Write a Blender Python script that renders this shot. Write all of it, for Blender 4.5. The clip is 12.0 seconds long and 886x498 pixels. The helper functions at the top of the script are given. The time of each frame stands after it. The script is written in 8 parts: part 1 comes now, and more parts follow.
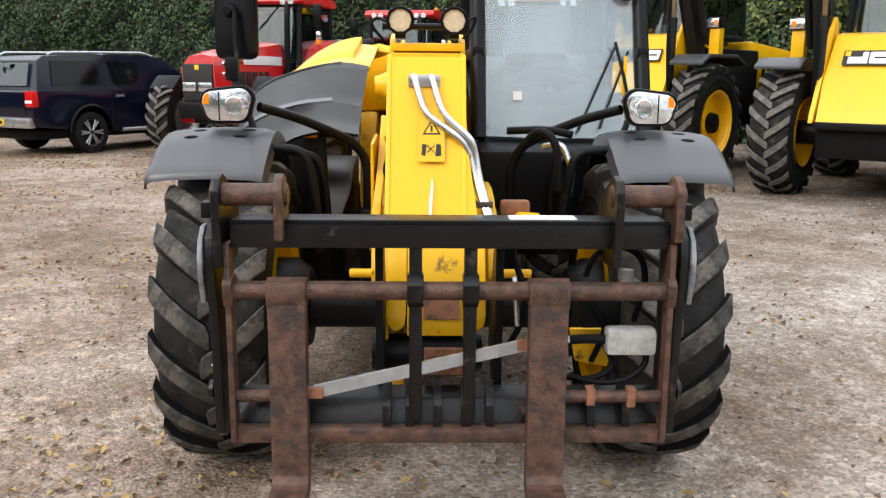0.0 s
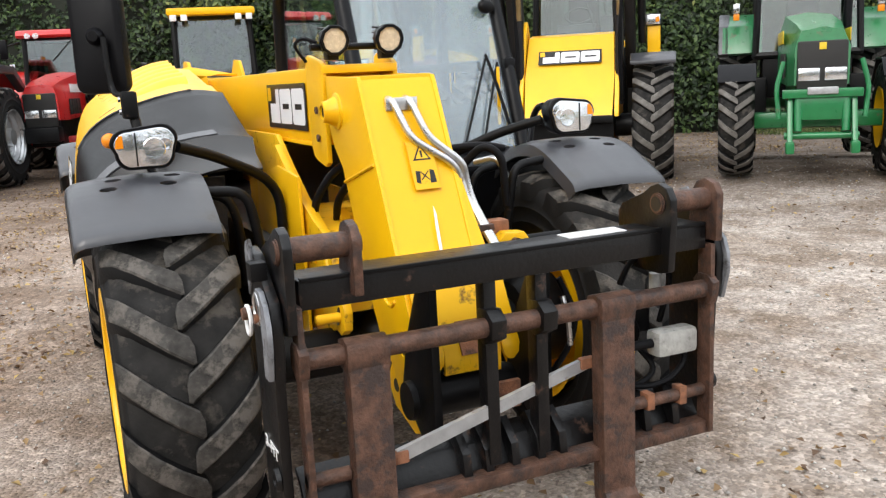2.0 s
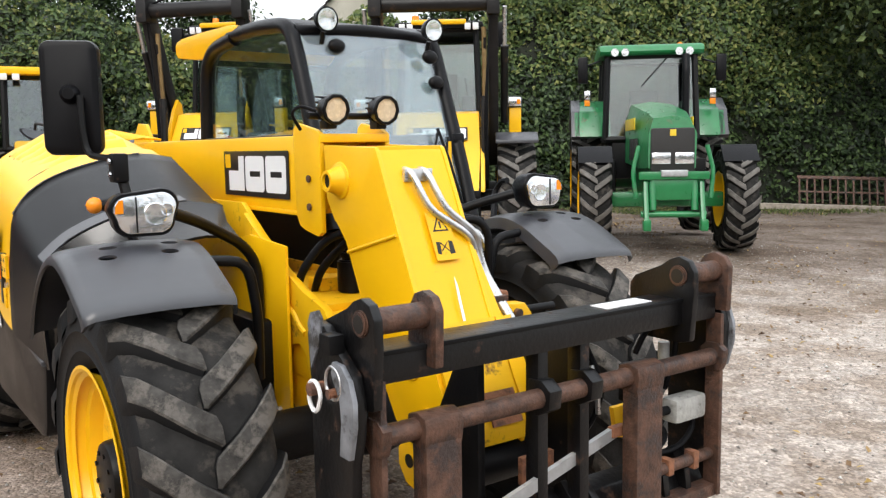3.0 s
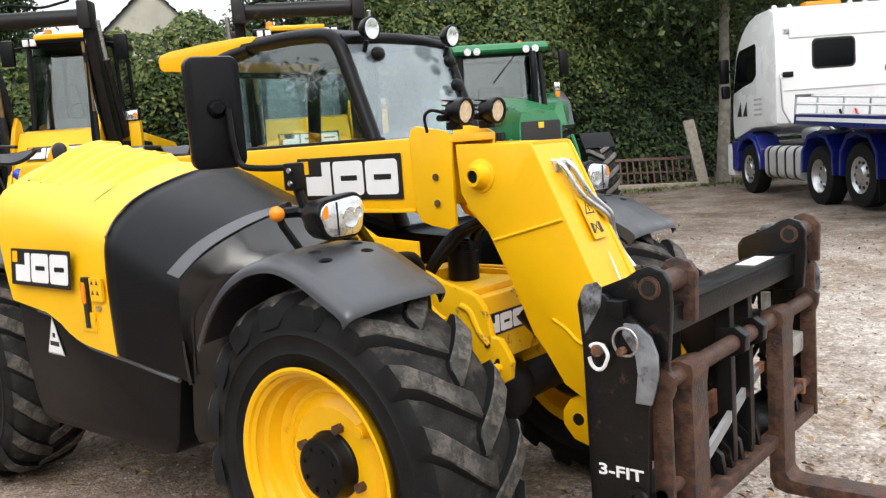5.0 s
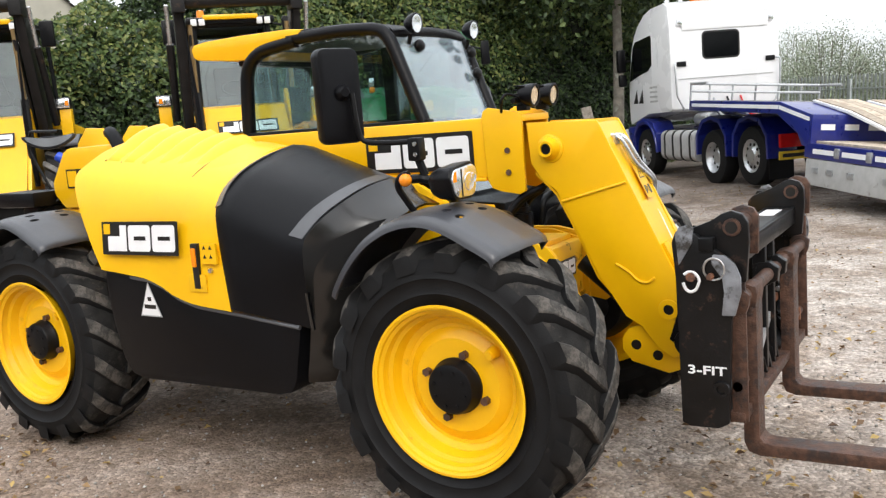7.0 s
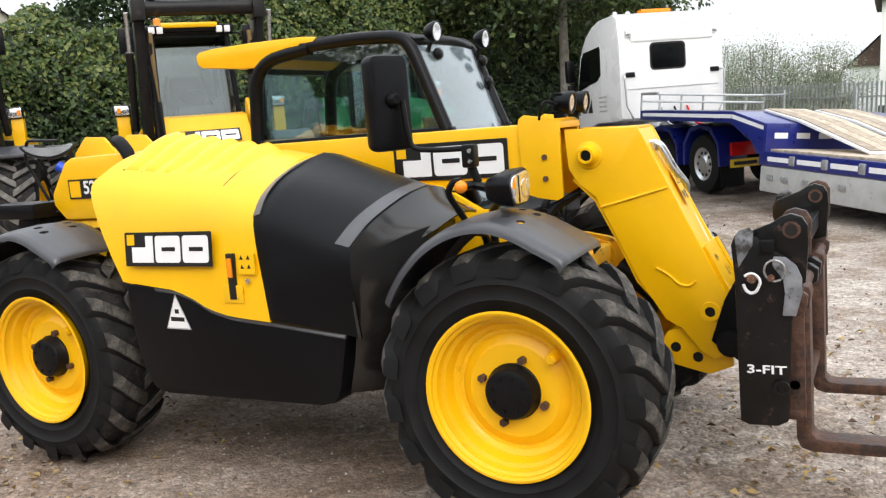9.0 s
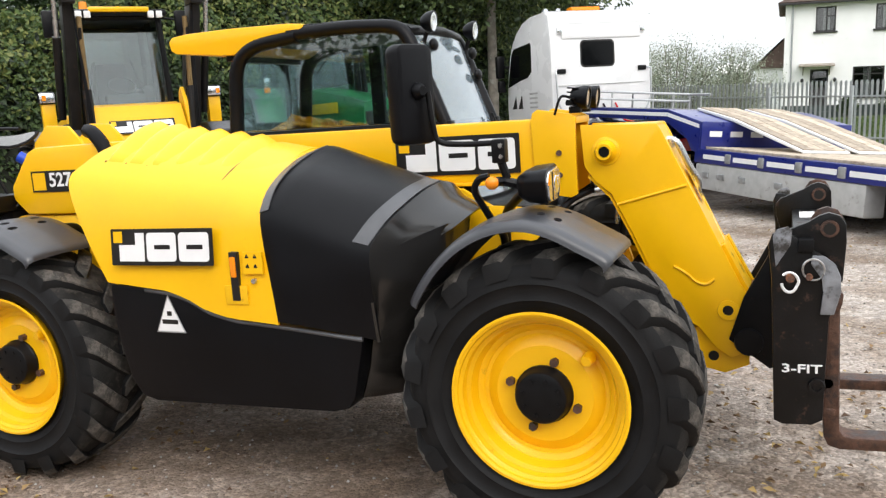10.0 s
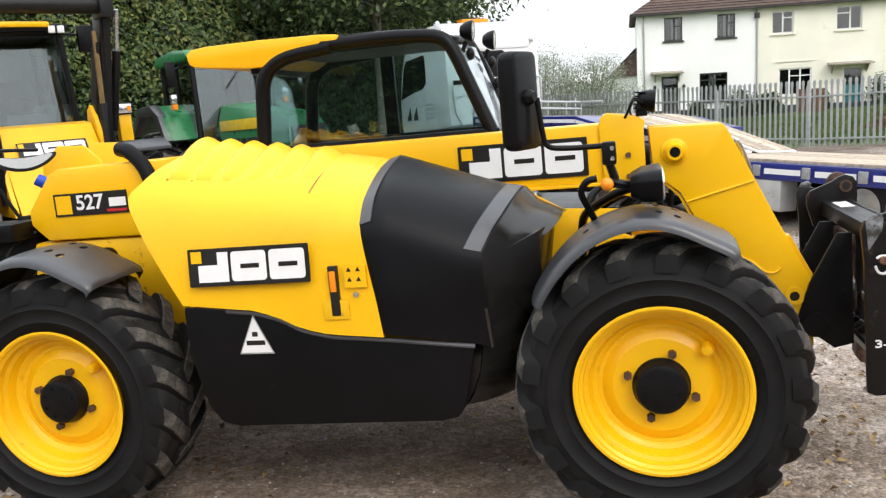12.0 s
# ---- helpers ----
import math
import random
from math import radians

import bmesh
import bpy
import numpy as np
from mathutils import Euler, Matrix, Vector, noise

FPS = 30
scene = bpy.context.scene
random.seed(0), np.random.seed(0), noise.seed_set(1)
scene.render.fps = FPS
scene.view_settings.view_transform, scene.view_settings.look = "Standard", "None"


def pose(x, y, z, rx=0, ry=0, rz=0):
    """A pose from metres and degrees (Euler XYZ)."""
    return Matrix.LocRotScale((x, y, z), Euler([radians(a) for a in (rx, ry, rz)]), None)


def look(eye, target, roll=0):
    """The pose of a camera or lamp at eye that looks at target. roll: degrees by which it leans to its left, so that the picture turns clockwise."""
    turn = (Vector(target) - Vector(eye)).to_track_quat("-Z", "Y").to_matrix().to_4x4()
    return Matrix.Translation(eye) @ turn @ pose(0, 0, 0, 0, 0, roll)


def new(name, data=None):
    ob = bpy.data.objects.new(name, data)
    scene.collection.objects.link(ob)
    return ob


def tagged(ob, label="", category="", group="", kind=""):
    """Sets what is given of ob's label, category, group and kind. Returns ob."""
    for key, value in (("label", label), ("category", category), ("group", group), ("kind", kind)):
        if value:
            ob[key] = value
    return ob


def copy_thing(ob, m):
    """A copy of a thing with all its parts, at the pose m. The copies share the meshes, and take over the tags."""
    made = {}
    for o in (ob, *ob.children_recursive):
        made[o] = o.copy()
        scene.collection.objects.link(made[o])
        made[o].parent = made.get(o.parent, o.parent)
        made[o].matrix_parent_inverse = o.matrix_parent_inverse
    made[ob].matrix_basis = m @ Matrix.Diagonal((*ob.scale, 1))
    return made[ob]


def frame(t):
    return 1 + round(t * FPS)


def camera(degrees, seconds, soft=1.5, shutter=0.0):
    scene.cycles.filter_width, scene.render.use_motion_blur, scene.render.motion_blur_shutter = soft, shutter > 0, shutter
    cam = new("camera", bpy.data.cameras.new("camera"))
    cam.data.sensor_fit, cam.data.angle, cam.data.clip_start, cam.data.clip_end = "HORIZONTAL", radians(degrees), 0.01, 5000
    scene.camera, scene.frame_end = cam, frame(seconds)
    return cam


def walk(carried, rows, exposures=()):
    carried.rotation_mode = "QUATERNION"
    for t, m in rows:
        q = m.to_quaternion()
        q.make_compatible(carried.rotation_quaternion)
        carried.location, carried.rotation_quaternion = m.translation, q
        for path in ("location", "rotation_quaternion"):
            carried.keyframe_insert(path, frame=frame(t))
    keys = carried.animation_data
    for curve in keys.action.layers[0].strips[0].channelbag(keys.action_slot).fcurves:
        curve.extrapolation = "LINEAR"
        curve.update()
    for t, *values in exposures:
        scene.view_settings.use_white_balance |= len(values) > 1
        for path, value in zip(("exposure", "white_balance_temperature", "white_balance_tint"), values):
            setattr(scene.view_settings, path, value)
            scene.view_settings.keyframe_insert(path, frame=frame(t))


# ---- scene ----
cam = camera(54.5, 12.0, soft=1.3)
YARD = pose(0, 0, 0, -2.3)  # the yard falls gently away towards the hedge
PATH = [
    (0, (-0.058, -3.291, 1.468), (-0.016, -1.331, 1.072), 0.5),
    (0.5, (-0.318, -3.182, 1.514), (-0.158, -1.227, 1.121), 0.3),
    (1, (-0.551, -3.092, 1.531), (-0.1, -1.175, 1.186), 0.9),
    (1.5, (-0.813, -3.042, 1.532), (-0.192, -1.189, 1.104), -1.4),
    (2, (-1.058, -2.9, 1.519), (-0.262, -1.106, 1.131), -2.9),
    (2.5, (-1.307, -2.748, 1.524), (-0.306, -1.042, 1.228), -2.1),
    (4.5, (-2.376, -2.157, 1.566), (-0.931, -0.788, 1.369), -1.9),
    (5, (-2.627, -2.003, 1.567), (-1.116, -0.717, 1.316), -4.2),
    (5.5, (-2.797, -1.823, 1.543), (-1.231, -0.608, 1.282), -4.3),
    (6, (-3.032, -1.703, 1.584), (-1.425, -0.549, 1.293), -2.5),
    (6.5, (-3.356, -1.664, 1.59), (-1.701, -0.591, 1.26), -4.1),
    (7, (-3.596, -1.708, 1.59), (-1.927, -0.647, 1.293), -4.6),
    (9, (-3.831, -1.302, 1.614), (-2.082, -0.375, 1.328), -4.7),
    (9.5, (-3.811, -1.07, 1.601), (-2.022, -0.223, 1.31), -3.3),
    (10, (-3.89, -0.843, 1.642), (-2.059, -0.103, 1.328), -3.8),
    (10.5, (-4.051, -0.62, 1.678), (-2.187, 0.028, 1.358), -5.9),
    (11, (-4.075, -0.396, 1.674), (-2.18, 0.182, 1.4), -3.9),
    (11.5, (-4.113, -0.171, 1.706), (-2.201, 0.345, 1.424), -2.6),
    (12, (-4.199, 0.081, 1.694), (-2.271, 0.51, 1.384), -5.3),
]
walk(cam, [(t, YARD @ look(eye, target, roll)) for t, eye, target, roll in PATH], exposures=[(0, 0.95), (5, 0.95), (12, 0.90)])
# ---------------------------------------------------------------- light
world = bpy.data.worlds.new("overcast_sky")
scene.world = world
world.use_nodes = True
wn = world.node_tree
sky = wn.nodes.new("ShaderNodeTexSky")
sky.sky_type = "NISHITA"
sky.sun_disc = False
sky.sun_elevation, sky.sun_rotation = radians(40), radians(230)
sky.air_density, sky.dust_density, sky.ozone_density = 1.2, 4.0, 1.0
# a closed layer of pale cloud over the sky
tex, cloud, veil = (wn.nodes.new("ShaderNode" + k) for k in ("TexCoord", "TexNoise", "ValToRGB"))
wn.links.new(tex.outputs["Generated"], cloud.inputs["Vector"])
cloud.inputs["Scale"].default_value, cloud.inputs["Detail"].default_value = 2.2, 6
veil.color_ramp.elements[0].position, veil.color_ramp.elements[0].color = 0.3, (6.3, 6.7, 7.2, 1)
veil.color_ramp.elements[1].position, veil.color_ramp.elements[1].color = 0.7, (8.0, 8.1, 8.2, 1)
wn.links.new(cloud.outputs["Fac"], veil.inputs[0])
over = wn.nodes.new("ShaderNodeMix")
over.data_type = "RGBA"
over.inputs["Factor"].default_value = 0.85
wn.links.new(sky.outputs[0], over.inputs["A"])
wn.links.new(veil.outputs[0], over.inputs["B"])
# an overcast sky is brightest overhead and dimmer towards the horizon
up, rise, dome = (wn.nodes.new("ShaderNode" + k) for k in ("SeparateXYZ", "MapRange", "VectorMath"))
wn.links.new(tex.outputs["Generated"], up.inputs[0])
wn.links.new(up.outputs["Z"], rise.inputs["Value"])
rise.inputs["To Min"].default_value, rise.inputs["To Max"].default_value = 0.62, 1.25
dome.operation = "SCALE"
wn.links.new(over.outputs["Result"], dome.inputs[0])
wn.links.new(rise.outputs[0], dome.inputs["Scale"])
wn.links.new(dome.outputs[0], wn.nodes["Background"].inputs[0])
wn.nodes["Background"].inputs[1].default_value = 0.14
sun = new("sun", bpy.data.lights.new("sun", "SUN"))
sun.data.energy, sun.data.angle, sun.data.color = 0.6, radians(28), (1.0, 0.98, 0.95)
sun.matrix_world = look((-18, -15, 20), (0, 0, 0))

# ---------------------------------------------------------------- materials
def shade(name, colour, rough=0.5, metal=0.0, vary=0.12, scale=9.0, bump=0.0, bump_scale=160.0,
          spots=None, spot_at=0.62, spot_scale=6.0, coat=0.0, per=None, spot_rough=0.8, spec=0.5):
    """A surface with a base colour, broad and fine variation, optional worn or dirty patches, and relief."""
    m = bpy.data.materials.new(name)
    m.use_nodes = True
    nt = m.node_tree
    b = nt.nodes["Principled BSDF"]
    add, link = nt.nodes.new, nt.links.new
    tc = add("ShaderNodeTexCoord")
    n1 = add("ShaderNodeTexNoise")
    n1.inputs["Scale"].default_value, n1.inputs["Detail"].default_value = scale, 8
    link(tc.outputs["Object"], n1.inputs["Vector"])
    lo = [max(0.0, c * (1 - vary)) for c in colour]
    hi = [min(1.0, c * (1 + vary)) for c in colour]
    ramp = add("ShaderNodeValToRGB")
    ramp.color_ramp.elements[0].position, ramp.color_ramp.elements[1].position = 0.3, 0.7
    ramp.color_ramp.elements[0].color, ramp.color_ramp.elements[1].color = (*lo, 1), (*hi, 1)
    link(n1.outputs["Fac"], ramp.inputs[0])
    col = ramp.outputs[0]
    if per:
        src = add("ShaderNodeObjectInfo") if per == "object" else add("ShaderNodeNewGeometry")
        out = src.outputs["Random"] if per == "object" else src.outputs["Random Per Island"]
        hsv = add("ShaderNodeHueSaturation")
        mr = add("ShaderNodeMapRange")
        mr.inputs["To Min"].default_value, mr.inputs["To Max"].default_value = 0.7, 1.3
        link(out, mr.inputs["Value"])
        link(mr.outputs[0], hsv.inputs["Value"])
        link(col, hsv.inputs["Color"])
        col = hsv.outputs[0]
    rv = add("ShaderNodeMapRange")
    rv.inputs["To Min"].default_value, rv.inputs["To Max"].default_value = max(0.02, rough - 0.1), min(1.0, rough + 0.12)
    link(n1.outputs["Fac"], rv.inputs["Value"])
    rgh = rv.outputs[0]
    if spots:
        n2 = add("ShaderNodeTexNoise")
        n2.inputs["Scale"].default_value, n2.inputs["Detail"].default_value, n2.inputs["Roughness"].default_value = spot_scale, 12, 0.68
        link(tc.outputs["Object"], n2.inputs["Vector"])
        mk = add("ShaderNodeMapRange")
        mk.inputs["From Min"].default_value, mk.inputs["From Max"].default_value = spot_at - 0.05, spot_at + 0.05
        link(n2.outputs["Fac"], mk.inputs["Value"])
        mix = add("ShaderNodeMix")
        mix.data_type = "RGBA"
        link(mk.outputs[0], mix.inputs["Factor"])
        link(col, mix.inputs["A"])
        mix.inputs["B"].default_value = (*spots, 1)
        col = mix.outputs["Result"]
        mf = add("ShaderNodeMix")
        link(mk.outputs[0], mf.inputs["Factor"])
        link(rgh, mf.inputs["A"])
        mf.inputs["B"].default_value = spot_rough
        rgh = mf.outputs["Result"]
    link(col, b.inputs["Base Color"])
    link(rgh, b.inputs["Roughness"])
    b.inputs["Metallic"].default_value = metal
    b.inputs["Specular IOR Level"].default_value = spec
    b.inputs["Coat Weight"].default_value = coat
    b.inputs["Coat Roughness"].default_value = 0.12
    if bump:
        n3 = add("ShaderNodeTexNoise")
        n3.inputs["Scale"].default_value, n3.inputs["Detail"].default_value = bump_scale, 4
        link(tc.outputs["Object"], n3.inputs["Vector"])
        bp = add("ShaderNodeBump")
        bp.inputs["Strength"].default_value, bp.inputs["Distance"].default_value = bump, 0.01
        link(n3.outputs["Fac"], bp.inputs["Height"])
        link(bp.outputs[0], b.inputs["Normal"])
    return m


def clear(name, tint, gloss=1.0, rough=0.02, sky_haze=0.0):
    """A thin pane: tinted see-through with a sharp reflection that grows at grazing angles."""
    m = bpy.data.materials.new(name)
    m.use_nodes = True
    nt = m.node_tree
    nt.nodes.remove(nt.nodes["Principled BSDF"])
    tr, gl, fr, pw, ma, mx = (nt.nodes.new("ShaderNode" + k) for k in ("BsdfTransparent", "BsdfGlossy", "LayerWeight", "Math", "Math", "MixShader"))
    tr.inputs[0].default_value = (*tint, 1)
    gl.inputs["Roughness"].default_value = rough
    gl.inputs["Color"].default_value = (gloss, gloss, gloss, 1)
    fr.inputs["Blend"].default_value = 0.5
    pw.operation, ma.operation = "POWER", "MULTIPLY_ADD"
    pw.inputs[1].default_value, ma.inputs[1].default_value, ma.inputs[2].default_value = 4.0, 0.88, 0.09
    nt.links.new(fr.outputs["Facing"], pw.inputs[0])
    nt.links.new(pw.outputs[0], ma.inputs[0])
    nt.links.new(ma.outputs[0], mx.inputs[0])
    nt.links.new(tr.outputs[0], mx.inputs[1])
    nt.links.new(gl.outputs[0], mx.inputs[2])
    out = mx.outputs[0]
    if sky_haze:
        # a thin uneven pale blue film that imitates sky reflected in the glass
        di, m2, nz, mr, tc = (nt.nodes.new("ShaderNode" + k) for k in ("BsdfDiffuse", "MixShader", "TexNoise", "MapRange", "TexCoord"))
        di.inputs[0].default_value = (0.54, 0.64, 0.72, 1)
        nz.inputs["Scale"].default_value, nz.inputs["Detail"].default_value = 3.0, 9
        nt.links.new(tc.outputs["Object"], nz.inputs["Vector"])
        mr.inputs["From Min"].default_value, mr.inputs["From Max"].default_value = 0.3, 0.7
        mr.inputs["To Min"].default_value, mr.inputs["To Max"].default_value = sky_haze * 0.6, sky_haze * 1.4
        nt.links.new(nz.outputs["Fac"], mr.inputs["Value"])
        nt.links.new(mr.outputs[0], m2.inputs[0])
        nt.links.new(out, m2.inputs[1])
        nt.links.new(di.outputs[0], m2.inputs[2])
        out = m2.outputs[0]
    nt.links.new(out, nt.nodes["Material Output"].inputs[0])
    return m


YELLOW = shade("yellow_paint", (0.89, 0.485, 0.003), 0.36, vary=0.05, scale=3.0, coat=0.16, spec=0.35, bump=0.03, bump_scale=40,
               spots=(0.5, 0.26, 0.02), spot_at=0.72, spot_scale=11, spot_rough=0.6)
YELLOW_WORN = shade("worn_yellow_paint", (0.82, 0.46, 0.005), 0.44, vary=0.08, scale=5.0, coat=0.08, spec=0.35, bump=0.05, bump_scale=60,
                    spots=(0.13, 0.06, 0.025), spot_at=0.63, spot_scale=13)
PLASTIC = shade("black_grained_plastic", (0.0034, 0.0034, 0.0044), 0.32, vary=0.18, scale=5, bump=0.12, bump_scale=420,
                spots=(0.028, 0.027, 0.026), spot_at=0.72, spot_scale=7, spot_rough=0.5, spec=0.18)
FENDER = shade("weathered_grey_black_plastic", (0.034, 0.035, 0.041), 0.33, vary=0.2, scale=7, bump=0.1, bump_scale=300,
               spots=(0.07, 0.067, 0.064), spot_at=0.67, spot_scale=9, spec=0.8)
BLACK = shade("black_paint", (0.005, 0.005, 0.0055), 0.4, vary=0.25, scale=12, bump=0.05, bump_scale=90,
              spots=(0.10, 0.065, 0.045), spot_at=0.70, spot_scale=14, spec=0.18)
CHIPPED = shade("chipped_black_paint_over_rust", (0.0048, 0.0046, 0.005), 0.33, vary=0.3, scale=10, bump=0.15, bump_scale=70,
                spots=(0.075, 0.04, 0.026), spot_at=0.635, spot_scale=15, spot_rough=0.7, spec=0.35)
RUST = shade("brown_rusty_steel", (0.098, 0.050, 0.033), 0.55, vary=0.5, scale=30, metal=0.25, bump=0.35, bump_scale=120,
             spots=(0.046, 0.031, 0.027), spot_at=0.55, spot_scale=14, spot_rough=0.42)
RUST_BRIGHT = shade("orange_rust", (0.24, 0.10, 0.05), 0.75, vary=0.35, scale=30, bump=0.3, bump_scale=160,
                    spots=(0.09, 0.045, 0.03), spot_at=0.56, spot_scale=12)
GALV = shade("scuffed_galvanised_steel", (0.42, 0.43, 0.44), 0.45, metal=0.6, vary=0.15, scale=20, bump=0.1, bump_scale=90,
             spots=(0.2, 0.16, 0.13), spot_at=0.66, spot_scale=12)
GUARD = shade("weathered_steel_guard", (0.23, 0.24, 0.26), 0.5, metal=0.45, vary=0.45, scale=14, bump=0.15, bump_scale=90,
              spots=(0.06, 0.055, 0.05), spot_at=0.58, spot_scale=9)
STEEL = shade("bright_steel_pipe", (0.62, 0.62, 0.62), 0.28, metal=0.9, vary=0.1, scale=20,
              spots=(0.28, 0.2, 0.14), spot_at=0.66, spot_scale=16)
RUBBER = shade("black_tyre_rubber", (0.009, 0.009, 0.0095), 0.62, vary=0.3, scale=9, bump=0.12, bump_scale=120,
               spots=(0.055, 0.05, 0.045), spot_at=0.69, spot_scale=5, spot_rough=0.85, spec=0.2)
LUG = shade("dusty_worn_tread_rubber", (0.052, 0.049, 0.045), 0.82, vary=0.6, scale=22, bump=0.4, bump_scale=90,
            spots=(0.125, 0.113, 0.10), spot_at=0.54, spot_scale=15, spot_rough=0.9, spec=0.2)
TREAD_BED = shade("dusty_rubber_between_bars", (0.020, 0.019, 0.018), 0.8, vary=0.5, scale=14, bump=0.25, bump_scale=100,
                  spots=(0.065, 0.058, 0.05), spot_at=0.58, spot_scale=9, spot_rough=0.9, spec=0.2)
HOSE = shade("black_hose_rubber", (0.006, 0.006, 0.007), 0.5, vary=0.2, spec=0.12)
WHITE = shade("white_decal", (0.82, 0.82, 0.82), 0.4, vary=0.03, spots=(0.6, 0.58, 0.55), spot_at=0.74)
DECAL = shade("black_decal", (0.014, 0.013, 0.012), 0.35, vary=0.15, spec=0.35)
AMBER = shade("amber_lens", (0.9, 0.27, 0.01), 0.2, vary=0.05)
LENS = shade("clear_lamp_reflector", (0.78, 0.80, 0.82), 0.14, metal=0.85, vary=0.18, scale=26, bump=0.2, bump_scale=26)
LEDS = shade("warm_work_lamp_face", (0.62, 0.53, 0.40), 0.25, vary=0.1, scale=60, bump=0.2, bump_scale=90)
BLUE_CAP = shade("blue_plastic", (0.01, 0.06, 0.5), 0.4)
MIRROR = shade("dull_mirror_glass", (0.10, 0.105, 0.11), 0.2, metal=0.9, vary=0.1)
GLASS = clear("cab_glass", (0.82, 0.90, 0.90))
# windscreen pane with the reflected sky partly painted on as a pale film
GLASS_SKY_HAZE = clear("dusty_windscreen_glass", (0.86, 0.91, 0.91), sky_haze=0.15)
GLASS_DARK = clear("tinted_glass", (0.4, 0.44, 0.45))
SEAT = shade("dark_seat_cloth", (0.022, 0.022, 0.025), 0.85, vary=0.25, bump=0.2, spec=0.2)
DASH = shade("grey_dashboard_plastic", (0.03, 0.031, 0.034), 0.55)
POLY = shade("cloudy_clear_plastic", (0.36, 0.36, 0.34), 0.3, vary=0.2, scale=40, bump=0.5, bump_scale=60)

# ---------------------------------------------------------------- building blocks
def part(name, bm, material, parent=None, label="", smooth=38):
    """Links a bmesh as one mesh object under a thing or a part."""
    me = bpy.data.meshes.new(name)
    bmesh.ops.recalc_face_normals(bm, faces=bm.faces)
    bm.to_mesh(me)
    bm.free()
    for m in (material if isinstance(material, (list, tuple)) else [material]):
        me.materials.append(m)
    for p in me.polygons:
        p.use_smooth = True
    me.set_sharp_from_angle(angle=radians(smooth))
    ob = new(name, me)
    if parent:
        ob.parent = parent
    if label:
        tagged(ob, label)
    return ob


def thing(name, m, label, category, group="", kind=""):
    ob = new(name)
    ob.empty_display_size = 0.2
    ob.matrix_world = m
    return tagged(ob, label, category, group, kind)


def joined(bm, tmp, mi=0):
    for f in tmp.faces:
        f.material_index = mi
    me = bpy.data.meshes.new("tmp")
    tmp.to_mesh(me)
    tmp.free()
    bm.from_mesh(me)
    bpy.data.meshes.remove(me)
    return bm


def edge_round(tmp, bev, seg=2):
    if bev:
        es = [e for e in tmp.edges if len(e.link_faces) == 2 and e.calc_face_angle(0) > 0.5]
        bmesh.ops.bevel(tmp, geom=es, offset=bev, segments=seg, profile=0.6, affect="EDGES", clamp_overlap=True)


def box(lo, hi, bev=0.0, bm=None, m=None, mi=0, seg=2):
    bm = bm or bmesh.new()
    tmp = bmesh.new()
    bmesh.ops.create_cube(tmp, size=1)
    for v in tmp.verts:
        v.co = Vector([lo[i] + (v.co[i] + 0.5) * (hi[i] - lo[i]) for i in range(3)])
    edge_round(tmp, bev, seg)
    if m:
        bmesh.ops.transform(tmp, matrix=m, verts=tmp.verts)
    return joined(bm, tmp, mi)


AX = {"x": lambda a, p: (a, p[0], p[1]), "y": lambda a, p: (p[0], a, p[1]), "z": lambda a, p: (p[0], p[1], a)}


def prism(pts, axis, a, b, bev=0.0, bm=None, m=None, mi=0):
    """A flat outline drawn across an axis and pulled along it from a to b."""
    bm = bm or bmesh.new()
    tmp = bmesh.new()
    lo = [tmp.verts.new(AX[axis](a, p)) for p in pts]
    hi = [tmp.verts.new(AX[axis](b, p)) for p in pts]
    tmp.faces.new(lo)
    tmp.faces.new(hi[::-1])
    n = len(pts)
    for i in range(n):
        tmp.faces.new((lo[i], hi[i], hi[(i + 1) % n], lo[(i + 1) % n]))
    bmesh.ops.recalc_face_normals(tmp, faces=tmp.faces)
    edge_round(tmp, bev)
    if m:
        bmesh.ops.transform(tmp, matrix=m, verts=tmp.verts)
    return joined(bm, tmp, mi)


def rod(p, q, r, seg=16, r2=None, bm=None, mi=0, bev=0.0):
    bm = bm or bmesh.new()
    tmp = bmesh.new()
    p, q = Vector(p), Vector(q)
    bmesh.ops.create_cone(tmp, cap_ends=True, segments=seg, radius1=r, radius2=r if r2 is None else r2, depth=(q - p).length)
    if bev:
        es = [e for e in tmp.edges if e.calc_face_angle(0) > 0.9]
        bmesh.ops.bevel(tmp, geom=es, offset=bev, segments=2, affect="EDGES")
    m = Matrix.Translation((p + q) / 2) @ (q - p).to_track_quat("Z", "Y").to_matrix().to_4x4()
    bmesh.ops.transform(tmp, matrix=m, verts=tmp.verts)
    return joined(bm, tmp, mi)


def bent(pts, cut=0.05, n=4):
    """A way through the points with its corners rounded."""
    pts = [Vector(p) for p in pts]
    out = [pts[0]]
    for a, b, c in zip(pts, pts[1:], pts[2:]):
        d0, d1 = min(cut, (a - b).length * 0.45), min(cut, (c - b).length * 0.45)
        s, e = b + (a - b).normalized() * d0, b + (c - b).normalized() * d1
        out += [s.lerp(b, t).lerp(b.lerp(e, t), t) for t in (i / n for i in range(n + 1))]
    return out + [pts[-1]]


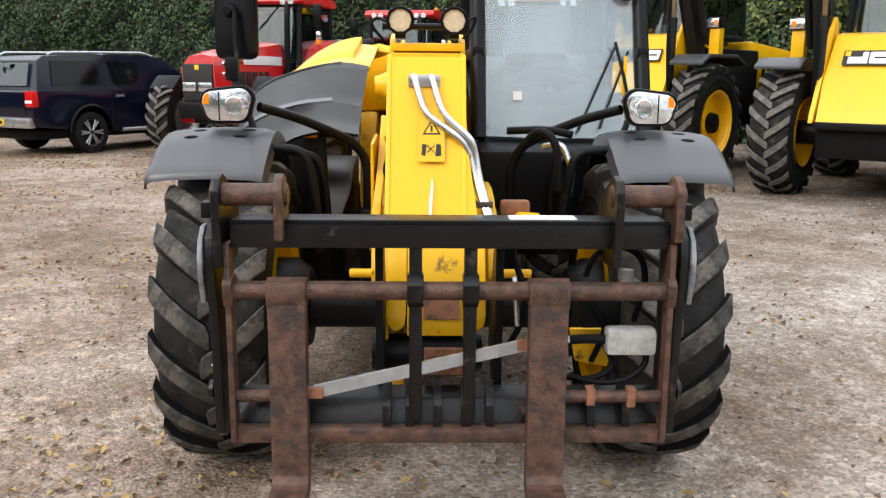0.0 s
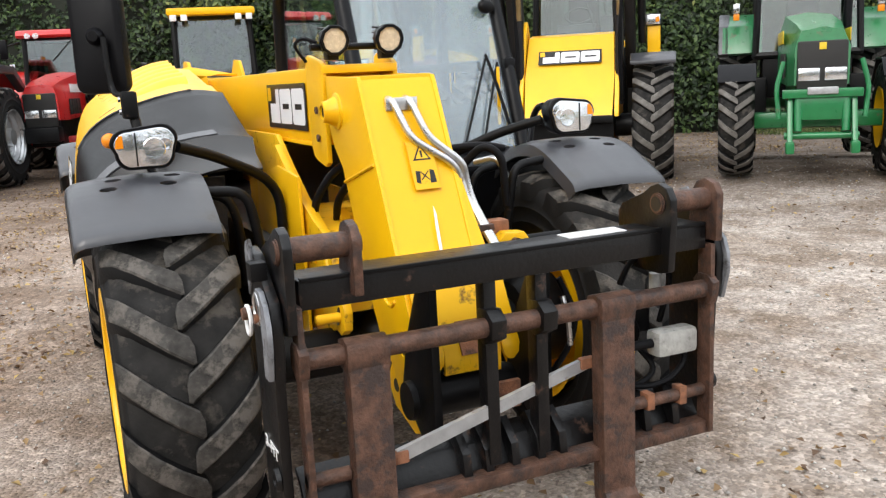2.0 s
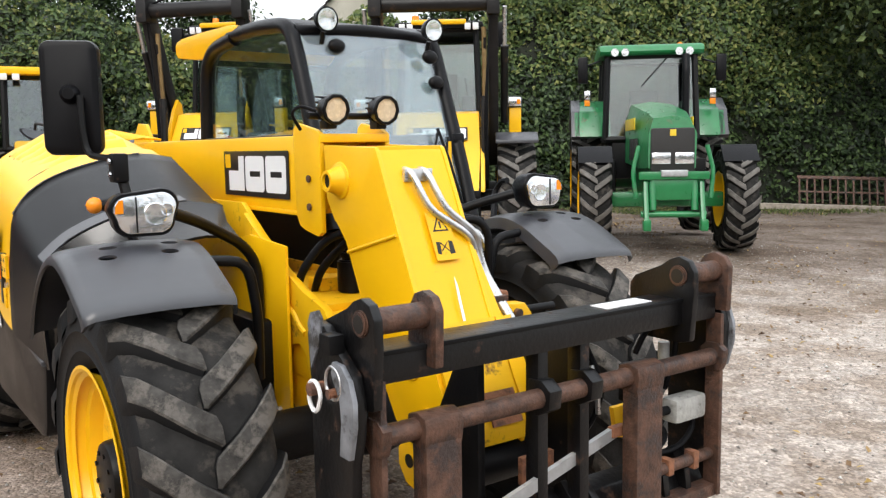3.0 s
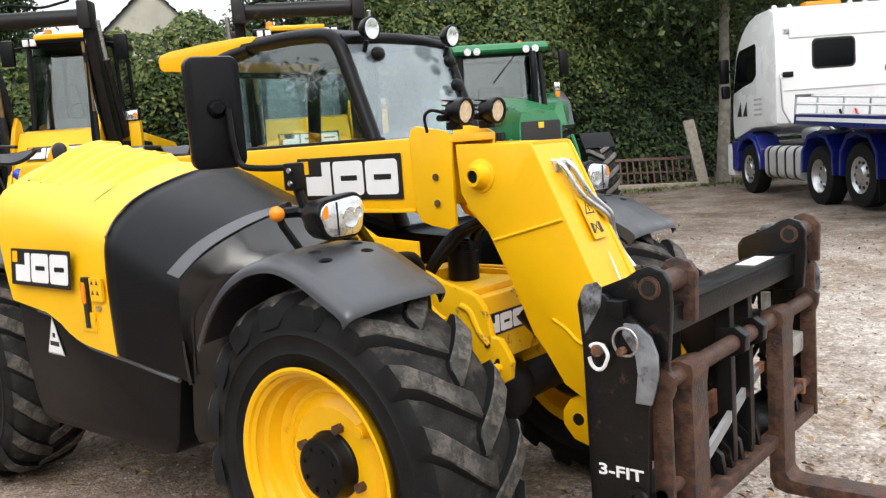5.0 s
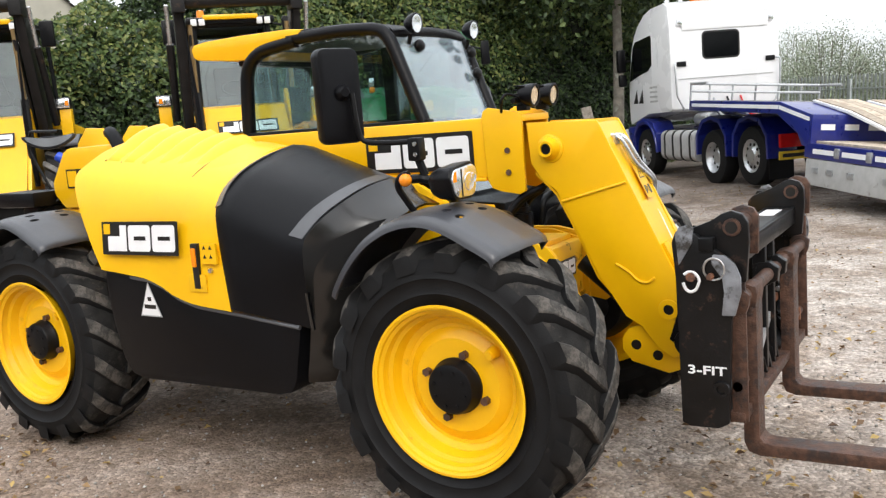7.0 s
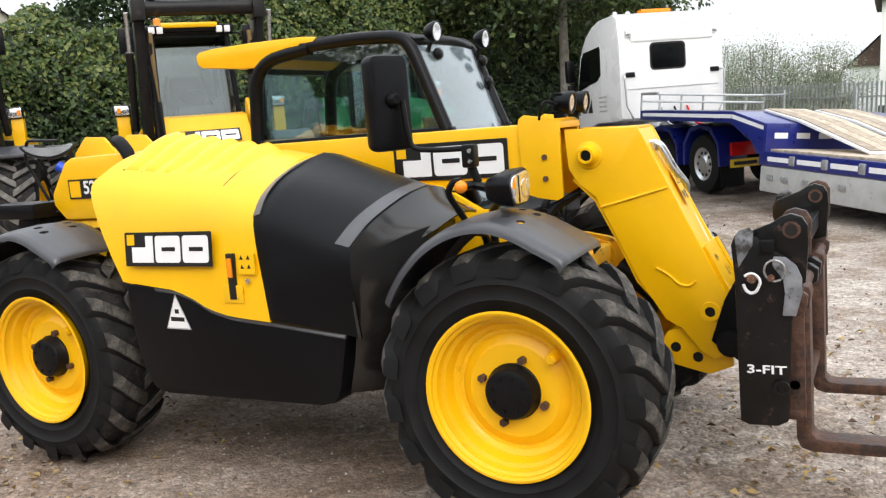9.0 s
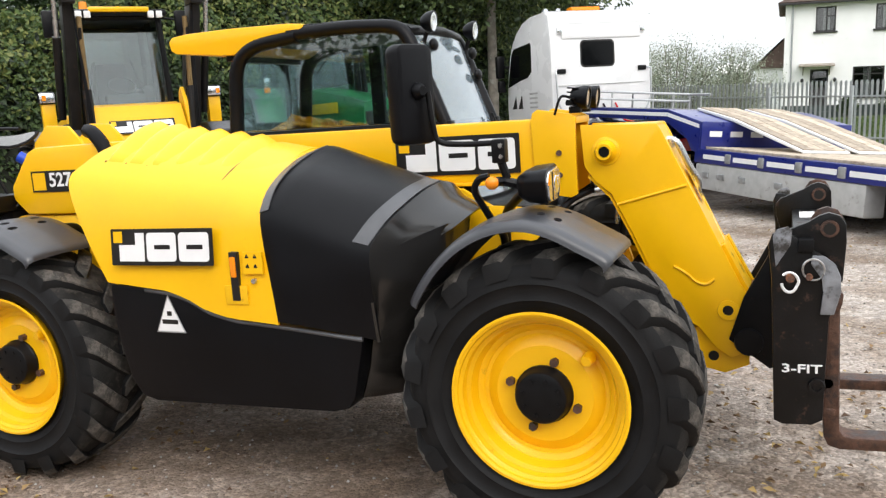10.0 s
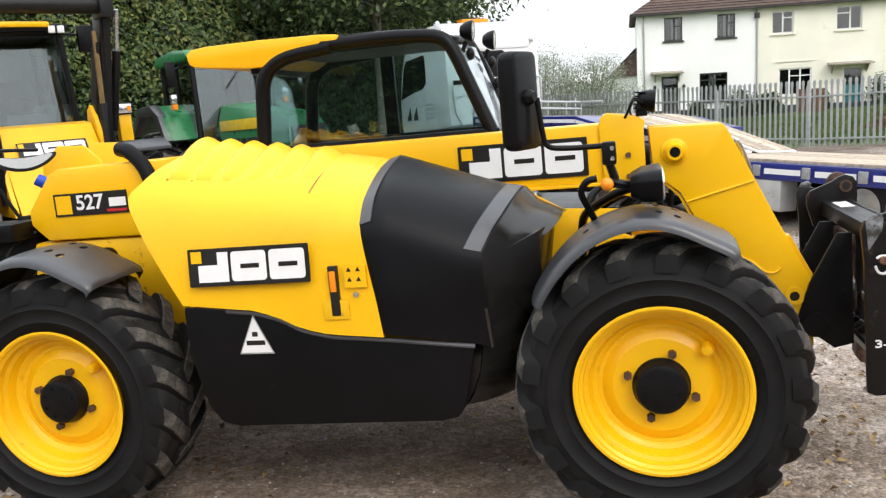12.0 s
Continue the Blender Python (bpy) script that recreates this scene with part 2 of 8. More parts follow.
def tube(pts, r, seg=10, cut=0.05, bm=None, mi=0):
    """A round pipe or hose along a bent way."""
    bm = bm or bmesh.new()
    tmp = bmesh.new()
    way = bent(pts, cut)
    rings, up = [], None
    for i, p in enumerate(way):
        d = (way[min(i + 1, len(way) - 1)] - way[max(i - 1, 0)]).normalized()
        if up is None:
            up = d.orthogonal().normalized()
        up = (up - d * up.dot(d)).normalized()
        side = d.cross(up)
        rings.append([tmp.verts.new(p + (up * math.cos(a) + side * math.sin(a)) * r) for a in (2 * math.pi * k / seg for k in range(seg))])
    for a, b in zip(rings, rings[1:]):
        for k in range(seg):
            tmp.faces.new((a[k], a[(k + 1) % seg], b[(k + 1) % seg], b[k]))
    tmp.faces.new(rings[0][::-1])
    tmp.faces.new(rings[-1])
    return joined(bm, tmp, mi)


def lathe(prof, centre, seg=48, bm=None, mi=0, axis="x"):
    """A profile of (distance along the axis, radius) turned round the axis through centre."""
    bm = bm or bmesh.new()
    tmp = bmesh.new()
    rings = []
    for a, r in prof:
        ring = []
        for k in range(seg):
            t = 2 * math.pi * k / seg
            c, s = r * math.cos(t), r * math.sin(t)
            v = {"x": (a, c, s), "y": (c, a, s), "z": (c, s, a)}[axis]
            ring.append(tmp.verts.new(Vector(v) + Vector(centre)))
        rings.append(ring)
    for a, b in zip(rings, rings[1:]):
        for k in range(seg):
            tmp.faces.new((a[k], a[(k + 1) % seg], b[(k + 1) % seg], b[k]))
    bmesh.ops.remove_doubles(tmp, verts=tmp.verts, dist=1e-5)
    return joined(bm, tmp, mi)


def loft(curves, thick=0.0, bm=None, mi=0, closed=False):
    """A skin over rows of points, given some thickness."""
    bm = bm or bmesh.new()
    tmp = bmesh.new()
    rows = [[tmp.verts.new(p) for p in c] for c in curves]
    n = len(rows[0])
    for a, b in zip(rows, rows[1:]):
        for k in range(n if closed else n - 1):
            tmp.faces.new((a[k], a[(k + 1) % n], b[(k + 1) % n], b[k]))
    if closed:
        tmp.faces.new(rows[0][::-1])
        tmp.faces.new(rows[-1])
    bmesh.ops.recalc_face_normals(tmp, faces=tmp.faces)
    if thick:
        bmesh.ops.solidify(tmp, geom=list(tmp.faces), thickness=thick)
    return joined(bm, tmp, mi)


def mixed(a, b, t):
    return [Vector(p).lerp(Vector(q), t) for p, q in zip(a, b)]


def ball(c, r, bm=None, mi=0, sub=2, scale=(1, 1, 1)):
    bm = bm or bmesh.new()
    tmp = bmesh.new()
    bmesh.ops.create_icosphere(tmp, subdivisions=sub, radius=r)
    for v in tmp.verts:
        v.co = Vector([v.co[i] * scale[i] + c[i] for i in range(3)])
    return joined(bm, tmp, mi)


def round_rect(w, h, r, n=5):
    """Outline of a rectangle with rounded corners, centred."""
    out = []
    for cx, cy, a0 in ((w / 2 - r, h / 2 - r, 0), (-w / 2 + r, h / 2 - r, 90), (-w / 2 + r, -h / 2 + r, 180), (w / 2 - r, -h / 2 + r, 270)):
        for k in range(n + 1):
            a = radians(a0 + 90 * k / n)
            out.append((cx + r * math.cos(a), cy + r * math.sin(a)))
    return out


def letters(name, text, size, m, material, parent, thick=0.001):
    """Raised writing in the built-in font."""
    cu = bpy.data.curves.new(name, "FONT")
    cu.body, cu.size, cu.extrude, cu.align_x, cu.align_y = text, size, thick, "CENTER", "CENTER"
    cu.offset = size * 0.02
    tmp = bpy.data.objects.new("tmp", cu)
    me = bpy.data.meshes.new_from_object(tmp)
    bpy.data.objects.remove(tmp)
    me.materials.append(material)
    ob = new(name, me)
    ob.parent = parent
    ob.matrix_local = m
    return ob


def sign_plate(w, h, m, parent, square=True, blocks=3):
    """A black name panel with a small yellow square and plain white blocks."""
    t = 0.002
    panel = part("name_panel", prism(round_rect(w, h, 0.006), "z", 0, t, 0, m=m), DECAL, parent, "black panel with white blocks and a yellow square")
    x = -w / 2 + h * 0.09
    if square:
        part("emblem", prism([(x, h * 0.12), (x + h * 0.3, h * 0.12), (x + h * 0.3, h * 0.43), (x, h * 0.43)], "z", t, t + 0.001, m=m), YELLOW, panel)
    x0, x1 = -w / 2 + h * 0.12, w / 2 - h * 0.08
    step = (x1 - x0) / blocks
    for k in range(blocks):
        a, b = x0 + k * step + h * 0.04, x0 + (k + 1) * step - h * 0.04
        y0, y1 = -h * 0.39, h * 0.39
        if k == 0:
            y1, a = h * 0.39, a + h * 0.12
            pts = [(a, y0), (b, y0), (b, y1), (b - h * 0.3, y1), (b - h * 0.3, h * 0.06), (a, h * 0.06)] if square else [(a, y0), (b, y0), (b, y1), (a, y1)]
        else:
            pts = [(p[0] + (a + b) / 2, p[1]) for p in round_rect(b - a, y1 - y0, h * 0.1, 3)]
        part("white_block", prism(pts, "z", t, t + 0.001, m=m), WHITE, panel)
        for yy in ([], [-h * 0.06], [-h * 0.06])[min(k, 2)]:
            part("slot", prism([(a + h * 0.26, yy), (b - h * 0.2, yy), (b - h * 0.2, yy + h * 0.12), (a + h * 0.26, yy + h * 0.12)], "z", t + 0.001, t + 0.002, m=m), DECAL, panel)
    return panel


# local frames for decals: x along the writing, y up, z out of the surface
def facing(c, out, up=(0, 0, 1)):
    z = Vector(out).normalized()
    y = (Vector(up) - z * Vector(up).dot(z)).normalized()
    x = y.cross(z)
    return Matrix.Translation(c) @ Matrix((x, y, z)).transposed().to_4x4()

# ---------------------------------------------------------------- the telehandler
WHEEL_R, HUB_Z, BASE = 0.572, 0.574, 2.63


def tyre_mesh(R, W, rim, depth=0.036, seg=60):
    """The rounded carcass of a farm tyre round the x axis."""
    bm = bmesh.new()
    c = R - depth
    prof = [(-W * 0.40, rim - 0.012), (-W * 0.455, rim + 0.02)]
    # two moulded rings on the side wall
    for f in (0.2, 0.5):
        r = rim + (c - rim) * f
        prof += [(-W * (0.465 + 0.06 * f), r), (-W * (0.480 + 0.06 * f), r + 0.004), (-W * (0.468 + 0.06 * f), r + 0.010)]
    prof += [(-W * 0.495, rim + (c - rim) * 0.66), (-W * 0.455, rim + (c - rim) * 0.87), (-W * 0.37, c - 0.004), (-W * 0.2, c + 0.006), (0, c + 0.009)]
    prof = prof + [(-a, r) for a, r in prof[-2::-1]]
    lathe(prof, (0, 0, 0), seg, bm)
    for f in bm.faces:
        q = f.calc_center_median()
        f.material_index = int(abs(q.x) < W * 0.42 and math.hypot(q.y, q.z) > c - 0.03)
    return bm


def bar_mesh(R, W, rim, lugs, s, sweep, depth=0.036):
    """One tread bar on half s of the tyre, sweeping from the middle to the shoulder."""
    c, step = R - depth, 2 * math.pi / lugs
    rows = []
    # (across, round the tyre, half thickness, height share)
    for u, turn, half, top in ((-0.045, -0.10, 0.12, 0.84), (-0.02, -0.05, 0.185, 1.0), (0.14, 0.17, 0.185, 1.0), (0.28, 0.40, 0.185, 1.0), (0.41, 0.64, 0.19, 0.97), (0.485, 0.80, 0.19, 0.84)):
        base_r = c - 0.004 - (0.015 if u > 0.4 else 0) - (0.05 if u > 0.46 else 0)
        top_r = c + depth * top - (0.008 if u > 0.4 else 0) - (0.022 if u > 0.46 else 0)
        x = s * W * u * 1.03
        ring = []
        for dr, dh in ((base_r, -half * 1.3), (top_r - depth * 0.16, -half * 1.06), (top_r, -half * 0.86), (top_r, half * 0.86), (top_r - depth * 0.16, half * 1.06), (base_r, half * 1.3)):
            a = sweep * (turn + dh) * step
            ring.append((x + (s * 0.005 if dr == base_r else 0), dr * math.cos(a), dr * math.sin(a)))
        rows.append(ring)
    bm = bmesh.new()
    vs = [[bm.verts.new(q) for q in ring] for ring in rows]
    for a, b in zip(vs, vs[1:]):
        for q in range(5):
            f = bm.faces.new((a[q], a[q + 1], b[q + 1], b[q]))
            f.material_index = 0 if q in (0, 4) else 1
    bm.faces.new(vs[0])
    bm.faces.new(vs[-1][::-1])
    bmesh.ops.recalc_face_normals(bm, faces=bm.faces)
    return bm


BARS = {}


def tread(wheel_part, R, W, rim, lugs, sweep, dusty, depth=0.036):
    """The separate bars of a chevron tread, alternating from side to side."""
    for s in (-1, 1):
        key = (R, W, lugs, s, sweep, dusty.name)
        for k in range(lugs):
            a = (k + (0.5 if s > 0 else 0)) * 2 * math.pi / lugs
            if key not in BARS:
                ob = part("tread_bar", bar_mesh(R, W, rim, lugs, s, sweep, depth), [RUBBER, dusty], wheel_part, "", 40)
                BARS[key] = ob.data
            else:
                ob = new("tread_bar", BARS[key])
                ob.parent = wheel_part
            ob.rotation_euler = (a, 0, 0)


def dished_rim(bm, out, R, W):
    """A deep steel wheel: rolled flange, stepped barrel and a dished centre; out is the side that faces away."""
    o = out
    lathe([(o * W * 0.44, R - 0.03), (o * W * 0.475, R - 0.012), (o * W * 0.492, R + 0.004), (o * W * 0.50, R + 0.006), (o * W * 0.505, R - 0.004), (o * W * 0.49, R - 0.014),
           (o * W * 0.40, R - 0.026), (o * W * 0.36, R - 0.034), (o * W * 0.34, R - 0.05), (o * W * 0.24, R - 0.066), (o * W * 0.215, R - 0.086), (o * W * 0.20, R - 0.09),
           (o * W * 0.195, R - 0.105), (o * W * 0.215, R - 0.115), (o * W * 0.235, R * 0.60), (o * W * 0.255, R * 0.56), (o * W * 0.255, 0.05), (o * W * 0.2, 0.05),
           (o * W * 0.17, R * 0.62), (o * W * 0.10, R - 0.075), (-o * W * 0.44, R - 0.03), (-o * W * 0.5, R)], (0, 0, 0), 56, bm)
    return bm


def wheel(parent, x, y, out, turn=0.0):
    w = part("wheel", tyre_mesh(WHEEL_R, 0.385, 0.335), [RUBBER, TREAD_BED], parent, "black farm tyre with dusty chevron tread", 50)
    w.location, w.rotation_euler = (x, y, HUB_Z), (turn, 0, 0 if out < 0 else math.pi)
    tread(w, WHEEL_R, 0.385, 0.335, 17, -1 if out < 0 else 1, LUG)
    rim = part("rim", dished_rim(bmesh.new(), -1, 0.332, 0.385), YELLOW, w, "deep dished yellow steel rim", 30)
    hx = -0.385 * 0.25
    part("hub", lathe([(hx + 0.02, 0.112), (hx - 0.012, 0.112), (hx - 0.018, 0.106), (hx - 0.05, 0.102), (hx - 0.06, 0.096), (hx - 0.066, 0.080), (hx - 0.066, 0.0)], (0, 0, 0), 32), BLACK, w, "black hub with a flat greasy cap")
    for k in range(4):
        a = radians(20 + 90 * k) - turn
        part("wheel_nut", rod((hx - 0.002, 0.135 * math.cos(a), 0.135 * math.sin(a)), (hx - 0.028, 0.135 * math.cos(a), 0.135 * math.sin(a)), 0.017, 6), RUST, w, "rusty wheel nut")
    for k in range(8):
        a = radians(12 + 45 * k)
        part("cap_bolt", rod((hx - 0.06, 0.07 * math.cos(a), 0.07 * math.sin(a)), (hx - 0.071, 0.07 * math.cos(a), 0.07 * math.sin(a)), 0.008, 6), BLACK, w)
    a = radians(140) - turn
    part("valve_guard", rod((hx - 0.005, 0.235 * math.cos(a), 0.235 * math.sin(a)), (hx - 0.05, 0.225 * math.cos(a), 0.225 * math.sin(a)), 0.026, 12, 0.021, bev=0.004), YELLOW, w)
    return w


machine = thing("telehandler", YARD, "yellow and black telescopic handler parked on gravel, pallet forks lowered", "telehandler")
for x, y, out, turn in ((-0.785, 0, -1, 0.1), (0.785, 0, 1, 0.35), (-0.785, BASE, -1, 0.22), (0.785, BASE, 1, 0.05)):
    wheel(machine, x, y, out, turn)

# engine cover: yellow rear half, black front half with chamfered bands
SEAM = [(-0.34, 1.11, 1.495), (-0.469, 1.112, 1.513), (-0.62, 1.115, 1.487), (-0.78, 1.12, 1.432), (-0.885, 1.13, 1.365), (-0.945, 1.135, 1.285), (-0.968, 1.12, 1.17), (-0.984, 1.09, 1.0), (-0.989, 1.07, 0.846)]
TAIL = [(-0.34, 1.99, 1.64), (-0.50, 1.985, 1.645), (-0.62, 2.03, 1.615), (-0.74, 2.09, 1.57), (-0.82, 2.14, 1.515), (-0.88, 2.178, 1.452), (-0.93, 2.12, 1.33), (-0.965, 2.02, 1.15), (-0.984, 1.93, 0.995)]


def rail_z(y):
    """Height of the moulded line between the yellow cover and the black skirt."""
    pts = [(0.70, 0.782), (1.07, 0.822), (1.30, 0.842), (1.42, 0.872), (1.52, 0.925), (1.62, 0.955), (1.95, 0.99)]
    for (a, za), (b, zb) in zip(pts, pts[1:]):
        if y <= b:
            return za + (zb - za) * max(0.0, (y - a) / (b - a))
    return pts[-1][1]


def curve(pts, steps=3):
    """A smooth line through the points, with extra points between them."""
    p = [Vector(q) for q in pts]
    out = []
    for i in range(len(p) - 1):
        a, b, c, d = p[max(0, i - 1)], p[i], p[i + 1], p[min(len(p) - 1, i + 2)]
        for j in range(steps):
            t = j / steps
            out.append(0.5 * (2 * b + (c - a) * t + (2 * a - 5 * b + 4 * c - d) * t * t + (3 * b - a - 3 * c + d) * t * t * t))
    return out + [p[-1]]


rows = []
for k in range(15):
    row = mixed(SEAM, TAIL, k / 14)
    low = row[-1]
    low.z = rail_z(low.y) + 0.012
    row[-2].z = max(row[-2].z, low.z + 0.05)
    rows.append(row)
tail_in = [Vector((p[0] + 0.06, p[1] - 0.03, p[2] - 0.03)) if i else Vector(p) for i, p in enumerate(rows[-1])]
tail_mid = [Vector((max(-0.8, p[0] + 0.25), p[1] - 0.04, p[2] - 0.05)) for p in rows[-1]]
cover = part("engine_cover", loft([curve(r) for r in rows + [tail_in, tail_mid]], 0.012), YELLOW, machine, "glossy yellow engine cover with side panel", 32)
for k in range(6):
    y = 1.40 + 0.115 * k
    zt, zs = 1.513 + (y - 1.11) * 0.158, 1.36 + (y - 1.11) * 0.115
    bm = bmesh.new()
    ridge = []
    for u in range(9):
        t = u / 8
        x = -0.44 - 0.36 * t
        z = zt - (zt - zs) * (0.1 * t + 0.62 * t * t)
        s = 1 - 0.7 * t * t
        ridge.append([(x, y - 0.062, z - 0.008), (x, y - 0.035, z + 0.012 * s), (x, y - 0.005, z + 0.030 * s), (x, y + 0.018, z + 0.039 * s), (x, y + 0.032, z + 0.037 * s), (x, y + 0.046, z + 0.022 * s), (x, y + 0.056, z - 0.008), (x, y, z - 0.03)])
    loft(ridge, 0, bm, closed=True)
    louvre = part("louvre", bm, YELLOW, cover, "raised yellow cooling louvre", 60)
    ze = zt - (zt - zs) * 0.72
    part("slot", prism([(y + 0.046, ze + 0.012), (y + 0.050, ze + 0.012), (y + 0.061, ze - 0.012), (y + 0.056, ze - 0.016)], "x", -0.806, -0.797, 0.001), DECAL, louvre, "dark slit under the louvre")

lip = [[p + Vector((0, 0, 0.004 + 0.008 * k / 3 - 0.022 * (j / 12) ** 3)) for j, p in enumerate(curve(mixed(SEAM, TAIL, 0.03 + 0.07 * k)[:5]))] for k in range(4)]
part("cover_flap", loft(lip, 0.012), YELLOW, cover, "raised yellow flap ahead of the louvres", 40)
part("panel_gap", tube([p + Vector((0, 0.004, 0.001)) for p in curve(mixed(SEAM, TAIL, 0.24)[1:5])[:-1]], 0.003, 8, 0.03), DECAL, cover, "dark gap ahead of the louvres")
RAISED = [(p[0] - 0.016 * (i > 2), p[1] - 0.052, p[2] + 0.014 * (i < 6)) for i, p in enumerate(SEAM)]
MID = [(-0.34, 0.60, 1.345), (-0.47, 0.60, 1.365), (-0.62, 0.615, 1.347), (-0.76, 0.645, 1.305), (-0.87, 0.685, 1.245), (-0.948, 0.728, 1.165), (-0.966, 0.73, 1.05), (-0.966, 0.72, 0.9), (-0.960, 0.712, 0.79)]
NOSE = [(-0.34, 0.47, 1.27), (-0.47, 0.47, 1.288), (-0.62, 0.49, 1.262), (-0.75, 0.53, 1.215), (-0.852, 0.58, 1.152), (-0.912, 0.632, 1.085), (-0.928, 0.645, 1.02), (-0.928, 0.65, 0.9), (-0.926, 0.66, 0.79)]
TUCK = [(-0.34, 0.36, 1.22), (-0.46, 0.36, 1.235), (-0.58, 0.37, 1.215), (-0.66, 0.40, 1.17), (-0.70, 0.45, 1.10), (-0.72, 0.50, 1.04), (-0.72, 0.53, 0.96), (-0.72, 0.55, 0.88), (-0.72, 0.56, 0.79)]
CREST = [Vector(p) + Vector((0.006, -0.078, -0.016 - 0.004 * (i > 2))) for i, p in enumerate(MID)]
hood = part("front_cover", loft([curve(r) for r in [SEAM, RAISED] + [mixed(RAISED, MID, k / 6) for k in range(1, 7)] + [CREST]], 0.012), PLASTIC, machine, "black moulded plastic front engine cover", 42)
GLOSSY = shade("glossy_black_plastic", (0.012, 0.011, 0.010), 0.2, vary=0.2, bump=0.03, bump_scale=60, spec=0.7)
part("front_face", loft([curve(r) for r in [CREST, NOSE] + [[Vector(a).lerp(Vector(b), f * w) for a, b, w in zip(NOSE, TUCK, (1, 1, 1, 0.9, 0.6, 0.25, 0.08, 0.04, 0.04))] for f in (0.5, 1.0)]], 0.012), GLOSSY, hood, "glossy black front face of the cover", 42)
# the grey of the chamfer bands imitates sky sheen on black plastic
SHEEN_GREY = shade("pale_chamfer_plastic", (0.075, 0.076, 0.082), 0.30, vary=0.15, scale=12, bump=0.08, bump_scale=300)
part("seam_band", loft([[p + Vector((-0.005, 0, 0.004)) for p in curve(r[1:6])] for r in (SEAM, RAISED)], 0.004), SHEEN_GREY, hood, "black chamfered edge band with its sky sheen painted grey")
part("front_band", loft([[p + Vector((-0.004, 0.002, 0.005)) for p in curve(r[1:6])] for r in (mixed(MID, CREST, 0.08), mixed(MID, CREST, 0.92))], 0.004), SHEEN_GREY, hood, "black chamfered edge band with its sky sheen painted grey")

LINER = [[(-0.914, 0.645, 1.105), (-0.922, 0.66, 0.95), (-0.922, 0.675, 0.80), (-0.92, 0.70, 0.66), (-0.90, 0.74, 0.56), (-0.86, 0.78, 0.50)],
         [(-0.82, 0.545, 1.15), (-0.83, 0.565, 0.98), (-0.83, 0.58, 0.80), (-0.83, 0.61, 0.66), (-0.82, 0.66, 0.55), (-0.79, 0.72, 0.49)],
         [(-0.72, 0.445, 1.19), (-0.72, 0.475, 1.0), (-0.72, 0.515, 0.82), (-0.72, 0.555, 0.66), (-0.71, 0.60, 0.54), (-0.70, 0.68, 0.475)],
         [(-0.62, 0.41, 1.20), (-0.60, 0.445, 1.0), (-0.60, 0.48, 0.82), (-0.60, 0.52, 0.66), (-0.60, 0.56, 0.54), (-0.60, 0.62, 0.47)],
         [(-0.48, 0.40, 1.20), (-0.48, 0.43, 1.0), (-0.48, 0.46, 0.82), (-0.48, 0.50, 0.66), (-0.48, 0.54, 0.54), (-0.48, 0.60, 0.47)]]
part("arch_panel", loft(LINER, 0.01), GLOSSY, machine, "curved glossy black panel inside the wheel arch", 60)
part("chassis_side", prism([(0.12, 1.20), (0.42, 1.22), (0.80, 1.15), (0.85, 0.50), (0.12, 0.52)], "x", -0.275, -0.262, 0.004), YELLOW, machine, "yellow chassis side plate")

# black lower skirt with its grey moulded rail
top = [(y, rail_z(y)) for y in (0.708, 0.9, 1.07, 1.2, 1.30, 1.36, 1.42, 1.47, 1.52, 1.57, 1.62, 1.75, 1.95)]
low = [(1.952, 0.86), (1.935, 0.72), (1.895, 0.55), (1.84, 0.472), (1.76, 0.452), (0.87, 0.462), (0.80, 0.478), (0.765, 0.53), (0.72, 0.72)]
skirt = part("side_skirt", prism(top + low, "x", -0.955, -0.46, 0.022), PLASTIC, machine, "black plastic lower side skirt", 30)
part("moulded_rail", tube([(-0.958, y, z - 0.006) for y, z in top[:-1]], 0.010, 8, 0.03), SHEEN_GREY, skirt, "grey moulded rail")
sign_plate(0.53, 0.157, facing((-0.9935, 1.61, 1.157), (-1, 0.0, 0.09)), machine)
# latch, sticker and the white triangle plate
latch = part("cover_latch", box((-0.996, 1.235, 0.93), (-0.972, 1.275, 1.135), 0.006), DECAL, machine, "black cover latch with an orange grip")
part("latch_grip", box((-1.004, 1.243, 1.03), (-0.99, 1.268, 1.115), 0.005), AMBER, latch, "orange grip")
part("latch_recess", box((-0.993, 1.20, 0.915), (-0.985, 1.31, 0.995), 0.004), YELLOW_WORN, latch)
stick = part("warning_sticker", box((-0.9965, 1.115, 1.045), (-0.985, 1.205, 1.135), 0.0), YELLOW, machine, "small yellow warning sticker with dark marks")
for k, (dy, dz) in enumerate(((0.02, 0.06), (0.058, 0.06), (0.02, 0.02), (0.058, 0.02))):
    part("mark", prism([(1.125 + dy - 0.008, 1.05 + dz), (1.125 + dy + 0.012, 1.05 + dz), (1.125 + dy + 0.002, 1.05 + dz + 0.018)], "x", -0.9975, -0.996), DECAL, stick)
part("cover_lock", rod((-0.985, 1.165, 1.015), (-0.997, 1.165, 1.015), 0.011, 12), STEEL, machine)
tri = [(-0.9, 0), (0.9, 0), (0, 1.9)]
mk = facing((-0.9585, 1.635, 0.775), (-1, 0.03, 0.0))
plate = part("triangle_plate", prism([(x * 0.088, y * 0.088) for x, y in tri], "z", 0, 0.002, m=mk), GALV, machine, "small white reflective triangle plate with worn marks")
part("border", prism([(x * 0.079, 0.006 + y * 0.079) for x, y in tri], "z", 0.002, 0.0025, m=mk), WHITE, plate)
for y, w in ((0.075, 0.026), (0.038, 0.085)):
    part("mark_bar", prism([(-w / 2, y), (w / 2, y), (w / 2, y + 0.02), (-w / 2, y + 0.02)], "z", 0.0025, 0.003, m=mk), DECAL, plate)

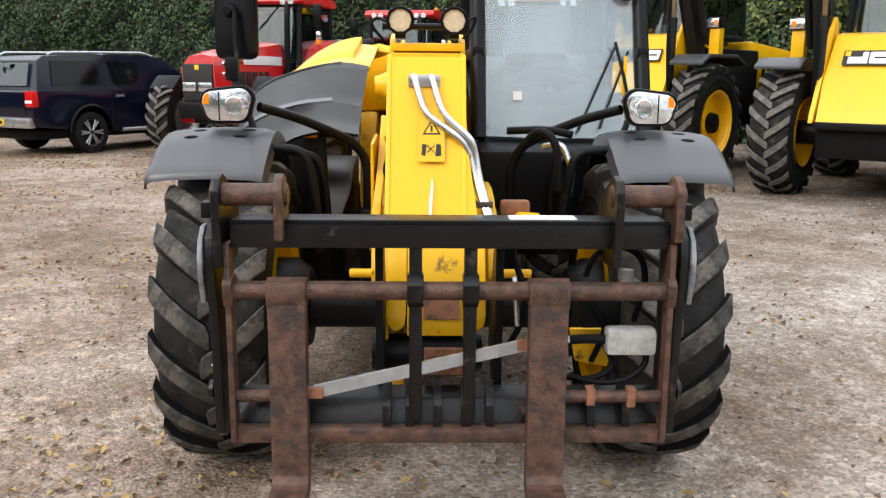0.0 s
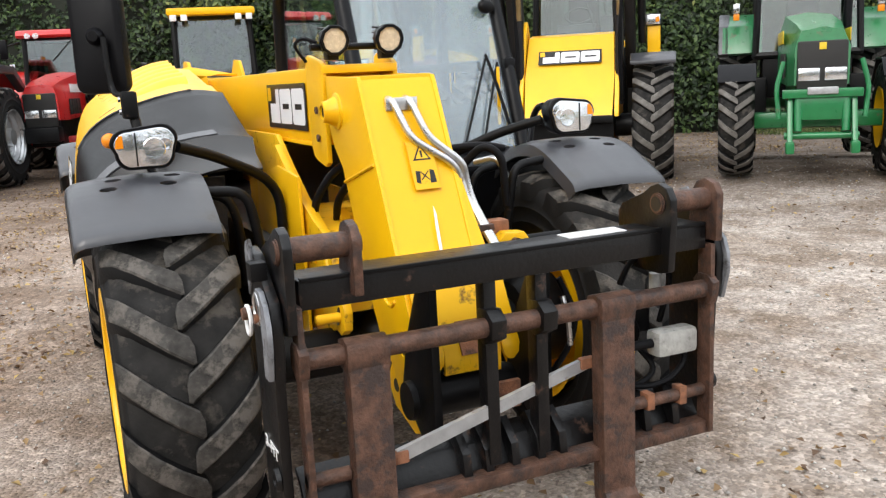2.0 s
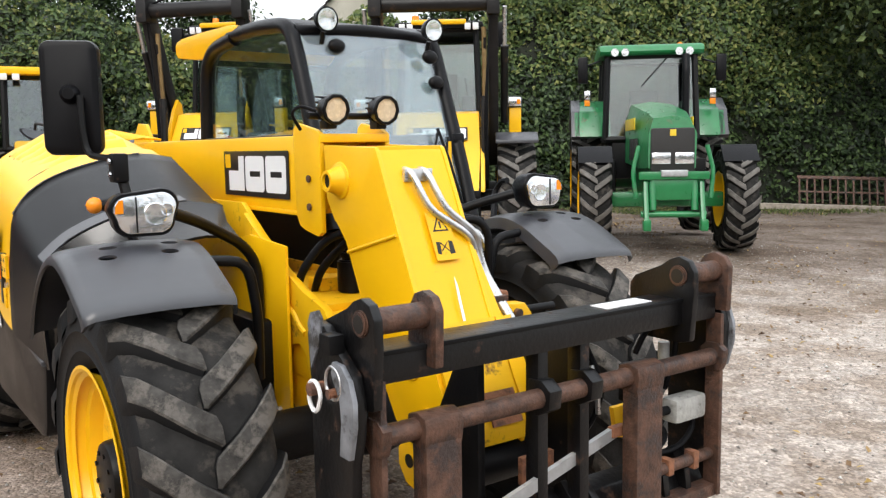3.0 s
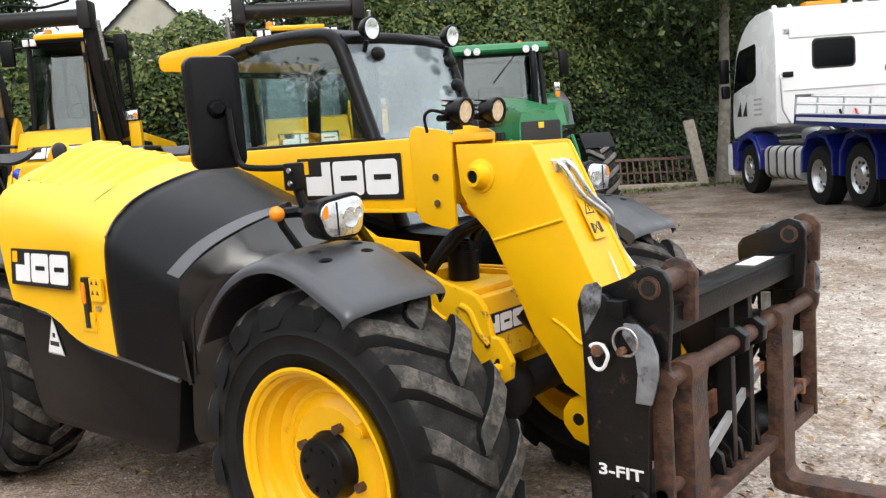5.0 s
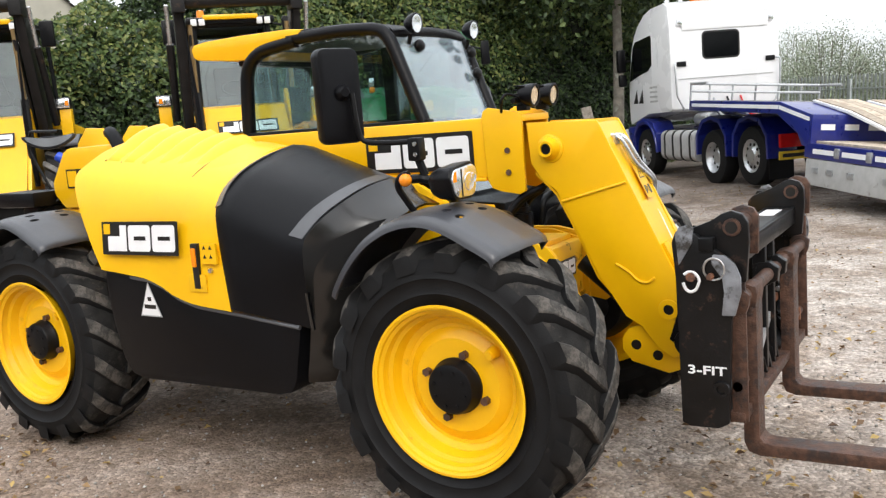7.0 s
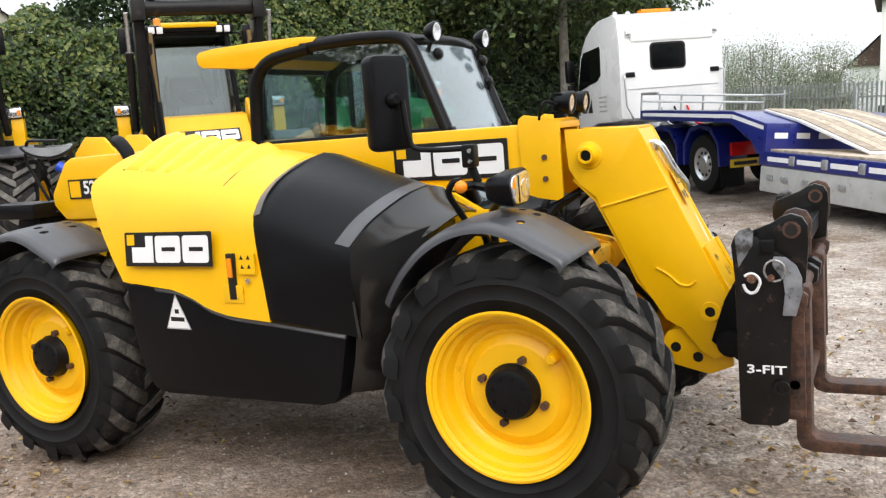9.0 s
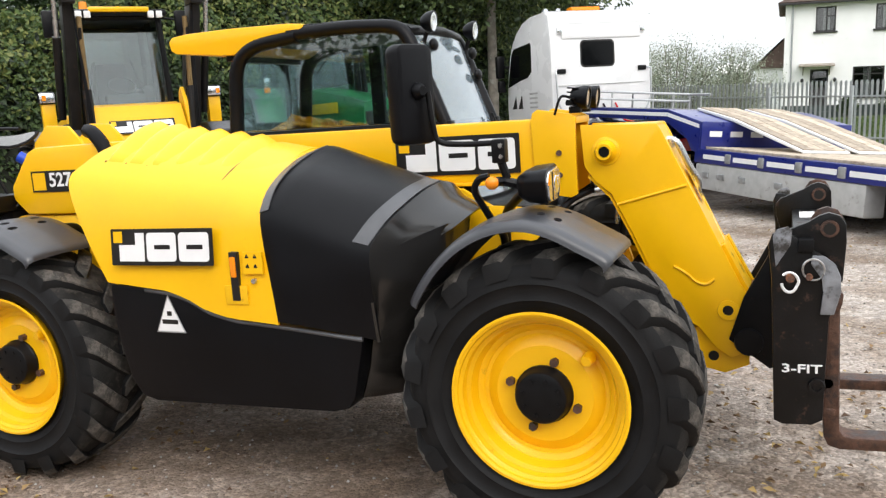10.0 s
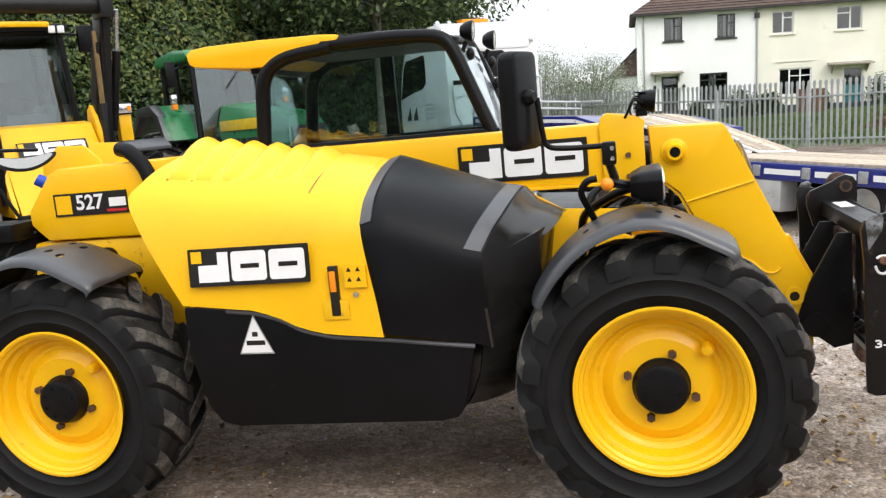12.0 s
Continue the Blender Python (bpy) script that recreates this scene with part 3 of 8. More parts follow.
# chassis, axles and the yellow front frame
chassis = part("chassis", box((-0.33, 0.25, 0.52), (0.33, 3.15, 0.92), 0.02), BLACK, machine, "black painted chassis")
EAR = [(0.52, 1.295), (0.415, 1.232), (0.22, 1.125), (0.043, 1.05), (-0.085, 1.016), (-0.115, 1.004), (-0.147, 0.965), (-0.168, 0.90), (-0.177, 0.859), (-0.208, 0.854), (-0.24, 0.81), (-0.257, 0.773), (-0.246, 0.712), (-0.201, 0.686), (-0.135, 0.699), (-0.095, 0.712), (-0.039, 0.696), (-0.011, 0.712), (0.015, 0.759), (0.032, 0.83), (0.083, 0.86), (0.135, 0.847), (0.218, 0.90), (0.217, 0.965), (0.202, 1.009), (0.32, 1.06), (0.52, 1.16)]
SWOOSH = ([(0.155, 0.978), (0.108, 0.965), (0.075, 0.926), (0.03, 0.905)], [(-0.045, 0.967), (-0.088, 0.952), (-0.105, 0.908), (-0.128, 0.862), (-0.165, 0.832)])
for s, x, e in ((-1, -0.215, -0.237), (1, 0.165, 0.187)):
    part("frame_plate", prism(([(1.2, 1.33), (0.60, 1.33), (0.415, 1.215), (0.22, 1.105), (0.04, 1.03)] if s < 0 else [(1.2, 1.04), (0.05, 1.03)]) + [(-0.09, 0.99), (-0.12, 0.95), (-0.13, 0.70), (0.10, 0.60), (0.40, 0.56), (1.2, 0.56)], "x", x - 0.010, x + 0.010, 0.003), YELLOW_WORN, chassis, "thick yellow frame side plate")
    ear = part("frame_ear", prism(EAR if s < 0 else [(0.24, 1.04), (0.03, 1.04)] + EAR[4:25], "x", e - 0.015, e + 0.015, 0.004), YELLOW_WORN, chassis, "hooked yellow frame ear with a worn slot")
    part("ear_pin", rod((e, -0.20, 0.752), (s * 0.335, -0.20, 0.752), 0.017, 14, bev=0.003), YELLOW_WORN, ear)
    for pts in SWOOSH:
        part("cast_ridge", tube([(e + s * 0.014, y, z) for y, z in pts], 0.012, 8, 0.03), YELLOW_WORN, ear)
    part("ear_slot", prism([(-0.191 + 0.013 * math.cos(a) - 0.010 * math.sin(a), 0.752 + 0.034 * math.sin(a)) for a in (math.pi * q / 8 for q in range(16))], "x", e + s * 0.0165 - 0.002, e + s * 0.0165 + 0.002), DECAL, ear)
    part("ear_bolt", rod((e + s * 0.013, -0.16, 0.83), (e + s * 0.024, -0.16, 0.83), 0.011, 8), RUST, ear)
part("cross_member", box((-0.232, -0.10, 0.73), (0.182, 0.35, 0.985), 0.012), YELLOW_WORN, chassis, "yellow front cross member, scuffed")
part("front_floor", box((-0.205, -0.05, 0.985), (0.155, 0.75, 1.01), 0.004), YELLOW_WORN, chassis)
part("inner_block", box((-0.10, 0.20, 1.01), (0.10, 0.30, 1.06), 0.006), YELLOW_WORN, chassis)
can = part("filler_canister", rod((0.01, 0.14, 1.008), (0.01, 0.14, 1.13), 0.062, 24, bev=0.006), PLASTIC, chassis, "black plastic filler canister")
part("cap", rod((0.01, 0.14, 1.13), (0.01, 0.14, 1.165), 0.052, 24, bev=0.008), PLASTIC, can)
for q in (0, 1.57):
    part("cap_ridge", box((-0.04, -0.008, 1.164), (0.04, 0.008, 1.176), 0.003, m=Matrix.Translation((0.01, 0.14, 0)) @ Matrix.Rotation(q, 4, "Z")), PLASTIC, can)
for y in (0.0, BASE):
    ax = part("axle", rod((-0.62, y, HUB_Z), (0.62, y, HUB_Z), 0.085, 20), BLACK, machine, "black greasy axle")
    part("differential", ball((0.0, y, HUB_Z), 0.14, scale=(1.3, 0.9, 1), sub=3), BLACK, ax)
    for s in (-1, 1):
        part("hub_reduction", lathe([(s * 0.50, 0.0), (s * 0.50, 0.15), (s * 0.56, 0.19), (s * 0.66, 0.19), (s * 0.66, 0.0)], (0, y, HUB_Z), 28), BLACK, ax)
        part("steering_arm", box((s * 0.56 - 0.03, y + 0.08, HUB_Z - 0.05), (s * 0.56 + 0.03, y + 0.24, HUB_Z + 0.03), 0.012), YELLOW_WORN, ax)
    part("tie_rod", rod((-0.55, y + 0.2, HUB_Z + 0.02), (0.55, y + 0.2, HUB_Z + 0.02), 0.02, 10), STEEL, ax)
sign_plate(0.26, 0.085, facing((-0.06, -0.102, 0.875), (0, -1, 0)), machine)
for x, y in ((0.42, 0.9), (0.42, 2.0)):
    part("belly_plate", box((-0.45, y - 0.1, 0.43), (x, y + 0.95, 0.53), 0.02), BLACK, machine)

# mudguards: a bent sheet with a turned-down lip, on steel stays
ARC = [(-0.305, 1.105), (-0.29, 1.135), (-0.20, 1.185), (-0.10, 1.235), (0.0, 1.262), (0.10, 1.258), (0.20, 1.228), (0.30, 1.17), (0.39, 1.085), (0.455, 0.995), (0.475, 0.955)]


def eased(pts, n=3):
    """More points along a line, on a smooth curve through the given ones."""
    out = []
    for i in range(len(pts) - 1):
        a, b, c, d = (Vector(pts[max(0, min(len(pts) - 1, i + o))]) for o in (-1, 0, 1, 2))
        for k in range(n):
            u = k / n
            out.append(tuple(0.5 * (2 * b + (c - a) * u + (2 * a - 5 * b + 4 * c - d) * u * u + (3 * b - a - 3 * c + d) * u ** 3)))
    return out + [pts[-1]]


GUARD_CUT = [(0.615, -0.055), (0.625, -0.012), (0.68, 0.0), (0.82, 0.004), (0.95, -0.003), (1.015, -0.012), (1.038, -0.026), (1.044, -0.050)]
GUARD_SLOTS = [(0.74, -0.085), (0.92, -0.09), (0.72, -0.02), (0.90, -0.025), (0.74, 0.26), (0.91, 0.25)]


def along(pts):
    """A way of points by its length: gives a function from length to point, and the whole length."""
    pts = [Vector(p) for p in pts]
    acc = [0.0]
    for a, b in zip(pts, pts[1:]):
        acc.append(acc[-1] + (b - a).length)

    def at(d):
        k = max(0, min(len(pts) - 2, next((i for i in range(len(pts) - 1) if d <= acc[i + 1]), len(pts) - 2)))
        return pts[k].lerp(pts[k + 1], (d - acc[k]) / (acc[k + 1] - acc[k]))
    return at, acc[-1]


def mudguard(s):
    """A bent plastic sheet with oval slots cut through it."""
    run, length = along(eased(ARC))
    cut, width = along(GUARD_CUT)
    nu, nv = 44, 92
    grid = [[Vector((width * i / nu, length * j / nv)) for i in range(nu + 1)] for j in range(nv + 1)]
    holes = []
    for x, y in GUARD_SLOTS:
        u = min((k * width / 400 for k in range(401)), key=lambda d: abs(cut(d).x - x) + (1 if cut(d).y < -0.03 else 0))
        v = min((k * length / 400 for k in range(401)), key=lambda d: abs(run(d).x - y))
        holes.append((u, v))
    rx, ry = 0.027, 0.015
    gone = set()
    for u, v in holes:
        for j in range(nv):
            for i in range(nu):
                c = (grid[j][i] + grid[j + 1][i + 1]) / 2
                if ((c.x - u) / rx) ** 2 + ((c.y - v) / ry) ** 2 < 1:
                    gone.add((i, j))
        rim = {(i + a, j + b) for i, j in gone for a in (0, 1) for b in (0, 1)}
        for i, j in rim:
            p = grid[j][i]
            d = Vector(((p.x - u) / rx, (p.y - v) / ry))
            inside = all((i + a, j + b) in gone for a in (-1, 0) for b in (-1, 0))
            if 0.01 < d.length < 2.2 and not inside:
                d.normalize()
                grid[j][i] = Vector((u + d.x * rx, v + d.y * ry))
    bm = bmesh.new()
    vs = {}

    def vert(i, j):
        if (i, j) not in vs:
            p = grid[j][i]
            (y, z), (x, dz) = run(p.y), cut(p.x)
            n = Vector((0, y - 0.06, z - 0.70)).normalized()
            vs[i, j] = bm.verts.new((s * x, y + n.y * dz, z + n.z * dz))
        return vs[i, j]
    for j in range(nv):
        for i in range(nu):
            if (i, j) not in gone:
                bm.faces.new((vert(i, j), vert(i + 1, j), vert(i + 1, j + 1), vert(i, j + 1)))
    bmesh.ops.recalc_face_normals(bm, faces=bm.faces)
    bmesh.ops.solidify(bm, geom=list(bm.faces), thickness=0.009)
    g = part("mudguard", bm, FENDER, machine, "black plastic mudguard with oval slots, faded and scuffed", 50)
    for y in (-0.08, 0.25):
        part("stay", tube([(s * 0.62, y, 1.20 if y < 0 else 1.16), (s * 0.50, y, 1.19 if y < 0 else 1.14), (s * 0.47, y, 1.02), (s * 0.46, y + 0.03, 0.80)], 0.017, 10, 0.06), BLACK, g, "bent black steel stay")
    return g


for s in (-1, 1):
    front_guard = mudguard(s)
    for piece in [front_guard] + list(front_guard.children):
        twin = new(piece.name.split(".")[0], piece.data)
        twin.parent = machine if piece is front_guard else rear_guard
        if piece is front_guard:
            rear_guard = tagged(twin, "black plastic mudguard with oval slots, faded and scuffed")
            twin.location.y = BASE - 0.02
        else:
            tagged(twin, "bent black steel stay")

# head lamps on their arms
for s in (-1, 1):
    c = Vector((s * 0.79 - 0.005, -0.03, 1.35))
    m = Matrix.Translation(c) @ Matrix.Rotation(radians(90), 4, "X") @ Matrix.Rotation(radians(0), 4, "Y")
    shape = [(p[0] * (1 - 0.12 * (p[1] < 0)), p[1] + 0.012 * (s * p[0] < 0) * (p[1] > 0)) for p in round_rect(0.205, 0.128, 0.05, 6)]
    lamp = part("head_lamp", loft([[m @ Vector((p[0] * k, p[1] * k, z)) for p in shape] for z, k in ((-0.105, 0.60), (-0.095, 0.72), (-0.06, 0.93), (-0.012, 1.0), (0.008, 1.01), (0.013, 0.97))], 0, closed=True), PLASTIC, machine, "rounded head lamp with an amber indicator")
    part("lens", prism([(p[0] * 0.9, p[1] * 0.86) for p in shape], "z", 0.012, 0.022, 0.004, m=m), LENS, lamp, "clear ribbed lamp lens")
    part("divider", box((s * 0.027 - 0.002, -0.052, 0.021), (s * 0.027 + 0.002, 0.052, 0.0245), 0, m=m), PLASTIC, lamp)
    for dx, dy, rr in ((-0.028, 0.0, 0.036), (-0.062, 0.012, 0.02)):
        part("bulb_bowl", lathe([(0.0215, rr), (0.024, rr * 0.9), (0.0225, rr * 0.5), (0.0225, 0)], (0, 0, 0), 20, axis="z"), LENS, lamp).matrix_local = m @ Matrix.Translation((s * dx, dy, 0))
    part("indicator", prism([(s * (0.064 + 0.022 * u), v) for u, v in ((0, 0.006), (0, 0.046), (0.5, 0.044), (0.95, 0.03), (1.1, 0.006))], "z", 0.021, 0.0235, m=m), AMBER, lamp, "amber indicator lens")
    part("lamp_arm", tube([(s * 0.69, 0.03, 1.345), (s * 0.56, 0.14, 1.30), (s * 0.36, 0.28, 1.20), (s * 0.30, 0.30, 1.12), (s * 0.30, 0.30, 0.85)], 0.019, 12, 0.07), BLACK, machine, "bent black tubular lamp arm")
    part("side_lamp", ball((s * 0.885, 0.16, 1.372), 0.026), AMBER, machine, "round amber side lamp")
    part("side_lamp_stalk", tube([(s * 0.875, 0.16, 1.372), (s * 0.80, 0.15, 1.372), (s * 0.78, 0.07, 1.35)], 0.018, 8, 0.03), PLASTIC, machine)
    part("lamp_post", tube([(s * 0.80, 0.20, 1.39), (s * 0.80, 0.24, 1.385), (s * 0.79, 0.27, 1.34), (s * 0.74, 0.22, 1.22)], 0.014, 8, 0.03), PLASTIC, machine)

# rear-view mirror beside the engine cover
m = Matrix.Translation((-0.855, 0.475, 1.713)) @ Matrix.Rotation(radians(-24), 4, "Z") @ Matrix.Rotation(radians(90), 4, "X")
mirror = part("rear_view_mirror", prism(round_rect(0.185, 0.375, 0.035, 6), "z", -0.03, 0.04, 0.02, m=m), PLASTIC, machine, "tall black rear view mirror")
part("mirror_glass", prism(round_rect(0.165, 0.35, 0.03, 6), "z", -0.034, -0.0305, m=m), MIRROR, mirror)
part("mirror_joint", lathe([(0.038, 0.0), (0.072, 0.0), (0.072, 0.018), (0.055, 0.03), (0.038, 0.032)][1:], (0, 0, 0), 18, axis="z"), PLASTIC, mirror).matrix_local = m @ Matrix.Translation((0.0, 0.012, 0))
part("mirror_arm", tube([(-0.85, 0.405, 1.72), (-0.85, 0.395, 1.60), (-0.84, 0.385, 1.525), (-0.81, 0.28, 1.515), (-0.80, 0.16, 1.515)], 0.011, 10, 0.04), BLACK, mirror)
brk = part("mirror_bracket", box((-0.835, 0.12, 1.44), (-0.785, 0.175, 1.53), 0.01), BLACK, machine, "black bolted mirror bracket")
part("bracket_leg", tube([(-0.80, 0.15, 1.45), (-0.79, 0.13, 1.38)], 0.017, 8), BLACK, brk)
for dz in (1.465, 1.505):
    part("bolt", rod((-0.838, 0.135, dz), (-0.845, 0.135, dz), 0.009, 8), STEEL, brk)

# boom with its outer collar and the cranked nose
boom = part("boom", box((-0.178, 0.12, 1.312), (0.068, 3.05, 1.582), 0.014), YELLOW, machine, "straight yellow telescopic boom")
part("boom_flange", box((-0.182, 0.2, 1.298), (0.072, 2.9, 1.314), 0.004), YELLOW, boom)
HEAD = [(0.20, 1.575), (0.19, 1.61), (0.165, 1.625), (0.03, 1.600), (0.0, 1.585), (0.0, 1.25), (0.03, 1.235), (0.12, 1.25), (0.165, 1.265), (0.185, 1.30)]
for x in (-0.192, 0.07):
    part("boom_head_plate", prism(HEAD, "x", x, x + 0.018, 0.004), YELLOW, boom, "bolted yellow boom head plate")
for z in (1.432, 1.335):
    for x in (-0.196,):
        part("wear_pad_bolt", rod((x, 0.075, z), (x - 0.006, 0.075, z), 0.013, 12), RUST, boom, "rusty recessed bolt")
part("boom_cap", box((-0.19, -0.005, 1.555), (0.085, 0.19, 1.585), 0.006), YELLOW, boom)
sign_plate(0.605, 0.178, facing((-0.1825, 0.558, 1.441), (-1, 0, 0)), machine)
KNEE = [(-0.02, 1.547), (-0.345, 1.536), (-0.36, 1.51), (-0.665, 0.86), (-0.735, 0.745), (-0.73, 0.65), (-0.70, 0.57), (-0.63, 0.535), (-0.57, 0.575), (-0.50, 0.665), (-0.432, 0.704), (-0.32, 0.877), (-0.229, 1.077), (-0.146, 1.244), (-0.075, 1.305), (-0.032, 1.37)]
knee = part("boom_nose", prism(KNEE, "x", -0.187, -0.171, 0.004), YELLOW, machine, "cranked yellow boom nose with thick welded side plates")
part("side_plate", prism(KNEE, "x", 0.060, 0.076, 0.004), YELLOW, knee)
FRONT = [((-0.345, 1.528), -0.175, 0.064), ((-0.36, 1.50), -0.175, 0.064), ((-0.50, 1.20), -0.176, 0.085), ((-0.60, 0.985), -0.178, 0.115), ((-0.66, 0.86), -0.178, 0.125)]
part("nose_face", loft([[(a, y, z), (b, y, z)] for (y, z), a, b in FRONT], 0.014), YELLOW, knee, "flat yellow front face with scratches")
part("nose_back", loft([[(-0.175, y, z), (0.064, y, z)] for y, z in ((-0.05, 1.33), (-0.146, 1.235), (-0.229, 1.07), (-0.32, 0.87), (-0.45, 0.72))], 0.012), YELLOW, knee)
part("nose_top", box((-0.175, -0.34, 1.522), (0.066, -0.025, 1.540), 0.003), YELLOW, knee)
part("weld_seam", rod((-0.189, -0.17, 1.20), (-0.189, -0.46, 1.275), 0.006, 8), YELLOW, knee)
part("weld_seam", tube([(-0.189, -0.40, 0.93), (-0.189, -0.455, 0.90), (-0.189, -0.49, 0.86), (-0.189, -0.535, 0.85), (-0.189, -0.565, 0.875)], 0.006, 8, 0.03), YELLOW, knee)
boss = part("pin_boss", lathe([(-0.185, 0.062), (-0.192, 0.06), (-0.196, 0.05), (-0.225, 0.036), (-0.24, 0.034), (-0.24, 0.024), (-0.2, 0.022), (-0.2, 0.0)], (0, -0.128, 1.43), 28), YELLOW, knee, "turned yellow pin boss")
part("pin_end", rod((-0.2, -0.128, 1.43), (-0.232, -0.128, 1.43), 0.022, 16), BLACK, boss)
part("grease_bolt", rod((-0.19, -0.09, 1.432), (-0.208, -0.09, 1.432), 0.008, 8), STEEL, boss)
for y, z, r in ((-0.618, 0.742, 0.022),):
    ring = part("pin_eye", lathe([(-0.188, r + 0.022), (-0.194, r + 0.02), (-0.194, r), (-0.175, r)], (0, y, z), 24), YELLOW, knee)
    part("pin_hole", rod((-0.176, y, z), (-0.1885, y, z), r, 20), DECAL, ring)
part("carriage_pivot", lathe([(-0.22, 0.0), (-0.22, 0.055), (-0.20, 0.06), (0.10, 0.06), (0.12, 0.055), (0.12, 0.0)], (0, -0.70, 0.612), 24), BLACK, knee, "black pivot pin")
link = part("tilt_link", prism([(-0.40, 0.60), (-0.43, 0.645), (-0.50, 0.665), (-0.58, 0.58), (-0.70, 0.55), (-0.70, 0.50), (-0.60, 0.46), (-0.44, 0.50), (-0.40, 0.55)], "x", -0.16, -0.125, 0.005), YELLOW, machine, "yellow tilt link plate with two holes")
for y, z in ((-0.462, 0.575), (-0.555, 0.535)):
    part("link_hole", rod((-0.155, y, z), (-0.1615, y, z), 0.022, 18), DECAL, link)
part("tilt_ram", rod((-0.05, -0.20, 0.92), (-0.05, -0.56, 0.62), 0.05, 18), BLACK, machine, "black tilt ram")
part("ram_rod", rod((-0.05, -0.56, 0.62), (-0.05, -0.66, 0.54), 0.028, 14), STEEL, machine)
# hydraulic pipes over the nose
pipes = []
for dx in (0.0, 0.058):
    pipes.append(part("hydraulic_pipe", tube([(-0.10 + dx, -0.345, 1.468), (-0.095 + dx, -0.405, 1.462), (-0.082 + dx, -0.43, 1.41), (-0.060 + dx, -0.455, 1.345), (0.062 + dx * 0.55, -0.490, 1.262), (0.088 + dx * 0.3, -0.480, 1.215), (0.104 + dx * 0.25, -0.495, 1.14), (0.150 + dx * 0.2, -0.585, 0.99)], 0.0115, 12, 0.035), STEEL, knee, "bright bent hydraulic pipe"))
part("pipe_bracket", box((-0.115, -0.40, 1.43), (-0.01, -0.385, 1.47), 0.003), STEEL, knee)
part("pipe_clamp", box((0.085, -0.56, 1.05), (0.16, -0.53, 1.07), 0.003), RUST, knee)
# warning sign on the nose face
n = Vector((0, -0.906, -0.424)).normalized() * -1
face = facing((-0.038, -0.478, 1.262), (0, -0.906, 0.424))
sg = part("warning_sign", prism([(-0.042, -0.078), (0.042, -0.078), (0.042, 0.078), (-0.042, 0.078)], "z", 0.006, 0.008, m=face), YELLOW_WORN, machine, "yellow warning sign with a black triangle and marks")
part("triangle", prism([(-0.03, 0.015), (0.03, 0.015), (0, 0.066)], "z", 0.008, 0.009, m=face), DECAL, sg)
part("triangle_field", prism([(-0.0215, 0.02), (0.0215, 0.02), (0, 0.057)], "z", 0.009, 0.0095, m=face), YELLOW, sg)
part("triangle_mark", prism([(-0.003, 0.024), (0.003, 0.024), (0.004, 0.046), (-0.004, 0.046)], "z", 0.0095, 0.010, m=face), DECAL, sg)
for pts in ([(-0.033, -0.055), (-0.02, -0.06), (-0.016, -0.02), (-0.03, -0.018)], [(0.012, -0.06), (0.032, -0.058), (0.03, -0.02), (0.016, -0.016)], [(-0.014, -0.05), (0.012, -0.022), (0.012, -0.018), (-0.016, -0.046)], [(-0.014, -0.02), (0.012, -0.048), (0.012, -0.052), (-0.016, -0.024)]):
    part("mark", prism(pts, "z", 0.008, 0.009, m=face), DECAL, sg)
part("scratch", prism([(-0.012, -0.30), (-0.002, -0.29), (0.006, -0.16), (0.002, -0.13), (-0.006, -0.2)], "z", 0.0068, 0.0078, m=face), WHITE, sg, "long pale scratch")
part("part_plate", box((-0.105, -0.383, 1.375), (-0.03, -0.375, 1.405), 0, m=None), WHITE, machine)
# work lamps on the boom head
for x in (-0.152, 0.045):
    wl = part("work_lamp", lathe([(-0.055, 0.030), (-0.05, 0.038), (-0.03, 0.045), (0.0, 0.052), (0.018, 0.053), (0.022, 0.05), (0.022, 0.042), (0.014, 0.041)], (0, 0, 0), 10, axis="z"), PLASTIC, machine, "round black work lamp")
    wl.matrix_local = Matrix.Translation((x, -0.035, 1.665)) @ Matrix.Rotation(radians(97), 4, "X")
    part("lamp_face", lathe([(0.012, 0.0), (0.016, 0.03), (0.014, 0.0415)], (0, 0, 0), 24, axis="z"), LEDS, wl, "warm pale lamp face")
    for k in range(5):
        part("fin", box((-0.034, -0.036 + 0.018 * k - 0.003, -0.07), (0.034, -0.036 + 0.018 * k + 0.003, -0.02), 0.001), PLASTIC, wl)
    part("lamp_foot", box((x - 0.02, -0.02, 1.60), (x + 0.02, 0.03, 1.63), 0.004), BLACK, machine)
part("lamp_cable", tube([(0.09, 0.0, 1.66), (0.13, 0.03, 1.69), (0.12, 0.06, 1.64), (0.08, 0.05, 1.60)], 0.006, 8, 0.03), HOSE, machine)
part("lamp_cable", tube([(-0.20, 0.0, 1.66), (-0.24, 0.04, 1.68), (-0.27, 0.05, 1.655), (-0.22, 0.08, 1.60)], 0.006, 8, 0.03), HOSE, machine)
part("lamp_rail", rod((-0.22, 0.02, 1.645), (0.10, 0.02, 1.645), 0.012, 10), BLACK, machine)

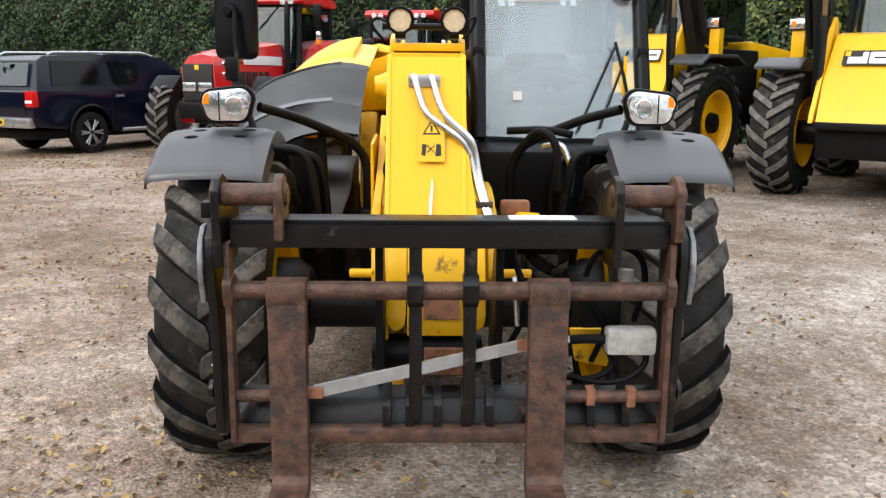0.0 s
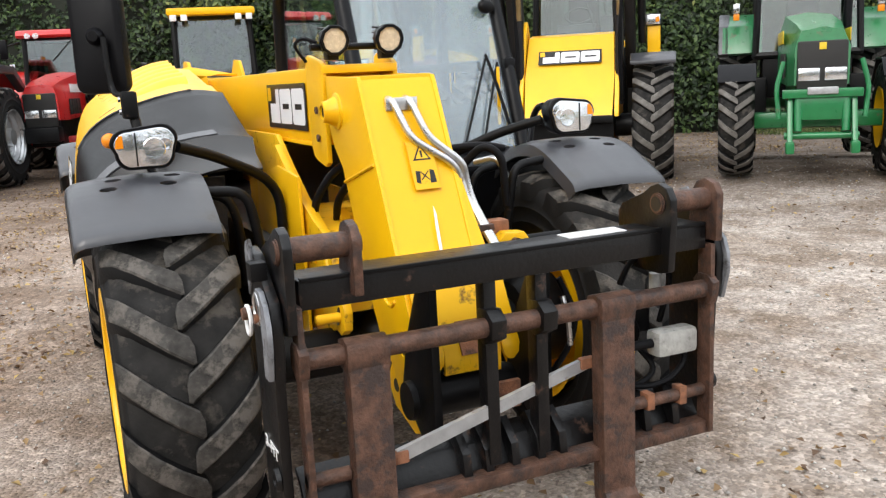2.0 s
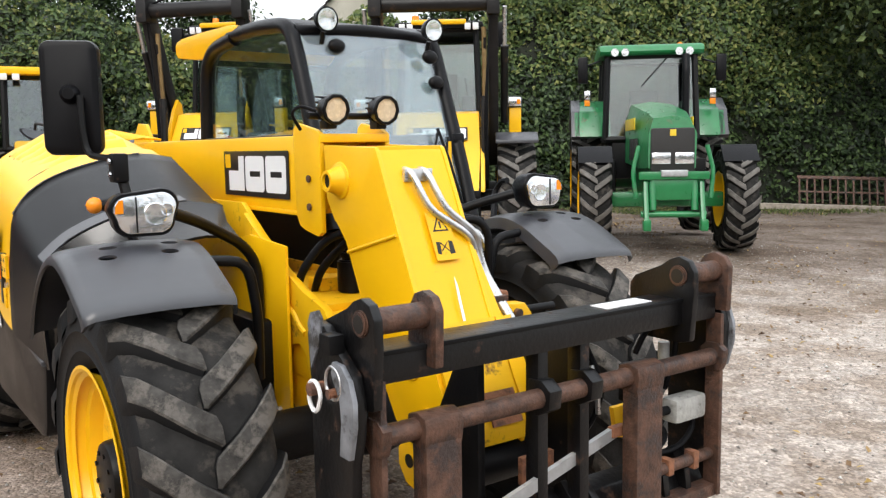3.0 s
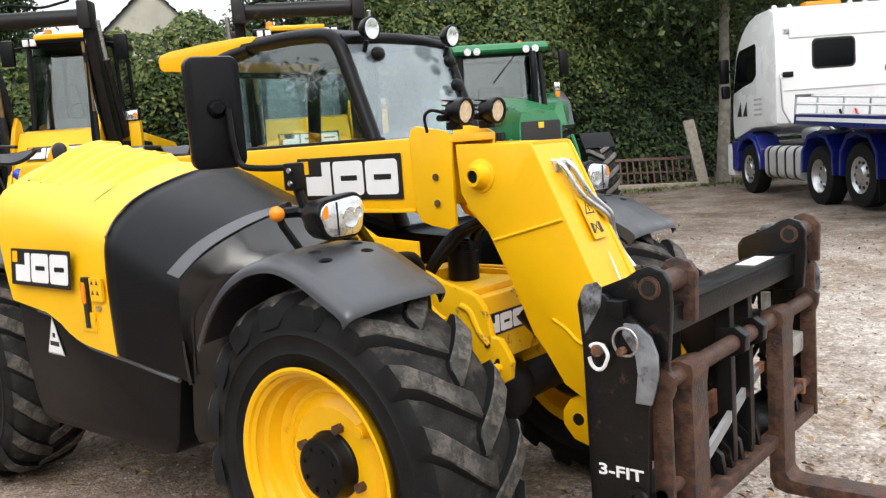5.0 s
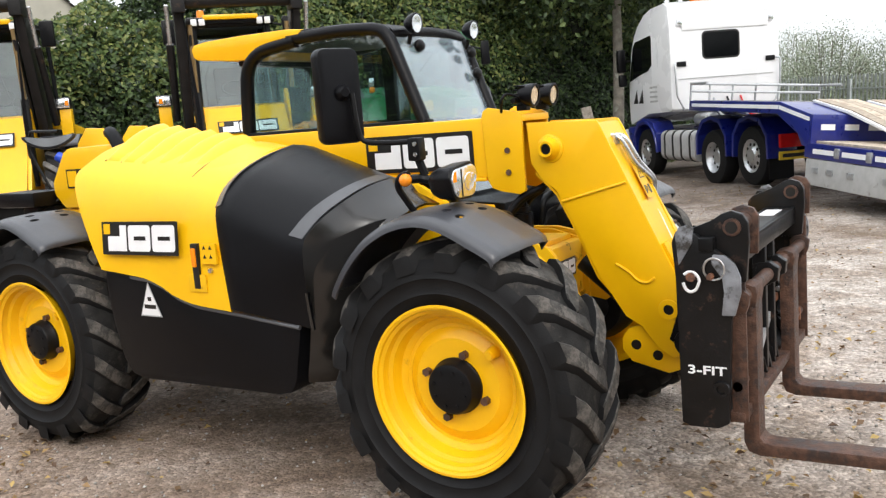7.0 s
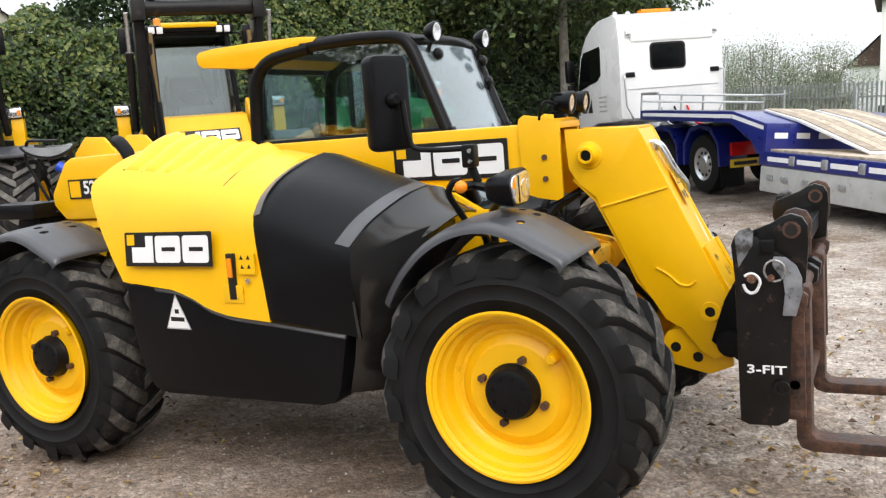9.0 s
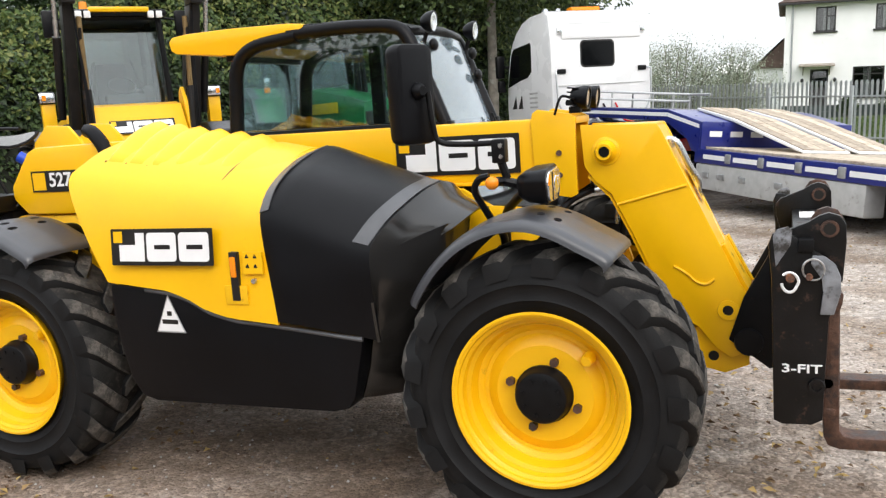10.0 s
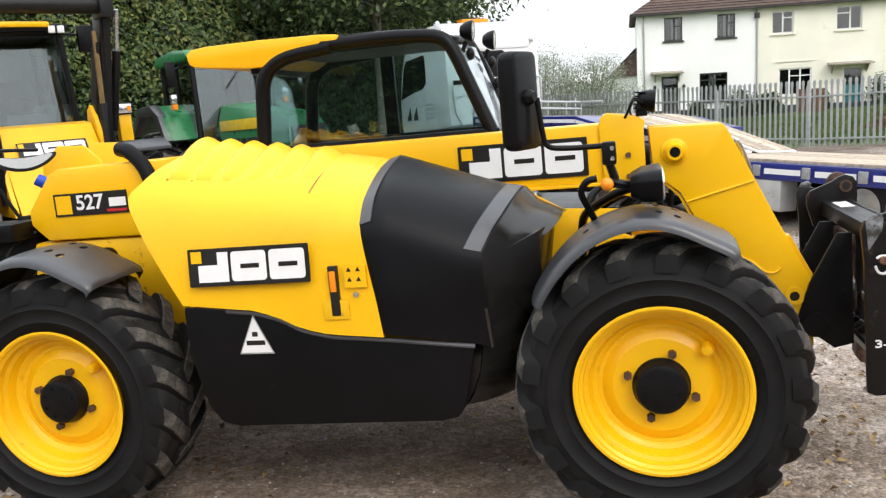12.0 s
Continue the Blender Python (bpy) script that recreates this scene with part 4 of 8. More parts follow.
# fork carriage: top beam, lugs, side plates, rods, bottom rail
car = part("fork_carriage", box((-0.585, -1.0, 1.005), (0.61, -0.87, 1.08), 0.008), CHIPPED, machine, "black steel fork carriage beam, chipped and rusty")
part("beam_edge", box((-0.58, -1.004, 1.072), (0.605, -0.985, 1.084), 0.003), BLACK, car)
part("label_plate", box((0.175, -0.965, 1.0805), (0.36, -0.90, 1.083), 0.0), WHITE, car, "blank white plate on the beam")
LUGP = [(-1.035, 1.02), (-1.042, 1.10), (-1.04, 1.165), (-1.022, 1.195), (-0.985, 1.207), (-0.952, 1.196), (-0.92, 1.175), (-0.82, 1.135), (-0.80, 1.11), (-0.80, 1.06), (-0.83, 0.95), (-0.99, 0.95), (-1.03, 0.96)]
SHORT = [(-1.035, 1.03), (-1.04, 1.165), (-1.022, 1.195), (-0.985, 1.207), (-0.952, 1.196), (-0.93, 1.165), (-0.92, 1.08), (-0.96, 1.03)]
for x0, x1 in ((-0.612, -0.448), (0.462, 0.625)):
    part("lug", prism(LUGP, "x", x0 - 0.012, x0 + 0.012, 0.005), CHIPPED, car, "black lug plate, chipped")
    part("lug", prism(SHORT, "x", x1 - 0.012, x1 + 0.012, 0.005), RUST, car, "rusty lug plate")
    p = part("lug_pin", rod((x0 - 0.02, -0.987, 1.15), (x1 + 0.022, -0.987, 1.15), 0.031, 20, bev=0.004), RUST, car, "rusty tube between the lugs")
    part("bore", rod((x0 - 0.021, -0.987, 1.15), (x0 - 0.016, -0.987, 1.15), 0.021, 18), DECAL, p)
    part("bore", rod((x1 + 0.0225, -0.987, 1.15), (x1 + 0.02, -0.987, 1.15), 0.021, 18), DECAL, p)
# hitch side plates
SIDE = [(-0.80, 0.445), (-0.795, 0.98), (-0.785, 1.10), (-0.80, 1.14), (-0.87, 1.13), (-0.93, 1.08), (-0.995, 1.035), (-1.012, 0.98), (-1.008, 0.90), (-0.985, 0.83), (-0.972, 0.60), (-0.966, 0.455), (-0.93, 0.435), (-0.83, 0.432)]
for x0, x1 in ((-0.655, -0.628), (0.640, 0.665)):
    pl = part("hitch_plate", prism(SIDE, "x", x0, x1, 0.006), CHIPPED, car, "tall black hitch side plate with scuffs")
    s = -1 if x0 < 0 else 1
    xo = x0 - 0.002 if s < 0 else x1 + 0.002
    part("plate_bolt", lathe([(0.0, 0.03), (s * 0.012, 0.028), (s * 0.012, 0.016), (s * 0.004, 0.015), (s * 0.004, 0)], (xo, -0.945, 0.583), 18), CHIPPED, pl)
    part("wire_ring", tube([(xo + s * 0.012, -0.934 + 0.036 * math.cos(a), 1.012 + 0.038 * math.sin(a)) for a in (2 * math.pi * k / 16 for k in range(17))], 0.004, 6, 0.004), STEEL, pl, "bright wire ring on the locking pin")
    part("wire_loop", tube([(xo + s * 0.02, -0.855 + 0.026 * math.cos(a) * (1.2 if math.sin(a) > 0 else 1), 0.967 + 0.036 * math.sin(a)) for a in (2 * math.pi * k / 14 + 0.8 for k in range(13))], 0.0055, 6, 0.006), WHITE, pl, "white wire loop")
    part("locking_pin", rod((xo - s * 0.01, -0.858, 0.985), (xo + s * 0.035, -0.858, 0.985), 0.016, 10), RUST_BRIGHT, pl, "rusty locking pin")
    part("pin_knob", rod((xo - s * 0.01, -0.92, 0.985), (xo + s * 0.02, -0.92, 0.985), 0.012, 8), RUST_BRIGHT, pl)
    # bent bright guard that wraps the front edge
    part("bent_guard", prism([(-0.93, 1.062), (-0.97, 1.06), (-1.005, 1.03), (-1.022, 0.985), (-1.022, 0.93), (-1.0, 0.85), (-0.955, 0.85), (-0.965, 0.93), (-0.96, 0.98), (-0.925, 1.03)], "x", min(xo, xo + s * 0.014), max(xo, xo + s * 0.014), 0.004), GUARD, pl, "bent galvanised guard")
    part("upper_guard", prism([(-0.81, 1.02), (-0.80, 1.13), (-0.815, 1.155), (-0.85, 1.165), (-0.865, 1.15), (-0.86, 1.10)], "x", xo - 0.004, xo + 0.004, 0.002), GUARD, pl)
    part("top_block", box((xo - 0.02, -0.935, 1.075), (xo + 0.02, -0.885, 1.12), 0.004), BLACK, pl)
letters("side_writing", "3-FIT", 0.044, facing((-0.6575, -0.895, 0.645), (-1, 0, 0)) @ Matrix.Diagonal((1.45, 1, 1, 1)), WHITE, car)
# rods and uprights
part("fork_rod", rod((-0.60, -0.992, 0.886), (0.625, -0.992, 0.886), 0.026, 18), RUST, car, "round rusty fork rod")
for x in (-0.592, 0.618):
    up = part("upright", box((x - 0.008, -1.02, 0.45), (x + 0.008, -0.965, 1.02), 0.003), RUST, car, "thin rusty upright")
    part("rod_eye", prism([(-1.03, 0.87), (-1.035, 0.91), (-1.01, 0.93), (-0.97, 0.93), (-0.95, 0.91), (-0.95, 0.86), (-0.98, 0.84), (-1.02, 0.845)], "x", x - 0.013, x + 0.013, 0.004), RUST, up)
part("bottom_rail", box((-0.602, -1.01, 0.445), (0.627, -0.955, 0.484), 0.006), RUST, car, "rusty bottom rail")
part("bottom_plate", prism([(-0.96, 0.45), (-0.955, 0.49), (-0.92, 0.545), (-0.87, 0.57), (-0.865, 0.555), (-0.905, 0.53), (-0.93, 0.45)], "x", -0.60, 0.62, 0.004), CHIPPED, car, "black curved bottom plate")
for x0, x1 in ((-0.60, -0.49), (0.34, 0.615)):
    part("short_rod", rod((x0, -0.985, 0.577), (x1, -0.985, 0.577), 0.018, 14), RUST, car)
part("short_rod_clamp", box((0.40, -1.005, 0.555), (0.425, -0.965, 0.605), 0.004), RUST_BRIGHT, car)
part("short_rod_clamp", box((0.515, -1.005, 0.55), (0.54, -0.965, 0.605), 0.004), RUST_BRIGHT, car)
# the two centre hangers, with ribs on the bottom plate
for x in (-0.083, 0.069):
    h = part("hanger", box((x - 0.018, -0.985, 0.50), (x + 0.018, -0.935, 1.01), 0.005), CHIPPED, car, "flat black hanger bar, rusty at the rod")
    part("hanger_eye", prism([(-1.03, 0.86), (-1.035, 0.91), (-1.0, 0.935), (-0.95, 0.93), (-0.945, 0.85), (-0.98, 0.835)], "x", x - 0.022, x + 0.022, 0.005), CHIPPED, h)
for x in (-0.165, -0.10, -0.02, 0.06, 0.13, 0.42, 0.52):
    part("rib", prism([(-0.985, 0.482), (-0.975, 0.545), (-0.91, 0.60), (-0.88, 0.575), (-0.93, 0.485)], "x", x - 0.012, x + 0.012, 0.003), CHIPPED, car)
for s, x in ((-1, -0.19), (1, 0.16)):
    part("nose_ear", prism([(-0.70, 0.56), (-0.62, 0.62), (-0.68, 0.80), (-0.80, 1.02), (-0.86, 1.02), (-0.86, 0.52), (-0.78, 0.50)], "x", x - 0.012, x + 0.012, 0.003), BLACK, car)
part("yellow_lower_plate", loft([[(-0.112, y, z), (0.068, y, z)] for y, z in ((-0.60, 1.02), (-0.685, 0.85), (-0.745, 0.74), (-0.742, 0.68))], 0.014), YELLOW_WORN, car, "yellow plate worn through to rust")
for x in (-0.145, 0.10):
    part("yellow_toe", loft([[(x - w, y, z), (x, y - 0.006, z), (x + w, y, z)] for y, z, w in ((-0.605, 1.02, 0.03), (-0.69, 0.85, 0.03), (-0.750, 0.745, 0.029), (-0.752, 0.715, 0.024), (-0.750, 0.70, 0.010))], 0.02), YELLOW, car)
part("rust_plate", loft([[(-0.062, y, z), (0.048, y, z)] for y, z in ((-0.706, 0.825), (-0.752, 0.735))], 0.006), RUST_BRIGHT, car)
part("rust_plate", box((-0.06, -0.875, 0.60), (0.06, -0.855, 0.68), 0.004), RUST_BRIGHT, car)
# forks
for x0, x1 in ((-0.486, -0.383), (0.231, 0.337)):
    f = part("fork", prism([(-1.03, 0.90), (-1.03, 0.355), (-1.045, 0.335), (-1.075, 0.330), (-2.15, 0.345), (-2.19, 0.350), (-2.19, 0.340), (-1.5, 0.290), (-1.03, 0.283), (-0.99, 0.295), (-0.975, 0.33), (-0.972, 0.90)], "x", x0, x1, 0.006), RUST, car, "brown rusty pallet fork")
    part("fork_eye", prism([(-1.028, 0.84), (-1.036, 0.89), (-1.03, 0.915), (-0.998, 0.925), (-0.96, 0.915), (-0.952, 0.88), (-0.965, 0.845)], "x", x0 - 0.003, x1 + 0.003, 0.005), RUST, f)
# strut, grease jar, hoses and cables behind the forks
st = part("strut", loft([[(-0.37, -1.005, 0.576), (-0.37, -0.99, 0.576), (-0.37, -0.99, 0.612), (-0.37, -1.005, 0.612)], [(0.23, -0.955, 0.70), (0.23, -0.94, 0.70), (0.23, -0.94, 0.734), (0.23, -0.955, 0.734)]], 0, closed=True), GALV, car, "pale scuffed diagonal strut")
for p in ((-0.37, -1.0, 0.594), (0.235, -0.95, 0.718)):
    part("strut_end", box((p[0] - 0.03, p[1] - 0.012, p[2] - 0.016), (p[0] + 0.03, p[1] + 0.012, p[2] + 0.016), 0.005), RUST_BRIGHT, st)
jar = part("wrapped_coupler", box((0.455, -0.985, 0.695), (0.598, -0.92, 0.772), 0.016), POLY, car, "hydraulic coupler wrapped in cloudy plastic")
part("coupler_hose", tube([(0.46, -0.95, 0.735), (0.40, -0.945, 0.735), (0.355, -0.945, 0.732)], 0.014, 10), HOSE, jar)
part("coupler_tip", rod((0.355, -0.945, 0.732), (0.335, -0.945, 0.732), 0.011, 10), WHITE, jar)
for pts in ([(0.41, -0.86, 0.90), (0.43, -0.88, 0.97), (0.50, -0.89, 1.0), (0.57, -0.88, 0.96), (0.585, -0.87, 0.88), (0.56, -0.85, 0.76)],
            [(0.36, -0.93, 0.62), (0.44, -0.94, 0.60), (0.52, -0.95, 0.61), (0.58, -0.95, 0.66), (0.575, -0.94, 0.71)],
            [(0.40, -0.84, 0.86), (0.44, -0.87, 0.80), (0.48, -0.86, 0.74), (0.45, -0.80, 0.62)],
            [(0.20, -0.86, 0.95), (0.24, -0.89, 0.84), (0.22, -0.88, 0.75), (0.18, -0.84, 0.66)],
            [(0.34, -0.92, 0.615), (0.42, -0.93, 0.605), (0.50, -0.92, 0.64), (0.47, -0.86, 0.70)]):
    part("hose", tube(pts, 0.0095, 8, 0.04), HOSE, car, "loose black hydraulic hose")
part("hose_guide", tube([(0.20, -0.88, 0.90), (0.205, -0.90, 0.84), (0.21, -0.90, 0.76)], 0.008, 8, 0.02), STEEL, car)
part("valve_block", box((0.40, -0.86, 0.74), (0.52, -0.80, 0.86), 0.008), BLACK, car)
part("valve_handle", rod((0.53, -0.87, 0.84), (0.53, -0.87, 0.92), 0.018, 10), POLY, car)
part("yellow_bracket", prism([(0.38, 0.72), (0.52, 0.72), (0.50, 0.60), (0.40, 0.62)], "y", -0.80, -0.78, 0.004), YELLOW_WORN, car)
for x0, x1, z, y in ((0.22, 0.36, 0.98, -0.42),):
    cl = part("ram_clevis", prism([(x0, z), (x0 + 0.04, z + 0.035), (x1 - 0.03, z + 0.03), (x1, z - 0.01), (x1 - 0.02, z - 0.05), (x0 + 0.02, z - 0.045)], "y", y - 0.03, y + 0.03, 0.008), YELLOW_WORN, machine, "yellow ram clevis")
    part("ram_end", rod((x0 - 0.12 if x0 < 0 else x1 + 0.12, y, z), (x0 + 0.02 if x0 < 0 else x1 - 0.02, y, z), 0.014, 10), BLACK, cl)
    part("ram_pin", rod((x0 + 0.07, y - 0.045, z), (x0 + 0.07, y + 0.045, z), 0.016, 10), RUST, cl)
part("rusty_clamp", box((0.20, -0.40, 1.0), (0.30, -0.34, 1.05), 0.012), RUST_BRIGHT, machine)
for pts in ([(0.30, -0.05, 1.20), (0.36, -0.10, 1.28), (0.42, -0.14, 1.24), (0.44, -0.12, 1.05)],
            [(0.26, 0.05, 1.26), (0.40, -0.02, 1.27), (0.50, 0.0, 1.25)],
            [(-0.10, -0.05, 1.26), (-0.16, 0.05, 1.22), (-0.22, 0.12, 1.10), (-0.2, 0.2, 0.98)],
            [(0.0, -0.03, 1.27), (-0.06, 0.08, 1.20), (-0.12, 0.16, 1.10), (-0.1, 0.25, 1.0)],
            [(-0.02, 0.0, 1.24), (0.06, 0.12, 1.18), (0.12, 0.2, 1.06)]):
    part("hydraulic_hose", tube(pts, 0.015, 10, 0.06), HOSE, machine, "black hydraulic hose")
part("grab_handle", tube([(0.40, 0.05, 1.20), (0.46, -0.02, 1.22), (0.50, -0.05, 1.12), (0.49, -0.04, 1.02)], 0.012, 10, 0.03), STEEL, machine)

# cab: side frame, roof, glass, furniture
cab = part("cab_body", prism([(0.55, 1.17), (0.60, 0.95), (0.75, 0.62), (1.75, 0.60), (2.02, 0.95), (2.04, 1.56), (1.95, 1.585), (0.70, 1.19)], "x", 0.165, 0.945, 0.03), PLASTIC, machine, "black lower body of the cab")
part("scuttle", prism([(0.30, 1.16), (0.30, 0.80), (0.70, 0.80), (0.70, 1.18), (0.56, 1.175)], "x", 0.17, 0.94, 0.02), PLASTIC, cab)
for x in (0.180, 0.930):
    fr = part("cab_side_frame", tube([(x, 0.61, 1.19), (x, 0.70, 1.47), (x, 0.915, 2.03), (x, 0.975, 2.085), (x, 1.25, 2.105), (x, 1.60, 2.10)], 0.036, 12, 0.09), PLASTIC, cab, "rounded black cab frame")
    part("rear_pillar", tube([(x, 1.55, 2.09), (x, 1.84, 2.06), (x, 1.95, 1.97), (x, 1.985, 1.60), (x, 1.99, 1.2)], 0.040, 12, 0.09), PLASTIC, fr)
    part("sill", box((x - 0.03, 0.70, 1.545), (x + 0.03, 2.0, 1.60), 0.012), PLASTIC, fr)
    if x > 0.5:
        part("door_pillar", box((x - 0.02, 1.42, 1.2), (x + 0.02, 1.50, 2.08), 0.006), PLASTIC, fr)
for k, (x, s) in enumerate(((0.176, -1), (0.934, 1))):
    g = part("side_window", prism([(0.735, 1.59), (0.93, 2.03), (0.985, 2.075), (1.55, 2.08), (1.85, 2.045), (1.94, 1.96), (1.965, 1.60)], "x", x - 0.003, x + 0.003), GLASS, cab, "tinted side window")
    g.visible_shadow = False
ws = part("windscreen", loft([[(0.205, 0.612, 1.20), (0.40, 0.585, 1.195), (0.72, 0.585, 1.195), (0.905, 0.612, 1.20)], [(0.205, 0.905, 2.03), (0.40, 0.885, 2.04), (0.72, 0.885, 2.04), (0.905, 0.905, 2.03)]], 0.006), GLASS_SKY_HAZE, cab, "large sloping windscreen reflecting the sky")
ws.visible_shadow = False
rw = part("rear_window", box((0.22, 2.0, 1.60), (0.89, 2.006, 2.0), 0), GLASS, cab)
rw.visible_shadow = False
part("windscreen_header", tube([(0.19, 0.925, 2.055), (0.56, 0.895, 2.075), (0.92, 0.925, 2.055)], 0.028, 10, 0.1), PLASTIC, cab)
part("rear_header", box((0.19, 1.97, 1.99), (0.92, 2.02, 2.08), 0.012), PLASTIC, cab)
part("roof_front", prism([(0.95, 2.09), (1.05, 2.125), (1.30, 2.140), (1.53, 2.142), (1.53, 2.095), (0.98, 2.075)], "x", 0.165, 0.945, 0.012), PLASTIC, cab, "black front half of the roof")
ROOF = [(1.50, 2.145), (1.60, 2.155), (1.95, 2.162), (2.24, 2.16), (2.335, 2.15), (2.362, 2.125), (2.35, 2.075), (2.32, 2.056), (2.02, 2.022), (1.90, 2.018), (1.86, 2.04), (1.80, 2.075), (1.70, 2.095), (1.50, 2.098)]
part("roof_rear", prism(ROOF, "x", 0.150, 0.96, 0.014), YELLOW, cab, "moulded yellow rear half of the roof")
for x, y, z in ((0.30, 0.83, 2.10), (0.85, 0.80, 2.085)):
    rl = part("roof_lamp", lathe([(-0.06, 0.0), (-0.055, 0.025), (-0.03, 0.045), (0.0, 0.055), (0.012, 0.055), (0.014, 0.048)], (0, 0, 0), 20, axis="z"), PLASTIC, cab, "round roof work lamp")
    rl.matrix_local = Matrix.Translation((x, y, z)) @ Matrix.Rotation(radians(95), 4, "X")
    part("lamp_face", lathe([(0.006, 0.0), (0.012, 0.03), (0.012, 0.048)], (0, 0, 0), 20, axis="z"), LENS, rl)
    part("lamp_foot", rod((x, y + 0.03, z - 0.05), (x, y + 0.05, z - 0.10), 0.012, 8), BLACK, cab)
for x, y, z in ((0.36, 0.86, 1.99), (0.84, 0.82, 1.96), (0.86, 0.80, 1.84)):
    part("sun_visor_lamp", ball((x, y - 0.01, z), 0.045, scale=(1, 0.5, 0.75)), BLACK, cab)
# wipers and stickers on the glass
part("wiper", tube([(0.88, 0.62, 1.27), (0.83, 0.665, 1.50), (0.80, 0.70, 1.62)], 0.008, 6), BLACK, cab)
part("wiper_blade", tube([(0.62, 0.575, 1.22), (0.80, 0.70, 1.60)], 0.006, 6), BLACK, cab)
part("wiper_blade", tube([(0.72, 0.578, 1.24), (0.86, 0.70, 1.58)], 0.006, 6), BLACK, cab)
part("glass_sticker", box((0.335, 0.635, 1.36), (0.375, 0.638, 1.40), 0, m=None), WHITE, cab)
part("exit_strip", box((0.835, 0.66, 1.30), (0.85, 0.664, 1.56), 0), YELLOW, cab)
# steering wheel, dashboard, seat
sw = part("steering_wheel", tube([(0.56 + 0.18 * math.cos(a), 0.99 + 0.12 * math.sin(a), 1.43 + 0.10 * math.sin(a)) for a in (2 * math.pi * k / 24 for k in range(25))], 0.014, 8, 0.01), DASH, cab, "black steering wheel behind the windscreen")
part("steering_column", rod((0.56, 0.99, 1.42), (0.56, 0.80, 1.10), 0.035, 12), DASH, sw)
part("spoke", rod((0.39, 0.99, 1.43), (0.73, 0.99, 1.43), 0.012, 8), DASH, sw)
part("dashboard", prism([(0.66, 1.16), (0.70, 1.34), (0.86, 1.40), (0.92, 1.30), (0.90, 1.0), (0.68, 1.0)], "x", 0.22, 0.90, 0.02), DASH, cab)
st = part("driver_seat", box((0.36, 1.30, 1.10), (0.80, 1.75, 1.25), 0.05), SEAT, cab, "dark cloth driver seat")
part("seat_back", box((0.40, 1.70, 1.2), (0.76, 1.82, 1.60), 0.05), SEAT, st)
part("seat_post", box((0.45, 1.40, 0.80), (0.71, 1.70, 1.12), 0.02), DASH, st)
part("side_console", box((0.22, 1.2, 1.1), (0.34, 1.8, 1.5), 0.03), DASH, cab)
part("cab_floor", box((0.19, 0.6, 0.86), (0.93, 1.95, 0.90), 0), DASH, cab)
part("roof_lining", box((0.20, 0.98, 2.06), (0.91, 1.98, 2.075), 0), DASH, cab)
part("control_tower", tube([(0.28, 0.95, 1.1), (0.30, 0.92, 1.45), (0.30, 0.90, 1.50)], 0.03, 8), DASH, cab)

# rear of the machine: yellow tank box with a number panel, pipe, boom tower, mirror
tank = part("rear_tank", prism([(2.20, 1.245), (2.90, 1.245), (2.985, 1.33), (2.985, 1.40), (2.85, 1.575), (2.80, 1.597), (2.20, 1.605)], "x", -0.478, -0.20, 0.025), YELLOW, machine, "yellow rear tank box")
fp = facing((-0.481, 2.63, 1.42), (-1, 0, 0))
lab = part("number_panel", prism([(-0.20, -0.055), (0.20, -0.055), (0.20, 0.055), (-0.20, 0.055)], "z", 0.0, 0.003, m=fp), DECAL, tank, "black number panel with white figures")
part("emblem", prism([(-0.19, -0.045), (-0.105, -0.045), (-0.105, 0.045), (-0.19, 0.045)], "z", 0.003, 0.004, m=fp), YELLOW, lab)
letters("figures", "527", 0.10, fp @ Matrix.Translation((-0.005, 0.004, 0.0045)), WHITE, lab)
part("small_bar", prism([(0.10, -0.02), (0.19, -0.02), (0.19, 0.022), (0.10, 0.022)], "z", 0.003, 0.004, m=fp), WHITE, lab)
part("red_bar", prism([(0.085, -0.045), (0.19, -0.045), (0.19, -0.032), (0.085, -0.032)], "z", 0.003, 0.004, m=fp), shade("red_ink", (0.5, 0.02, 0.02), 0.4), lab)
part("filler_cap", rod((-0.44, 2.885, 1.53), (-0.465, 2.92, 1.56), 0.03, 14, bev=0.004), BLUE_CAP, machine, "bright blue filler cap")
part("exhaust_elbow", tube([(-0.50, 2.27, 1.46), (-0.49, 2.31, 1.58), (-0.46, 2.40, 1.655), (-0.42, 2.47, 1.665)], 0.036, 14, 0.09), HOSE, machine, "thick black rubber intake elbow")
for x in (-0.225, 0.095):
    part("boom_tower", prism([(2.55, 0.85), (2.62, 1.30), (2.72, 1.62), (2.80, 1.70), (2.95, 1.71), (3.05, 1.62), (3.12, 1.2), (3.14, 0.85)], "x", x, x + 0.022, 0.006), YELLOW, machine, "yellow boom tower plate")
part("boom_pin", rod((-0.26, 2.92, 1.50), (0.15, 2.92, 1.50), 0.045, 18), BLACK, machine)
part("rear_frame", prism([(1.98, 0.70), (2.05, 1.10), (2.15, 1.24), (2.99, 1.24), (3.10, 1.0), (3.10, 0.60), (2.2, 0.55)], "x", -0.46, -0.36, 0.02), YELLOW_WORN, machine, "yellow rear frame plate")
part("rear_frame", prism([(1.98, 0.70), (2.05, 1.10), (2.15, 1.24), (2.99, 1.24), (3.10, 1.0), (3.10, 0.60), (2.2, 0.55)], "x", 0.36, 0.46, 0.02), YELLOW_WORN, machine)
part("counterweight", prism([(3.0, 0.55), (3.0, 1.30), (3.20, 1.34), (3.34, 1.25), (3.36, 0.62), (3.28, 0.52)], "x", -0.48, 0.50, 0.04), BLACK, machine, "black rear counterweight")
part("rear_step", box((-0.62, 2.98, 1.27), (-0.40, 3.35, 1.36), 0.02), PLASTIC, machine)
